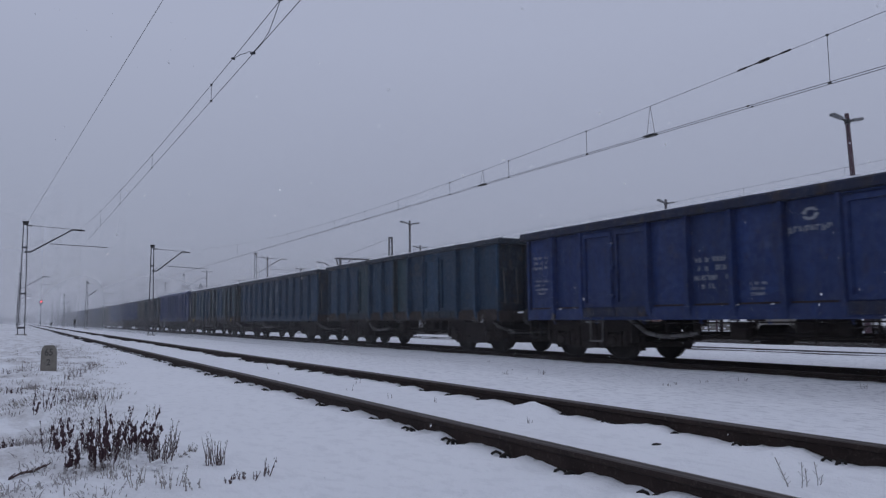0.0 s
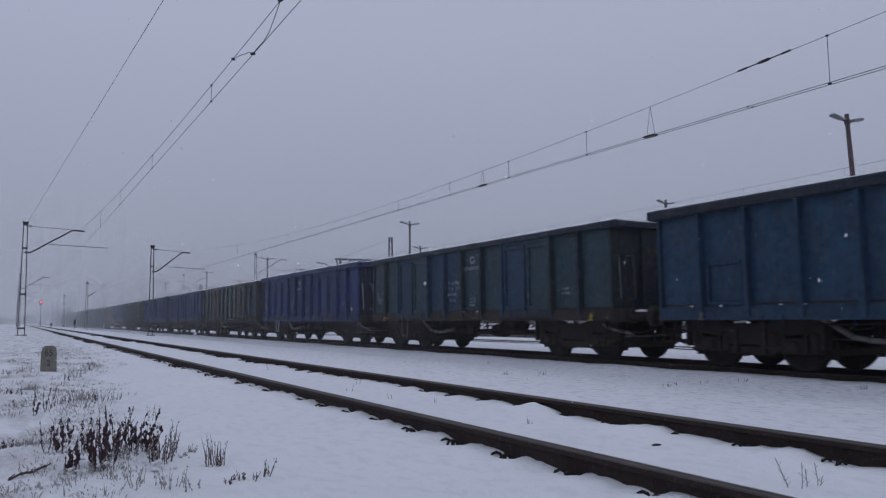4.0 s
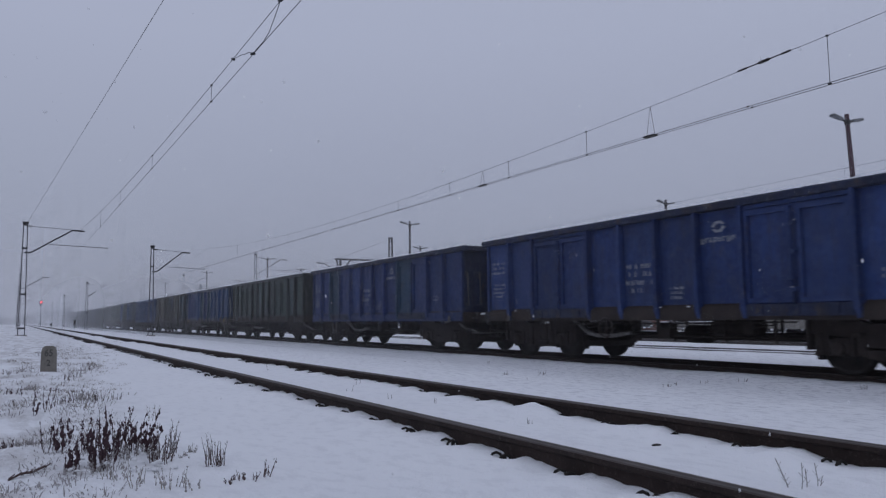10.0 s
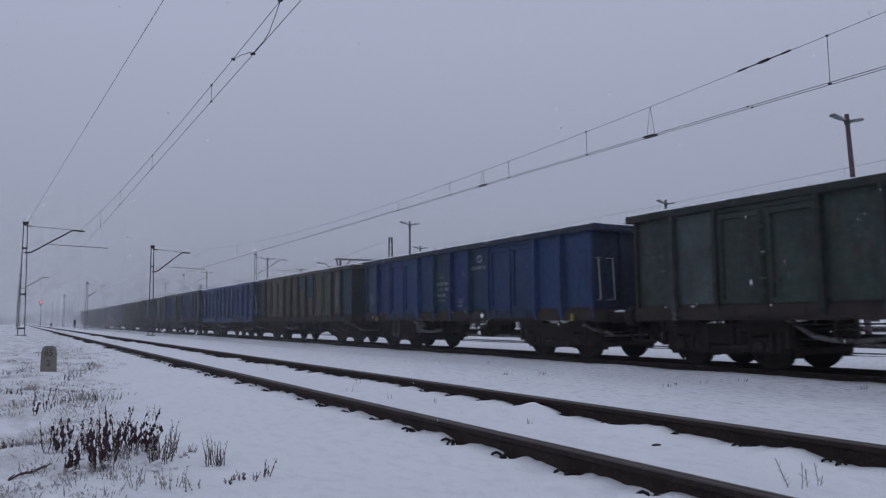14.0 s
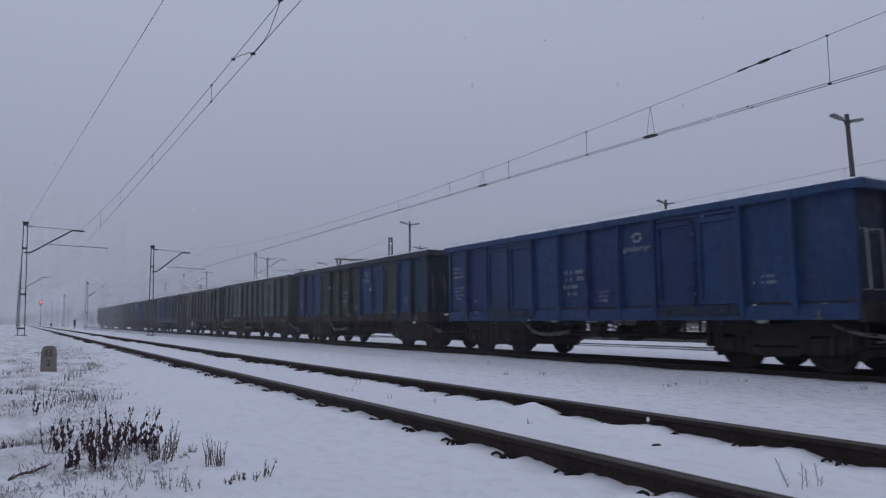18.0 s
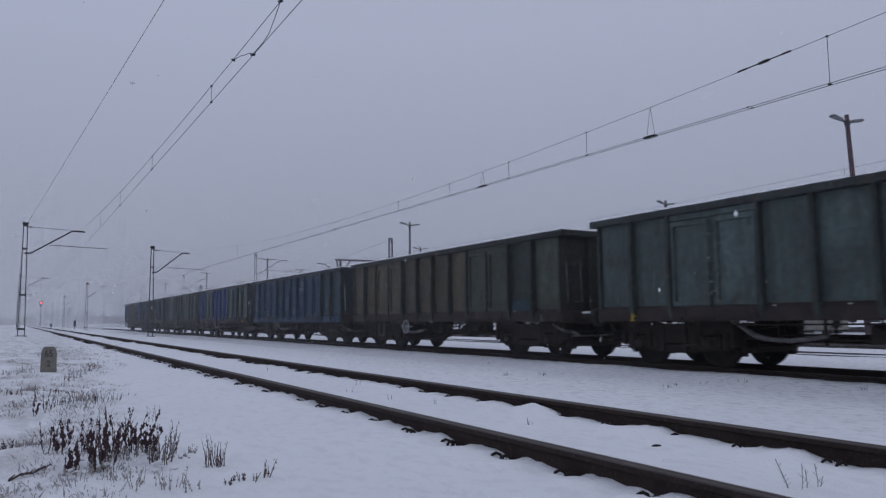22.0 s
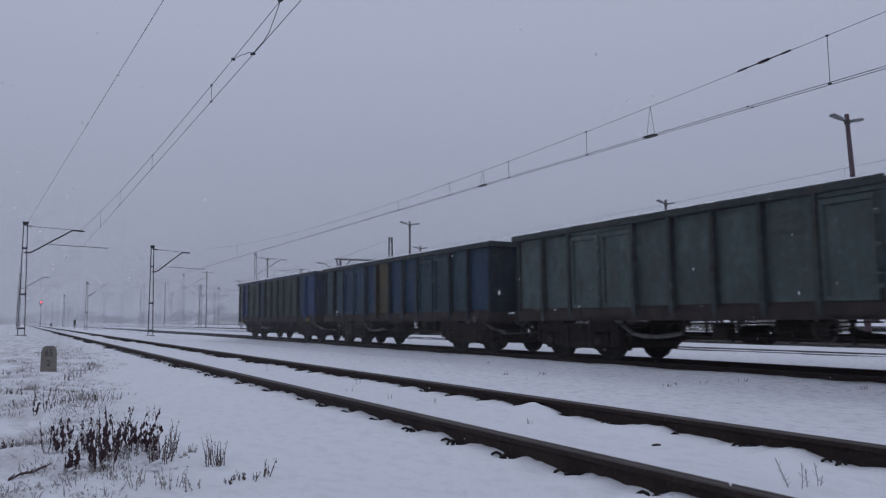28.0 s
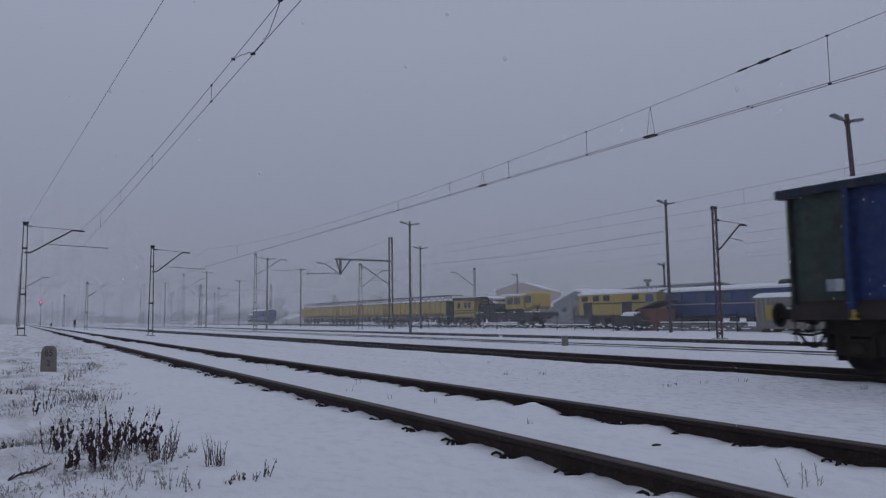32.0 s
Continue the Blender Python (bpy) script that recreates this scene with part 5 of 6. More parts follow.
def windows(parent, ys, x, z0, z1, w, frame_mat="mach_d", pane="glass"):
    for y in ys:
        bm = bmesh.new()
        box(bm, x - 0.03, x, y - w / 2, y + w / 2, z0, z1)
        win = part("window", bm, M[pane], parent)
        bm = bmesh.new()
        for a, b, c, d in ((y - w / 2 - 0.05, y - w / 2, z0, z1), (y + w / 2, y + w / 2 + 0.05, z0, z1), (y - w / 2, y + w / 2, z0 - 0.05, z0), (y - w / 2, y + w / 2, z1, z1 + 0.05)):
            box(bm, x - 0.05, x - 0.005, a, b, c, d)
        part("window_frame", bm, M[frame_mat], win)


def snow_roof(parent, y0, y1, x0, x1, z, thick=0.12):
    bm = bmesh.new()
    n = 9
    rows = [[bm.verts.new((x0 + (x1 - x0) * k / n, y, z + 0.30 * math.sin(math.pi * k / n) + thick)) for k in range(n + 1)] for y in (y0, y1)]
    low = [[bm.verts.new((x0 + (x1 - x0) * k / n, y, z + 0.30 * math.sin(math.pi * k / n))) for k in range(n + 1)] for y in (y0, y1)]
    for k in range(n):
        bm.faces.new((rows[0][k], rows[0][k + 1], rows[1][k + 1], rows[1][k]))
        bm.faces.new((low[0][k], low[1][k], low[1][k + 1], low[0][k + 1]))
        for j in (0, 1):
            bm.faces.new((rows[j][k], low[j][k], low[j][k + 1], rows[j][k + 1]))
    for k in (0, n):
        bm.faces.new((rows[0][k], rows[1][k], low[1][k], low[0][k]))
    bmesh.ops.recalc_face_normals(bm, faces=bm.faces[:])
    part("snow_layer", bm, M["snow"], parent, "white snow lying on the roof")


def hopper(y0, y1):
    g = thing("conveyor_wagon", (SX, 0, SZ), "yellow ballast conveyor wagon with a grey truss on top, parked", "works wagon", "parked works train")
    run_gear(g, y0 + 0.5, y1 - 0.5)
    n = 12
    w = (y1 - y0 - 1.0) / n
    for k in range(n):
        a, b = y0 + 0.5 + k * w + 0.02, y0 + 0.5 + (k + 1) * w - 0.02
        bm = bevel_box(-1.45, 1.45, a, b, 1.72, 3.25, 0.03)
        # the lower edge of each panel tapers to a chute
        q = [bm.verts.new(p) for p in ((-1.40, a + 0.06, 1.715), (-1.40, b - 0.06, 1.715), (-1.05, b - 0.30, 1.30), (-1.05, a + 0.30, 1.30),
                                       (1.40, a + 0.06, 1.715), (1.40, b - 0.06, 1.715), (1.05, b - 0.30, 1.30), (1.05, a + 0.30, 1.30))]
        for f in ((0, 3, 2, 1), (4, 5, 6, 7), (0, 4, 7, 3), (1, 2, 6, 5), (3, 7, 6, 2)):
            bm.faces.new([q[m] for m in f])
        part("hopper_panel", bm, M["mach_y"], g)
    bm = bmesh.new()
    for k in range(n + 1):
        y = y0 + 0.5 + k * w
        box(bm, -1.53, -1.452, y - 0.05, y + 0.05, 1.45, 3.3)
    part("rib_row", bm, M["mach_r"], g)
    # dark sheet added over the end face, for the shade of the gap
    if y0 < 90:
        part("end_plate", bevel_box(-1.46, 1.46, y0 + 0.42, y0 + 0.48, 1.12, 3.34, 0.02), M["mach_d"], g, "dark sheet for the shaded gap before the machine")
    bm = bmesh.new()
    for k in range(n):
        y = y0 + 0.5 + (k + 0.5) * w
        rod(bm, (-1.42, y - 0.45, 1.12), (-1.46, y + 0.05, 1.62), 0.045, 5)
        rod(bm, (-1.42, y + 0.45, 1.12), (-1.46, y - 0.05, 1.62), 0.045, 5)
        if k % 3 == 1:
            box(bm, -1.50, -1.30, y - 0.28, y + 0.28, 0.72, 1.30)
    part("strut_row", bm, M["mach_d"], g)
    bm = bmesh.new()
    for x in (-0.9, 0.9):
        rod(bm, (x, y0, 4.15), (x, y1, 4.15), 0.05, 5)
        rod(bm, (x, y0, 3.35), (x, y1, 3.35), 0.05, 5)
        m = 2 * n
        for k in range(m):
            a, b = y0 + (y1 - y0) * k / m, y0 + (y1 - y0) * (k + 1) / m
            rod(bm, (x, a, 3.35 if k % 2 else 4.15), (x, b, 4.15 if k % 2 else 3.35), 0.04, 4)
    part("truss", bm, M["mach_d"], g, "grey lattice truss")
    snow_roof(g, y0 + 0.6, y1 - 0.6, -0.8, 0.8, 3.28, 0.10)


for hy in (85.0, 104.8, 124.6):
    hopper(hy, hy + 19.2)

# machine with a cabin, an open engine deck under a sloping canopy, and a lookout cab
g = thing("track_machine", (SX, 0, SZ), "yellow track-laying machine with sloping canopy and snowy cab roof", "works vehicle", "parked works train")
run_gear(g, 66.2, 84.0)
part("cabin", bevel_box(-1.45, 1.45, 78.5, 83.5, 1.12, 3.48, 0.05), M["mach_y"], g)
windows(g, (79.6, 80.5, 82.2), -1.45, 2.35, 3.0, 0.50)
bm = bmesh.new()
for z in (1.62, 1.92):
    box(bm, -1.49, -1.452, 78.6, 83.4, z, z + 0.10)
box(bm, -1.52, -1.452, 78.5, 83.5, 3.30, 3.40)
part("stripe", bm, M["mach_d"], g, "dark stripes along the cabin")
bm = bmesh.new()
for x in (-1.5, 1.5):
    for dz in (0.0, 0.42):
        tube(bm, [(x, 83.6, 3.62 - dz * 0.2), (x, 75.4, 3.56 - dz), (x, 72.6, 1.95 - dz * 0.4)], 0.075, 6)
    for k in range(9):
        y = 78.2 - k * 0.55
        top = 3.56 if y > 75.4 else 3.56 - (75.4 - y) * 0.575
        rod(bm, (x, y, top), (x, y - 0.28, top - 0.42), 0.035, 4)
for y in (76.9, 75.2, 73.9):
    for x in (-1.42, 1.42):
        rod(bm, (x, y, 1.2), (x, y, 3.5 if y > 75 else 2.8), 0.05, 5)
part("canopy_frame", bm, M["mach_d"], g, "dark frame of the sloping canopy")
bm = bmesh.new()
v = [bm.verts.new(p) for x in (-1.5, 1.5) for p in ((x, 83.7, 3.66), (x, 75.4, 3.62), (x, 75.0, 3.42), (x, 75.0, 3.47), (x, 75.4, 3.72), (x, 83.7, 3.78))]
for f in ((0, 1, 2, 3, 4, 5), (11, 10, 9, 8, 7, 6), (0, 6, 7, 1), (1, 7, 8, 2), (2, 8, 9, 3), (3, 9, 10, 4), (4, 10, 11, 5), (5, 11, 6, 0)):
    bm.faces.new([v[k] for k in f])
bmesh.ops.recalc_face_normals(bm, faces=bm.faces[:])
part("snow_layer", bm, M["snow"], g, "snow lying on the canopy")
bm = bmesh.new()
box(bm, -1.2, 1.2, 71.9, 78.4, 1.12, 1.62)
box(bm, -1.0, 1.0, 74.4, 78.2, 1.62, 2.75)
box(bm, -1.25, -0.9, 76.6, 77.8, 1.62, 2.2)
lathe(bm, [(73.0, 0.1), (73.05, 0.34), (74.2, 0.34), (74.25, 0.1)], 10, "Y", (-0.9, 0, 1.95))
for y in (72.4, 74.6, 76.2):
    rod(bm, (-1.2, y, 1.7), (-1.2, y + 0.7, 2.5), 0.05, 5)
part("engine", bm, M["mach_d"], g, "dark engine and hoses on the open deck")
part("cab", bevel_box(-1.45, 1.45, 68.0, 71.6, 2.02, 3.50, 0.05), M["mach_y"], g)
windows(g, (69.2, 70.6), -1.45, 2.60, 3.25, 0.95, "mach_d", "pale_glass")
part("lookout", bevel_box(-1.40, 1.40, 66.2, 67.98, 1.95, 3.96, 0.30), M["mach_y"], g, "glazed lookout cab")
windows(g, (67.1,), -1.40, 2.75, 3.45, 0.85, "mach_d", "pale_glass")
bm = bevel_box(-1.65, 1.65, 67.9, 72.2, 3.52, 3.78, 0.06)
part("snow_layer", bm, M["snow"], g, "white snow lying on the cab roof")
bm = bmesh.new()
box(bm, -1.40, 1.40, 65.2, 72.0, 1.12, 1.60)
box(bm, -1.42, -1.0, 68.4, 71.4, 1.60, 2.02)
for y in (65.4, 66.3, 68.2, 71.8):
    rod(bm, (-1.38, y, 1.6), (-1.38, y, 2.45), 0.045, 5)
rod(bm, (-1.38, 65.4, 2.42), (-1.38, 66.3, 2.42), 0.035, 5)
rod(bm, (-1.3, 65.0, 2.6), (-1.3, 65.9, 1.5), 0.07, 6)
rod(bm, (-1.36, 66.6, 1.9), (-1.36, 69.0, 1.25), 0.06, 5)
box(bm, -1.46, -1.0, 68.2, 70.6, 0.50, 1.12)
box(bm, -1.46, -1.1, 73.5, 75.0, 0.45, 1.12)
part("deck", bm, M["mach_d"], g)
bm = bmesh.new()
for y in (65.3, 66.6, 67.4, 69.6, 72.2, 73.2, 76.6, 77.6):
    box(bm, -1.44, -1.22, y, y + 0.45, 1.605 if y < 72 else 1.625, 1.70)
part("snow_patch", bm, M["snow"], g)

# yellow motor car
g = thing("works_motor_car", (SX, 0, SZ), "yellow works motor car with dark doors and snow on its roof", "works vehicle", "parked works train")
run_gear(g, 47.6, 58.4)
part("body", bevel_box(-1.47, 1.47, 47.7, 58.4, 1.05, 3.25, 0.08), M["mach_y"], g)
snow_roof(g, 47.5, 58.5, -1.5, 1.5, 3.22, 0.14)
windows(g, (54.2, 55.7, 57.4, 50.3), -1.47, 2.62, 3.05, 0.75)
windows(g, (48.5,), -1.47, 2.35, 3.05, 1.0, "white", "pale_glass")
for y in (51.4, 56.95):
    bm = bmesh.new()
    box(bm, -1.495, -1.468, y - 0.68, y + 0.68, 1.06, 2.45)
    dr = part("door", bm, M["mach_d"], g, "dark sliding door")
    bm = bmesh.new()
    rod(bm, (-1.54, y - 0.72, 1.2), (-1.54, y - 0.72, 2.3), 0.025, 5)
    part("grab_rail", bm, M["white"], dr)
bm = bmesh.new()
box(bm, -1.49, -1.468, 52.15, 56.20, 2.26, 2.38)
box(bm, -1.49, -1.468, 47.8, 50.70, 2.26, 2.38)
box(bm, -1.50, -1.468, 47.75, 58.35, 1.04, 1.16)
part("stripe", bm, M["mach_d"], g)
bm = bmesh.new()
for y in (52.6, 53.4, 54.9, 49.2):
    box(bm, -1.482, -1.468, y - 0.02, y + 0.02, 1.16, 2.26)
    box(bm, -1.486, -1.468, y - 0.30, y + 0.30, 1.45, 1.52)
part("panel_joint", bm, M["mach_r"], g, "rusty panel joints and handles")
bm = bmesh.new()
box(bm, -1.40, 1.40, 58.4, 59.3, 1.0, 1.16)
for z in (1.6, 2.1):
    rod(bm, (-1.38, 58.4, z), (-1.38, 59.25, z), 0.025, 5)
rod(bm, (-1.38, 59.25, 1.1), (-1.38, 59.25, 2.15), 0.03, 5)
part("end_platform", bm, M["mach_d"], g)
bm = bmesh.new()
for k in range(5):
    rod(bm, (-1.2, 47.9 + k * 0.55, 3.3), (-1.2, 47.9 + k * 0.55, 3.75), 0.05, 5)
rod(bm, (-1.2, 47.7, 3.72), (-1.2, 50.3, 3.72), 0.06, 5)
part("roof_lamp_rack", bm, M["white"], g)

# stacked concrete beams in front of the coach, each with its load of snow
for sy, sz, sl in ((43.6, 0.10, 4.2), (43.3, 0.45, 3.6), (39.2, 0.10, 5.0), (38.9, 0.45, 4.6), (35.6, 0.10, 3.2)):
    g = thing("concrete_beam", (48.2, sy, ground_z(48.2, sy) + sz), "pale concrete beam lying under snow beside the siding", "beam", "stacked concrete beams")
    part("beam", bevel_box(-0.30, 0.30, -sl / 2, sl / 2, -0.12, 0.22, 0.03), M["stone"], g)
    part("snow_layer", bevel_box(-0.28, 0.28, -sl / 2 + 0.05, sl / 2 - 0.05, 0.222, 0.31, 0.04), M["snow"], g, "snow lying on the beam")

# blue coach
g = thing("passenger_coach", (SX, 0, SZ), "blue works coach with a snowy roof and pale stripe", "railway coach", "parked works train")
run_gear(g, 22.6, 46.6)
part("body", bevel_box(-1.45, 1.45, 22.5, 46.7, 1.0, 3.15, 0.10), M["coach"], g)
bm = bmesh.new()
box(bm, -1.475, -1.452, 22.6, 46.6, 1.98, 2.06)
part("stripe", bm, M["cream"], g, "thin cream stripe")
snow_roof(g, 22.4, 46.8, -1.5, 1.5, 3.12, 0.16)
windows(g, [24.5 + 2.6 * k for k in range(9)], -1.45, 2.25, 2.85, 1.0, "coach", "pale_glass")
bm = bmesh.new()
lathe(bm, [(34.0, 0.1), (34.1, 0.55), (35.6, 0.55), (35.7, 0.1)], 12, "Y", (-0.5, 0, 3.25))
part("roof_vent", bm, M["dark"], g)

# pale box wagon in front of the coach
g = thing("tool_container", (46.9, 0, ground_z(46.9, 32) - 0.02), "weathered pale grey steel container with a yellow panel", "container")
part("body", bevel_box(-1.0, 1.2, 28.5, 34.0, 0.25, 2.55, 0.05), M["stone"], g)
bm = bmesh.new()
for k in range(14):
    box(bm, -1.035, -1.001, 28.6 + k * 0.39, 28.76 + k * 0.39, 0.30, 2.50)
part("rib_row", bm, M["stone"], g)
bm = bmesh.new()
box(bm, -1.06, -1.037, 31.9, 33.1, 0.9, 1.9)
part("panel", bm, M["yellow"], g, "faded yellow panel")
snow_roof(g, 28.4, 34.1, -1.05, 1.25, 2.46, 0.07)
bm = bmesh.new()
for y in (29, 31, 33.5):
    box(bm, -0.9, 1.1, y - 0.1, y + 0.1, -0.05, 0.26)
part("skid", bm, M["wood"], g)

# brick hut with a sloping roof
g = thing("brick_hut", (48.6, 0, ground_z(48, 45) - 0.03), "small red brick hut with a dark lean-to roof", "hut")
part("wall", bevel_box(-0.9, 1.2, 44.9, 47.0, 0, 1.95, 0.02), M["brick"], g)
bm = bmesh.new()
v = [bm.verts.new(p) for p in ((-1.2, 44.6, 2.42), (1.4, 44.6, 2.55), (1.4, 47.3, 1.9), (-1.2, 47.3, 1.72), (-1.2, 44.6, 2.56), (1.4, 44.6, 2.7), (1.4, 47.3, 2.03), (-1.2, 47.3, 1.86))]
for f in ((0, 3, 2, 1), (4, 5, 6, 7), (0, 1, 5, 4), (1, 2, 6, 5), (2, 3, 7, 6), (3, 0, 4, 7)):
    bm.faces.new([v[k] for k in f])
part("roof", bm, M["mach_d"], g, "dark sloping roof")

# parked car with snow on it
g = thing("parked_car", (47.6, 0, ground_z(47, 48) - 0.02), "dark parked car covered with snow on roof and bonnet", "car")
bm = bmesh.new()
prof = [(-2.0, 0.35), (-2.05, 0.8), (-1.2, 0.95), (-0.6, 1.42), (0.9, 1.45), (1.6, 1.0), (2.0, 0.9), (2.02, 0.35)]
ring = [[bm.verts.new((x * (0.85 if z > 1.1 else 1), 47.6 + y, z)) for y, z in prof] for x in (-0.85, 0.85)]
n = len(prof)
bm.faces.new(ring[0])
bm.faces.new(ring[1][::-1])
for k in range(n):
    bm.faces.new((ring[0][k], ring[1][k], ring[1][(k + 1) % n], ring[0][(k + 1) % n]))
bmesh.ops.recalc_face_normals(bm, faces=bm.faces[:])
bmesh.ops.bevel(bm, geom=bm.edges[:], offset=0.05, segments=2, affect="EDGES")
part("body", bm, M["mach_d"], g)
snow_roof(g, 46.9, 48.5, -0.75, 0.75, 1.30, 0.10)
for s in (-0.8, 0.8):
    for y in (46.3, 48.9):
        bm = bmesh.new()
        lathe(bm, [(s - 0.1, 0.18), (s - 0.1, 0.32), (s + 0.1, 0.32), (s + 0.1, 0.18)], 14, "X", (0, y, 0.32))
        part("wheel", bm, M["rub"], g)

# ---- buildings behind the yard ----


def gabled(name, x0, x1, y0, y1, eave, ridge, wall_mat, label, along_x=True, doors=(), wins=(), roof_mat="snow", yaw=0.0):
    """A gabled building with a snowy roof; its gable faces -x when the ridge runs along x."""
    z = ground_z(x0, y0) - 0.1
    g = thing(name, pose(x0, y0, z, 0, 0, yaw), label, "building", "buildings by the yard")
    w, d = y1 - y0, x1 - x0
    bm = bmesh.new()
    if along_x:
        out = [(0, 0, 0), (0, w, 0), (0, w, eave), (0, w / 2, ridge), (0, 0, eave)]
        back = [(d, y, zz) for _, y, zz in out]
    else:
        out = [(0, 0, 0), (d, 0, 0), (d, 0, eave), (d / 2, 0, ridge), (0, 0, eave)]
        back = [(x, w, zz) for x, _, zz in out]
    a = [bm.verts.new(p) for p in out]
    b = [bm.verts.new(p) for p in back]
    bm.faces.new(a)
    bm.faces.new(b[::-1])
    for k in range(5):
        bm.faces.new((a[k], b[k], b[(k + 1) % 5], a[(k + 1) % 5]))
    bmesh.ops.recalc_face_normals(bm, faces=bm.faces[:])
    part("wall", bm, M[wall_mat], g)
    for side in (0, 1):
        bm = bmesh.new()
        if along_x:
            e = (-0.4, w + 0.4 if side else -0.4, eave - 0.15)
            r = (-0.4, w / 2, ridge + 0.05)
            pts = [e, r, (d + 0.4, r[1], r[2]), (d + 0.4, e[1], e[2])]
        else:
            e = (d + 0.4 if side else -0.4, -0.4, eave - 0.15)
            r = (d / 2, -0.4, ridge + 0.05)
            pts = [e, r, (r[0], w + 0.4, r[2]), (e[0], w + 0.4, e[2])]
        lo = [bm.verts.new(p) for p in pts]
        hi = [bm.verts.new((p[0], p[1], p[2] + 0.28)) for p in pts]
        bm.faces.new(lo)
        bm.faces.new(hi[::-1])
        for k in range(4):
            bm.faces.new((lo[k], hi[k], hi[(k + 1) % 4], lo[(k + 1) % 4]))
        bmesh.ops.recalc_face_normals(bm, faces=bm.faces[:])
        part("roof", bm, M[roof_mat], g, "snow-covered roof slope" if roof_mat == "snow" else "dull grey roof slope")
    for y, zz, ww, hh in wins:
        bm = bmesh.new()
        box(bm, -0.04, 0.01, y - ww / 2, y + ww / 2, zz, zz + hh)
        part("window", bm, M["glass"], g)
    for y, ww, hh in doors:
        bm = bmesh.new()
        box(bm, -0.05, 0.01, y - ww / 2, y + ww / 2, 0, hh)
        part("door", bm, M["mach_d"], g)
    return g


gabled("warehouse", 113.3, 140.3, 143.5, 155.8, 8.3, 10.1, "hall", "large beige warehouse with a snow-covered gable roof", True, ((6.2, 4, 4.5),), ((2.5, 5, 1.6, 1.2), (9.8, 5, 1.6, 1.2)), "snow", 42.0)
gabled("shed", 80, 104, 86.5, 99.0, 3.6, 5.6, "shed", "grey shed with a snowy gable roof", True, ((6, 3, 3),), ((9.5, 2.2, 1, 0.8), (6.2, 3.9, 0.8, 0.7)))
gabled("shed", 92, 108, 99.0, 118.0, 3.4, 5.2, "shed", "low grey shed under deep snow", False, (), ((4, 1.5, 1.2, 1), (9, 1.5, 1.2, 1), (14, 1.5, 1.2, 1)))
gabled("factory_hall", 190, 230, 169, 207, 10.2, 12.4, "slate", "long grey factory hall far behind the yard", False, (), tuple((4 + 6 * k, 5, 2.4, 1.6) for k in range(6)), "slate")
gabled("house", 63.5, 69.5, 189, 197, 1.4, 2.6, "hall", "low house with a snowy roof across the yard", False, (), ((2, 0.8, 0.8, 0.8), (5, 0.8, 0.8, 0.8)))
gabled("house", 66, 72, 300, 306, 2.0, 3.2, "hall", "low house with a snowy roof across the yard", False, (), ((4, 1.2, 1, 1),))
g = thing("water_tower", (190, 183, 11.4), "small roof tower with a wide head on the far hall", "tower")
bm = bmesh.new()
lathe(bm, [(-0.8, 0.6), (0.9, 0.6), (1.1, 1.3), (2.0, 1.6), (2.1, 0.3)], 12, "Z")
part("tank", bm, M["shed"], g)

# blue shunting engine further up the siding
g = thing("shunting_engine", (SX, 0, SZ), "small blue shunting engine with snow on its roof", "locomotive", "parked works train")
run_gear(g, 169.5, 184.0)
part("hood", bevel_box(-1.2, 1.2, 179.6, 184.0, 1.1, 2.3, 0.1), M["coach"], g)
part("cab", bevel_box(-1.45, 1.45, 169.8, 179.6, 1.1, 3.25, 0.1), M["coach"], g)
snow_roof(g, 179.8, 184.0, -1.3, 1.3, 2.28, 0.12)
snow_roof(g, 169.7, 179.7, -1.5, 1.5, 3.2, 0.2)
windows(g, (170.8, 172.4), -1.45, 2.3, 2.95, 0.8)

# ---- far woods and bare trees ----


def bare_tree(x, y, h, seed):
    """A leafless tree: tapered trunk, forking limbs and a crown of fine twigs."""
    rr = random.Random(seed)
    g = thing("bare_tree", (x, y, ground_z(x, y) - 0.1), "leafless winter tree with fine grey twigs", "tree", "bare trees")
    trunk, crown = bmesh.new(), bmesh.new()

    def grow(bm, a, d, length, r, depth):
        b = a + d * length
        rod(bm, a, b, r, 5 if depth < 2 else 3, r * 0.6, 0, False)
        if depth >= 5:
            return
        for _ in range(3 if depth < 4 else 4):
            e = (d + Vector((rr.uniform(-0.75, 0.75), rr.uniform(-0.75, 0.75), rr.uniform(-0.1, 0.55)))).normalized()
            grow(crown if depth > 0 else trunk, a.lerp(b, rr.uniform(0.6, 1.0)), e, length * rr.uniform(0.55, 0.78), max(r * 0.55, 0.012), depth + 1)

    grow(trunk, Vector((0, 0, 0)), Vector((rr.uniform(-0.05, 0.05), rr.uniform(-0.05, 0.05), 1)).normalized(), h * 0.36, h * 0.02, 0)
    part("trunk", trunk, M["wood"], g)
    part("crown", crown, M["twig"], g, "crown of bare twigs")


for k, (tx, ty, th) in enumerate(((62, 262, 8), (66, 274, 9), (70, 150, 8), (63, 160, 7), (74, 184, 9), (68, 215, 9), (72, 240, 10), (80, 262, 11), (60, 250, 8),
                                  (95, 128, 8), (150, 150, 10), (78, 130, 7))):
    bare_tree(tx, ty, th, 300 + k)


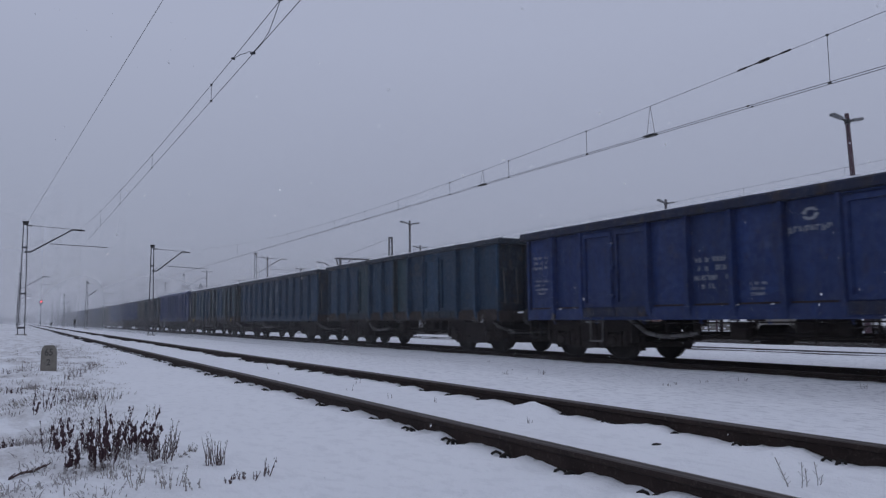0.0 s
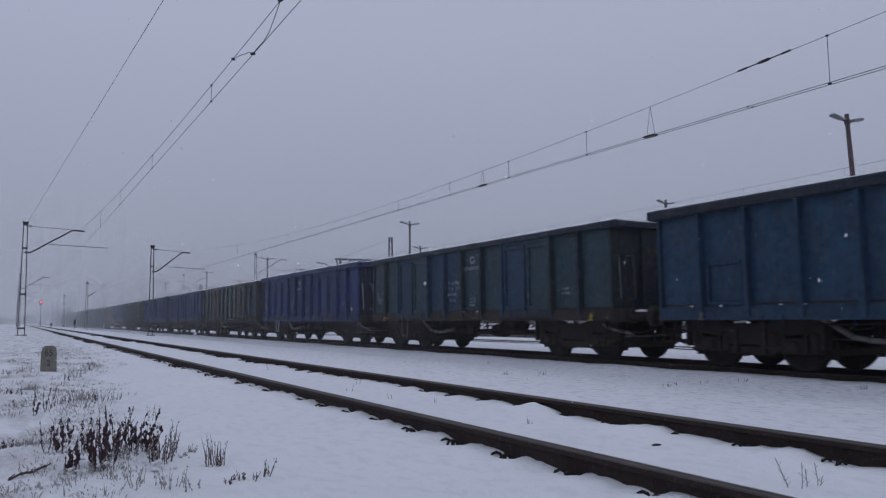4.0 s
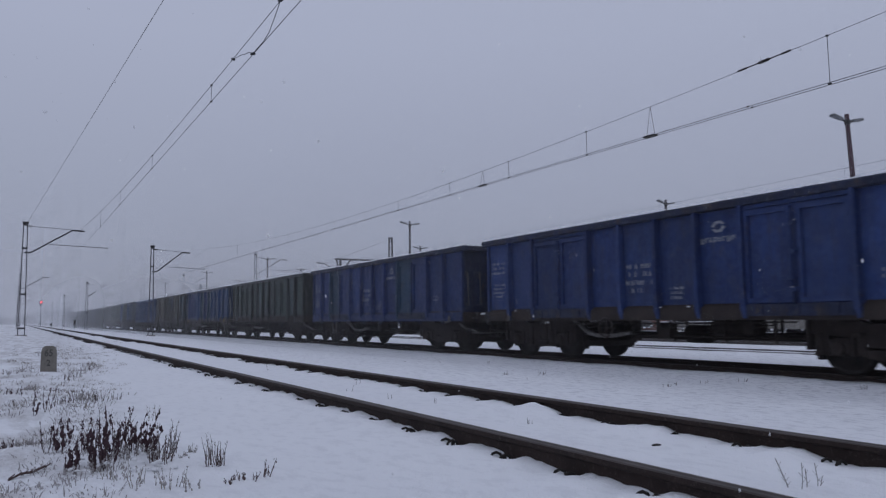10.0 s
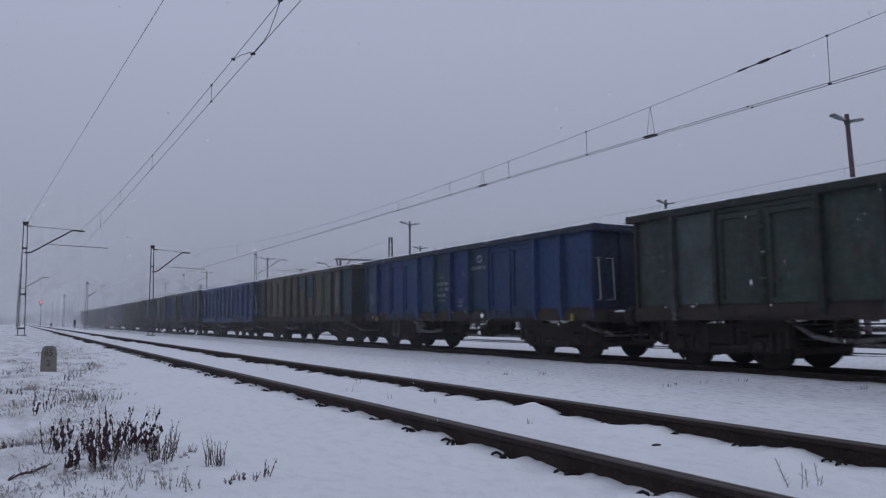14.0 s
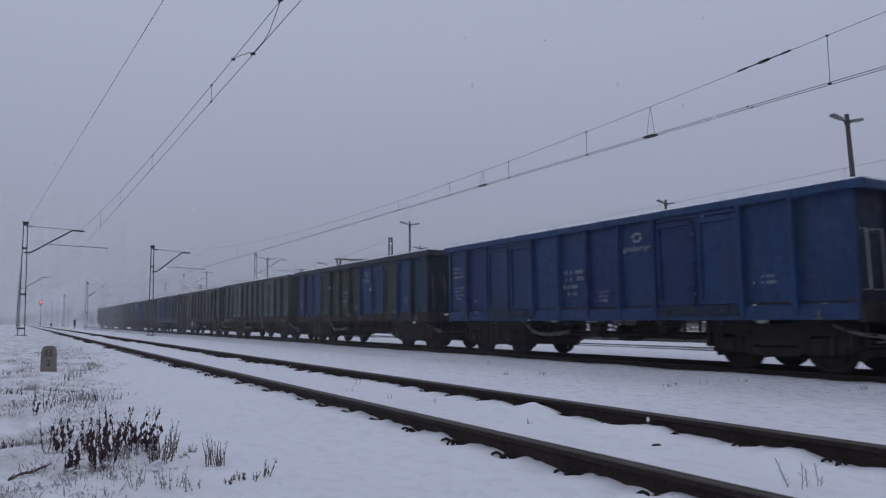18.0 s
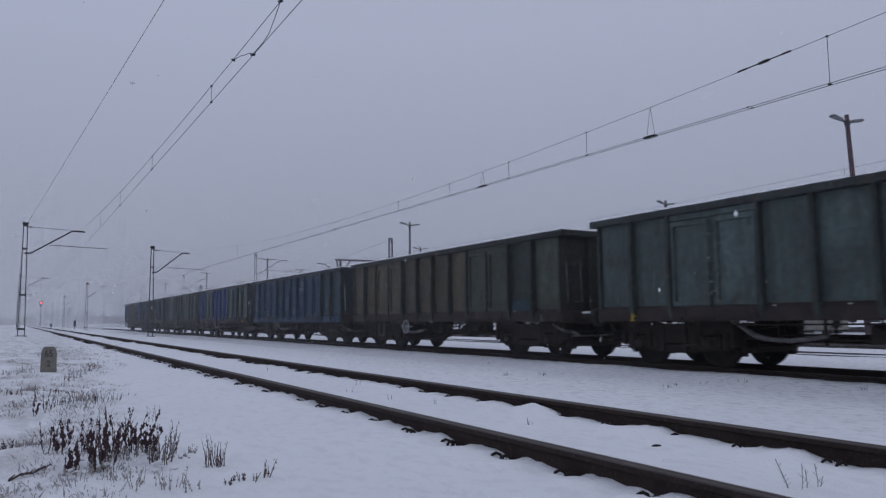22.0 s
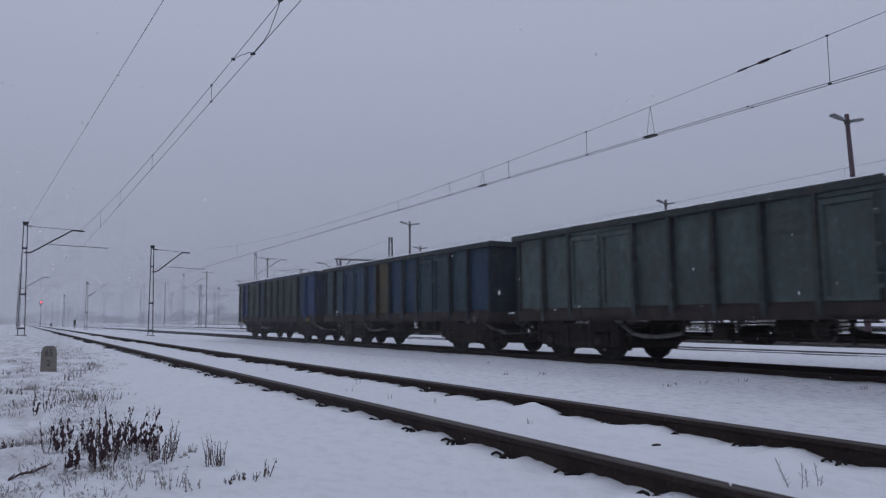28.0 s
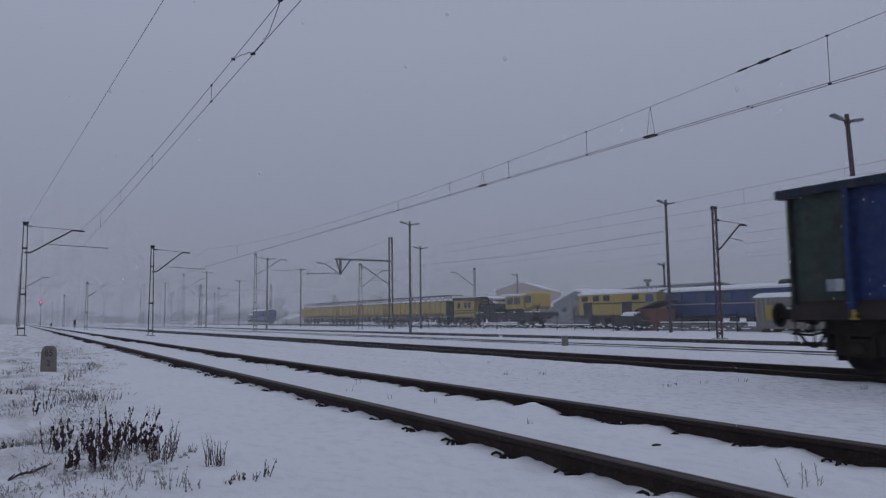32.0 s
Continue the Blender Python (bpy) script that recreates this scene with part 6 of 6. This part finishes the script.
def far_wood(x0, y0, x1, y1, h, n, seed, label):
    """A strip of distant leafless wood: many crossing stems and twig sprays."""
    rr = random.Random(seed)
    verts, faces = [], []
    for k in range(n):
        f = rr.random()
        cx, cy = x0 + (x1 - x0) * f + rr.uniform(-8, 8), y0 + (y1 - y0) * f + rr.uniform(-8, 8)
        hh = h * rr.uniform(0.5, 1.0) * (0.75 + 0.25 * math.sin(f * 23 + seed))
        z0 = -0.6
        for j in range(9):
            a = rr.uniform(0, math.tau)
            px, py, pz = cx, cy, z0 + hh * (0.0 if j == 0 else rr.uniform(0.15, 0.7))
            ln = hh * (1.0 if j == 0 else rr.uniform(0.25, 0.5))
            dx, dy, dz = (rr.uniform(-0.05, 0.05), 0, 1) if j == 0 else (math.cos(a) * 0.5, math.sin(a) * 0.5, rr.uniform(0.5, 1))
            w = 0.10 if j == 0 else 0.20
            b = len(verts)
            verts += [(px - w, py, pz), (px + w, py + w, pz), (px + dx * ln, py + dy * ln, pz + dz * ln), (px + w * 0.3, py - w, pz)]
            faces += [(b, b + 1, b + 2), (b + 1, b + 3, b + 2), (b + 3, b, b + 2)]
    me = bpy.data.meshes.new("far_wood")
    me.from_pydata(verts, [], faces)
    me.materials.append(M["twig"])
    tagged(new("far_wood", me), label, "woods", "", "stuff")


far_wood(-160, 420, 60, 470, 11, 900, 1, "distant strip of leafless wood beyond the snow")
far_wood(60, 420, 150, 330, 10, 700, 2, "distant strip of leafless wood beyond the yard")
far_wood(150, 330, 320, 200, 10, 600, 3, "distant strip of leafless wood beyond the halls")

# ---- winter weeds ----


def weed(x, y, h, stems, seed, mats, spread_r, heads, name="dead_weed", label="", size=0.010, splay=1.0):
    """Dry stalks with short side shoots; narrow ragged spikes of seed clothe their upper half."""
    rr = random.Random(seed)
    g = thing(name, (x, y, ground_z(x, y) - 0.02), label, "plant", "dead weeds in the snow")
    st, hd = bmesh.new(), bmesh.new()
    thin = 0.0040 if mats[0] == "stem" else 0.0026
    for _ in range(stems):
        a, q = rr.uniform(0, math.tau), spread_r * math.sqrt(rr.random())
        base = Vector((math.cos(a) * q, math.sin(a) * q, 0))
        lean = Vector(((rr.gauss(0, 0.15) + math.cos(a) * 0.12) * splay, (rr.gauss(0, 0.15) + math.sin(a) * 0.12) * splay, 1)).normalized()
        hh = h * rr.uniform(0.45, 1.0)
        p = base.copy()
        pts = [p.copy()]
        for k in range(5):
            p = p + (lean + Vector((rr.uniform(-0.17, 0.17), rr.uniform(-0.17, 0.17), 0))) * hh / 5
            pts.append(p.copy())
        for k in range(5):
            rod(st, pts[k], pts[k + 1], thin * (1 - k * 0.15), 4, thin * (0.85 - k * 0.15), 0, False)
        thick, phase = rr.uniform(0.4, 1.0), rr.uniform(0, 6)
        for k in range(heads):
            t = 0.22 + 0.78 * (k + rr.random()) / heads
            if math.sin(t * 19 + phase) < -0.25 + 0.3 * math.sin(phase):
                continue
            j = min(4, int(t * 5))
            c = pts[j].lerp(pts[j + 1], min(1.0, t * 5 - j))
            side = Vector((rr.uniform(-1, 1), rr.uniform(-1, 1), rr.uniform(0.3, 1.4))).normalized()
            e = c + side * rr.uniform(0.002, 0.020) * thick
            w = size * thick * (1.15 - 0.6 * t) * rr.uniform(0.6, 1.3)
            m = Matrix.Translation(e) @ Matrix.Rotation(rr.uniform(-0.6, 0.6), 4, "X") @ Matrix.Rotation(rr.uniform(0, 3), 4, "Z")
            v = [m @ Vector(u) for u in ((w, 0, 0), (-w * 0.6, w, 0), (-w * 0.5, -w, 0.0), (0, 0, w * 2.4), (0.2 * w, 0.1 * w, -w * 1.6))]
            v = [hd.verts.new(u) for u in v]
            for f in ((0, 1, 3), (1, 2, 3), (2, 0, 3), (1, 0, 4), (2, 1, 4), (0, 2, 4)):
                hd.faces.new([v[k2] for k2 in f])
    tagged(part("stalk", st, M[mats[0]], g), kind="stuff")
    if heads:
        tagged(part("seed_spike", hd, M[mats[1]], g, "dark ragged spikes of dry seed"), kind="stuff")
    return g


def dry_grass(spots, mat, label):
    """Many blades in ragged tufts, one object."""
    rr = random.Random(len(spots))
    verts, faces = [], []
    for x, y, h, n in spots:
        z = ground_z(x, y) - 0.01
        for _ in range(n):
            a, q = rr.uniform(0, math.tau), rr.uniform(0, 0.11)
            lean = rr.uniform(0.05, 0.9)
            hh = h * rr.uniform(0.35, 1)
            p = Vector((x + math.cos(a) * q, y + math.sin(a) * q, z))
            m = p + Vector((math.cos(a) * lean, math.sin(a) * lean, 1)) * hh * 0.6
            tip = m + Vector((math.cos(a) * lean * 1.3, math.sin(a) * lean * 1.3, rr.uniform(-0.4, 0.7))) * hh * 0.5
            w = rr.uniform(0.0016, 0.0034)
            b = len(verts)
            for c, k in ((p, 1.0), (m, 0.8), (tip, 0.25)):
                verts += [(c.x - w * k, c.y, c.z), (c.x + w * k, c.y + w * k, c.z), (c.x, c.y - w * k, c.z)]
            for j in (0, 3):
                for u, v in ((0, 1), (1, 2), (2, 0)):
                    faces.append((b + j + u, b + j + v, b + j + 3 + v, b + j + 3 + u))
    me = bpy.data.meshes.new("dry_grass")
    me.from_pydata(verts, [], faces)
    me.materials.append(M[mat])
    tagged(new("dry_grass", me), label, "grass", "", "stuff")


TUFTS = ((10.56, 8.9), (11.05, 8.51), (10.65, 15.8), (9.36, 12.0), (8.9, 8.26), (11.2, 6.5), (9.78, 22.0), (7.4, 10.5))
WEED = "dead reddish-brown weed stalks with dark seed spikes in snow"
for k, (wx, wy, wh, ws, wr) in enumerate(((0.43, 5.40, 0.26, 4, 0.03), (0.44, 4.72, 0.33, 8, 0.05), (0.49, 4.74, 0.35, 9, 0.06), (0.53, 5.00, 0.35, 9, 0.06), (0.60, 4.96, 0.31, 7, 0.05), (0.66, 5.05, 0.34, 7, 0.04),
                                          (0.72, 5.12, 0.31, 6, 0.04), (0.78, 5.06, 0.20, 5, 0.04), (0.20, 5.40, 0.23, 2, 0.02), (0.24, 5.50, 0.25, 2, 0.02), (0.29, 5.40, 0.27, 5, 0.04), (0.33, 4.76, 0.22, 5, 0.04),
                                          (0.29, 4.80, 0.16, 3, 0.02), (0.40, 6.20, 0.18, 3, 0.05), (0.17, 8.00, 0.22, 3, 0.05), (0.28, 8.20, 0.28, 3, 0.04))):
    weed(wx, wy, wh, ws, 40 + k, ("stem", "seed"), wr, 30, "dead_weed", WEED, 0.0115)
    if wy < 5.3:
        weed(wx - 0.01, wy - 0.05, wh * 0.45, ws // 2 + 1, 140 + k, ("frost", "frost"), wr * 1.4, 12, "frosted_weed", "pale dry weed crusted with frost in snow", 0.008)
for k, (wx, wy, wh, ws, wr) in enumerate(((0.75, 4.74, 0.20, 8, 0.05), (0.80, 4.80, 0.23, 8, 0.05), (0.88, 4.98, 0.24, 8, 0.05))):
    weed(wx, wy, wh, ws, 170 + k, ("stem", "frost"), wr, 14, "frosted_weed", "brown dry weed with frosted tips in snow", 0.0075)
bm = bmesh.new()
tube(bm, [(0.00, 4.78, ground_z(0.0, 4.78) + 0.004), (0.06, 4.83, ground_z(0.06, 4.83) + 0.022), (0.12, 4.86, ground_z(0.12, 4.86) + 0.014), (0.18, 4.92, ground_z(0.18, 4.92) + 0.020)], 0.007, 6)
for k in range(7):
    q = k / 6
    rod(bm, (0.18 * q, 4.78 + 0.14 * q, ground_z(0.18 * q, 4.78 + 0.14 * q) + 0.012), (0.18 * q + 0.03, 4.77 + 0.14 * q, ground_z(0.18 * q, 4.78 + 0.14 * q) + 0.035), 0.004, 4)
tagged(new("fallen_branch", mesh_of(bm, "fallen_branch", M["stem"])), "short dark fallen branch half sunk in snow", "branch")
bm = bmesh.new()
rr = random.Random(31)
for k in range(34):
    sx, sy = rr.uniform(0.30, 0.85), rr.uniform(4.5, 4.95)
    m = Matrix.Translation((sx, sy, ground_z(sx, sy) + rr.uniform(0.0, 0.05))) @ Matrix.Rotation(rr.uniform(0, 3), 4, "Z") @ Matrix.Diagonal((rr.uniform(0.8, 2.0), 1, rr.uniform(0.4, 0.8), 1))
    bmesh.ops.create_icosphere(bm, subdivisions=2, radius=rr.uniform(0.008, 0.022), matrix=m)
tagged(new("snow_clumps", mesh_of(bm, "snow_clumps", M["snow"])), "loose snow clumps caught at the foot of the weeds", "snow", "", "stuff")
for k, (wx, wy, wh, ws, wr) in enumerate(((1.07, 4.56, 0.21, 18, 0.055), (0.95, 4.84, 0.06, 8, 0.05), (1.01, 4.02, 0.06, 4, 0.03), (1.09, 4.10, 0.09, 5, 0.04), (1.16, 4.08, 0.10, 6, 0.05), (1.02, 4.98, 0.09, 8, 0.04), (1.25, 4.15, 0.13, 5, 0.03), (1.10, 7.10, 0.17, 6, 0.04),
                                          (0.80, 4.72, 0.175, 8, 0.06), (1.02, 6.5, 0.08, 7, 0.06),
                                          (0.49, 4.2, 0.16, 9, 0.10), (0.60, 4.05, 0.16, 9, 0.10), (0.70, 3.96, 0.17, 9, 0.08), (0.80, 3.85, 0.12, 5, 0.06))):
    weed(wx, wy, wh * (0.8 if k > 8 else 1.0), ws, 60 + k, ("stem", "frost") if k == 0 else ("stem", "stem") if k in (2, 3, 4, 6, 8) else ("straw", "frost"), wr, 9, "frosted_weed", "pale dry weed crusted with frost in snow", 0.0065, 0.6 if k == 0 else 1.0)
# ragged rows of low shrubs across the verge
for k, (wx, wy, wh, ws, wr) in enumerate(((0.67, 12.2, 0.14, 10, 0.12), (0.81, 12.9, 0.17, 14, 0.14), (0.98, 13.7, 0.18, 16, 0.14), (1.18, 14.6, 0.19, 12, 0.15), (1.40, 15.6, 0.24, 9, 0.12),
                                          (0.38, 8.70, 0.12, 8, 0.08), (0.50, 8.77, 0.13, 12, 0.09), (0.60, 8.82, 0.16, 14, 0.08), (0.70, 8.87, 0.17, 14, 0.08), (0.80, 8.92, 0.17, 12, 0.08),
                                          (0.91, 8.98, 0.14, 9, 0.08), (1.03, 9.04, 0.11, 6, 0.06), (-0.03, 14.3, 0.13, 14, 0.15), (0.15, 14.8, 0.14, 12, 0.15), (0.20, 15.4, 0.14, 10, 0.15),
                                          (-0.04, 5.75, 0.06, 12, 0.06), (0.04, 5.82, 0.06, 12, 0.05), (0.12, 5.92, 0.06, 9, 0.05), (0.0, 10.1, 0.08, 14, 0.12), (0.13, 10.4, 0.08, 12, 0.12), (0.26, 10.8, 0.08, 12, 0.12))):
    weed(wx, wy, wh, ws, 240 + k, ("stem" if k % 2 or k > 14 else "straw", "seed" if k % 3 == 0 else "frost"), wr, 7, "frosted_weed", "low dry shrub dusted with frost in snow", 0.008)
rr = random.Random(77)
grass = {"straw": [], "frost": [], "stem": []}
for k in range(1050):
    ty = rr.uniform(3.4, 9) if k % 2 else rr.uniform(6, 36)
    tx = ty * 0.115 + 0.02 + rr.uniform(-1.0, 0.06) * (0.30 + ty * 0.09)
    if noise.noise((tx * 1.8, ty * 0.8, 4.4)) > -0.10:
        grass[("straw", "frost")[k % 2]].append((tx, ty, rr.uniform(0.02, 0.085), rr.randrange(3, 9)))
for k in range(900):
    ty = rr.uniform(8, 30)
    tx = ty * 0.10 + rr.uniform(-1.0, 0.0) * (0.30 + ty * 0.09)
    if noise.noise((tx * 1.4, ty * 2.2, 7.7)) > 0.05:
        grass[("straw", "stem")[k % 2]].append((tx, ty, rr.uniform(0.03, 0.10), rr.randrange(4, 11)))
for key, spots in grass.items():
    dry_grass(spots, key, "dry winter grass poking through thin snow on the verge")
for k, (wx, wy, wh, n) in enumerate(((8.69, 11.1, 0.14, 3), (3.72, 4.95, 0.09, 3), (3.85, 12.65, 0.16, 2), (6.9, 9.2, 0.07, 2), (9.6, 8.7, 0.09, 3))):
    weed(wx, wy, wh, n, 80 + k, ("stem", "seed"), 0.02, 0, "bare_twig", "single bare twigs standing out of the snow")
for a, b in (((3.445, 2.406), (-0.065, 0.024, 0.15)), ((3.452, 2.410), (-0.030, 0.016, 0.07)), ((3.497, 2.371), (0.006, -0.004, 0.13)), ((3.553, 2.380), (-0.010, -0.004, 0.095)),
             ((3.637, 2.372), (-0.012, 0.004, 0.120)), ((3.650, 2.376), (0.020, -0.010, 0.05))):
    bm = bmesh.new()
    z = ground_z(*a)
    p, d = Vector((*a, z - 0.02)), Vector(b)
    d.z += 0.02
    tube(bm, [p, p + d * 0.35 + Vector((0.008, 0, 0)), p + d * 0.7 + Vector((0.004, 0, 0)), p + d], 0.0024, 5)
    for f, sx in ((0.30, 0.020), (0.55, -0.016), (0.75, 0.011)):
        rod(bm, p + d * f, p + d * f + Vector((sx, -sx * 0.5, 0.022)), 0.0015, 4, 0.0008)
    tagged(new("bare_twig", mesh_of(bm, "bare_twig", M["frost"])), "single frosted twig standing out of the snow", "plant", "dead weeds in the snow")
for k, (wx, wy) in enumerate(((3.57, 8.37), (3.95, 9.0), (3.62, 7.3), (3.74, 6.6))):
    weed(wx, wy, 0.10, 2, 210 + k, ("stem", "seed"), 0.05, 0, "bare_twig", "single bare twigs standing out of the snow")
for k, (wx, wy) in enumerate(TUFTS):
    weed(wx, wy, 0.10, 5, 190 + k, ("stem", "seed"), 0.09, 3, "bare_twig", "small dry twigs just clear of the snow", 0.006)
bm = bmesh.new()
bmesh.ops.create_icosphere(bm, subdivisions=2, radius=0.031, matrix=Matrix.Diagonal((1.4, 0.8, 0.4, 1)))
for v in bm.verts:
    v.co *= 1 + 0.35 * noise.noise(v.co * 45)
ob = new("stone_lump", mesh_of(bm, "stone_lump", M["clip"]))
ob.matrix_basis = Matrix.Translation((3.81, 3.64, ground_z(3.81, 3.64) - 0.001))
tagged(ob, "dark stone lying on the snow between the rails", "stone")
bm = bmesh.new()
for k in range(26):
    dx, dy = rr.uniform(8.2, 10.8), rr.uniform(4, 26)
    bmesh.ops.create_icosphere(bm, subdivisions=1, radius=rr.uniform(0.005, 0.014), matrix=Matrix.Translation((dx, dy, ground_z(dx, dy) + 0.002)) @ Matrix.Diagonal((1.4, 1, 0.5, 1)))
tagged(new("coal_crumbs", mesh_of(bm, "coal_crumbs", M["clip"])), "scattered dark crumbs on the snow beside the train", "debris", "", "stuff")

# ---- mist: fixed flat sheets, distance haze put into their opacity, denser far off ----


def mist_material(name, near, far, low, high, axis, top=18.0):
    """A veil that scatters light both ways; its density grows along an axis from near to far."""
    m, n, l, b = material(name)
    n.remove(b)
    geo = n.new("ShaderNodeNewGeometry")
    sep = n.new("ShaderNodeSeparateXYZ")
    l.new(geo.outputs["Position"], sep.inputs[0])
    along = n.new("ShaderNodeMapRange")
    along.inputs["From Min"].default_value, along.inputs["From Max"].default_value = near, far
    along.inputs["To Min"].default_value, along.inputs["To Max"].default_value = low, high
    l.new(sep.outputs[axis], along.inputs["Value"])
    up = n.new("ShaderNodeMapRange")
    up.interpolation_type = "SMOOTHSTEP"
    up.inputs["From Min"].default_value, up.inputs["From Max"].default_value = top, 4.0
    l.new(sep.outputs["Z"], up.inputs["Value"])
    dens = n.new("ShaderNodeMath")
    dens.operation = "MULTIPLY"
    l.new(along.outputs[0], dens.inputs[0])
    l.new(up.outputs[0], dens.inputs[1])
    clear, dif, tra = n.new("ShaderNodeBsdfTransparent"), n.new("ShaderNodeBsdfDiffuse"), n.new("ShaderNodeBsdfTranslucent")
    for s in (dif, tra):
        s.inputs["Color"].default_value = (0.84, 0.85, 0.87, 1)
    body, veil = n.new("ShaderNodeMixShader"), n.new("ShaderNodeMixShader")
    l.new(dif.outputs[0], body.inputs[1])
    l.new(tra.outputs[0], body.inputs[2])
    l.new(dens.outputs[0], veil.inputs[0])
    l.new(clear.outputs[0], veil.inputs[1])
    l.new(body.outputs[0], veil.inputs[2])
    l.new(veil.outputs[0], n["Material Output"].inputs["Surface"])
    return m


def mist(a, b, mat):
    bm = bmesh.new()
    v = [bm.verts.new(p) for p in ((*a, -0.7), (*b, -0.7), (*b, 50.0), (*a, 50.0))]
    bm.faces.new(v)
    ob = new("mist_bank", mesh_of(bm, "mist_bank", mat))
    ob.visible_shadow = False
    tagged(ob, "flat pale sheet with the yard's distance haze graded into it", "mist", "mist banks", "stuff")


# the first sheet's low near density also lifts the blacks under close wagons
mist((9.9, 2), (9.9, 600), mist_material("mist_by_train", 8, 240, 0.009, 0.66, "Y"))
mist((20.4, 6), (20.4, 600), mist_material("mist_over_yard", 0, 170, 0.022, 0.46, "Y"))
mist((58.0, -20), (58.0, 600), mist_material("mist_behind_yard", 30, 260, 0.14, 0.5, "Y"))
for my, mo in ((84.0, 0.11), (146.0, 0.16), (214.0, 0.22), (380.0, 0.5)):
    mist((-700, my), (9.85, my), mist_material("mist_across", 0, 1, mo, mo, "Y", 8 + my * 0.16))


# ---- falling snow ----
def snowfall(seed, n):
    """Loose flakes through a tall column of air; the whole swarm sinks and drifts."""
    rr = random.Random(seed)
    verts, faces = [], []
    for _ in range(n):
        d = rr.uniform(2.5, 15)
        a = radians(rr.uniform(-4, 66))
        c = Vector((d * math.sin(a), d * math.cos(a), rr.uniform(0, 44)))
        r = rr.uniform(0.003, 0.0085)
        b = len(verts)
        for u in ((1, 0, 0), (-1, 0, 0), (0, 1, 0), (0, -1, 0), (0, 0, 0.8), (0, 0, -0.8)):
            verts.append(tuple(c + Vector(u) * r * rr.uniform(0.7, 1.3)))
        faces += [tuple(b + k for k in f) for f in ((0, 2, 4), (2, 1, 4), (1, 3, 4), (3, 0, 4), (2, 0, 5), (1, 2, 5), (3, 1, 5), (0, 3, 5))]
    me = bpy.data.meshes.new("falling_snow")
    me.from_pydata(verts, [], faces)
    me.materials.append(M["flake"])
    return tagged(new("falling_snow", me), "loose snowflakes drifting down through the air", "snow", "", "stuff")


FLAKES = [snowfall(900 + k, 2300) for k in range(2)]


# ---- motion ----
def motions():
    for k, f in enumerate(FLAKES):
        walk(f, [(0, pose(0, 0, 0)), (16, pose(-0.6 - 0.5 * k, -0.4, -16 - 2 * k)), (32, pose(-1.0 - 0.9 * k, -0.9, -32 - 4 * k))])
    for k, w in enumerate(TRAIN):
        walk(w, [(t, pose(TRAIN_X, run_of(k, t), HEAD_T)) for t in (0, 2, 4, 6, 8, 10, 12, 14, 16, 18, 20, 22, 24, 26, 28, 30, 32)])
    # one turn of the wheels serves all wheelsets of a side, for the train is rigid
    rows = []
    for j in range(481):
        t = j / 15.0
        rows.append((t, Matrix.Rotation((run_of(0, 0) - run_of(0, t)) / 0.46, 4, "X")))
    first = {}
    for ws, side in WHEELSETS:
        if side not in first:
            walk(ws, rows if side == 0 else [(t, m.inverted()) for t, m in rows])
            first[side] = ws
        else:
            ws.rotation_mode = "QUATERNION"
            keys = ws.animation_data_create()
            keys.action = first[side].animation_data.action
            keys.action_slot = first[side].animation_data.action_slot


motions()
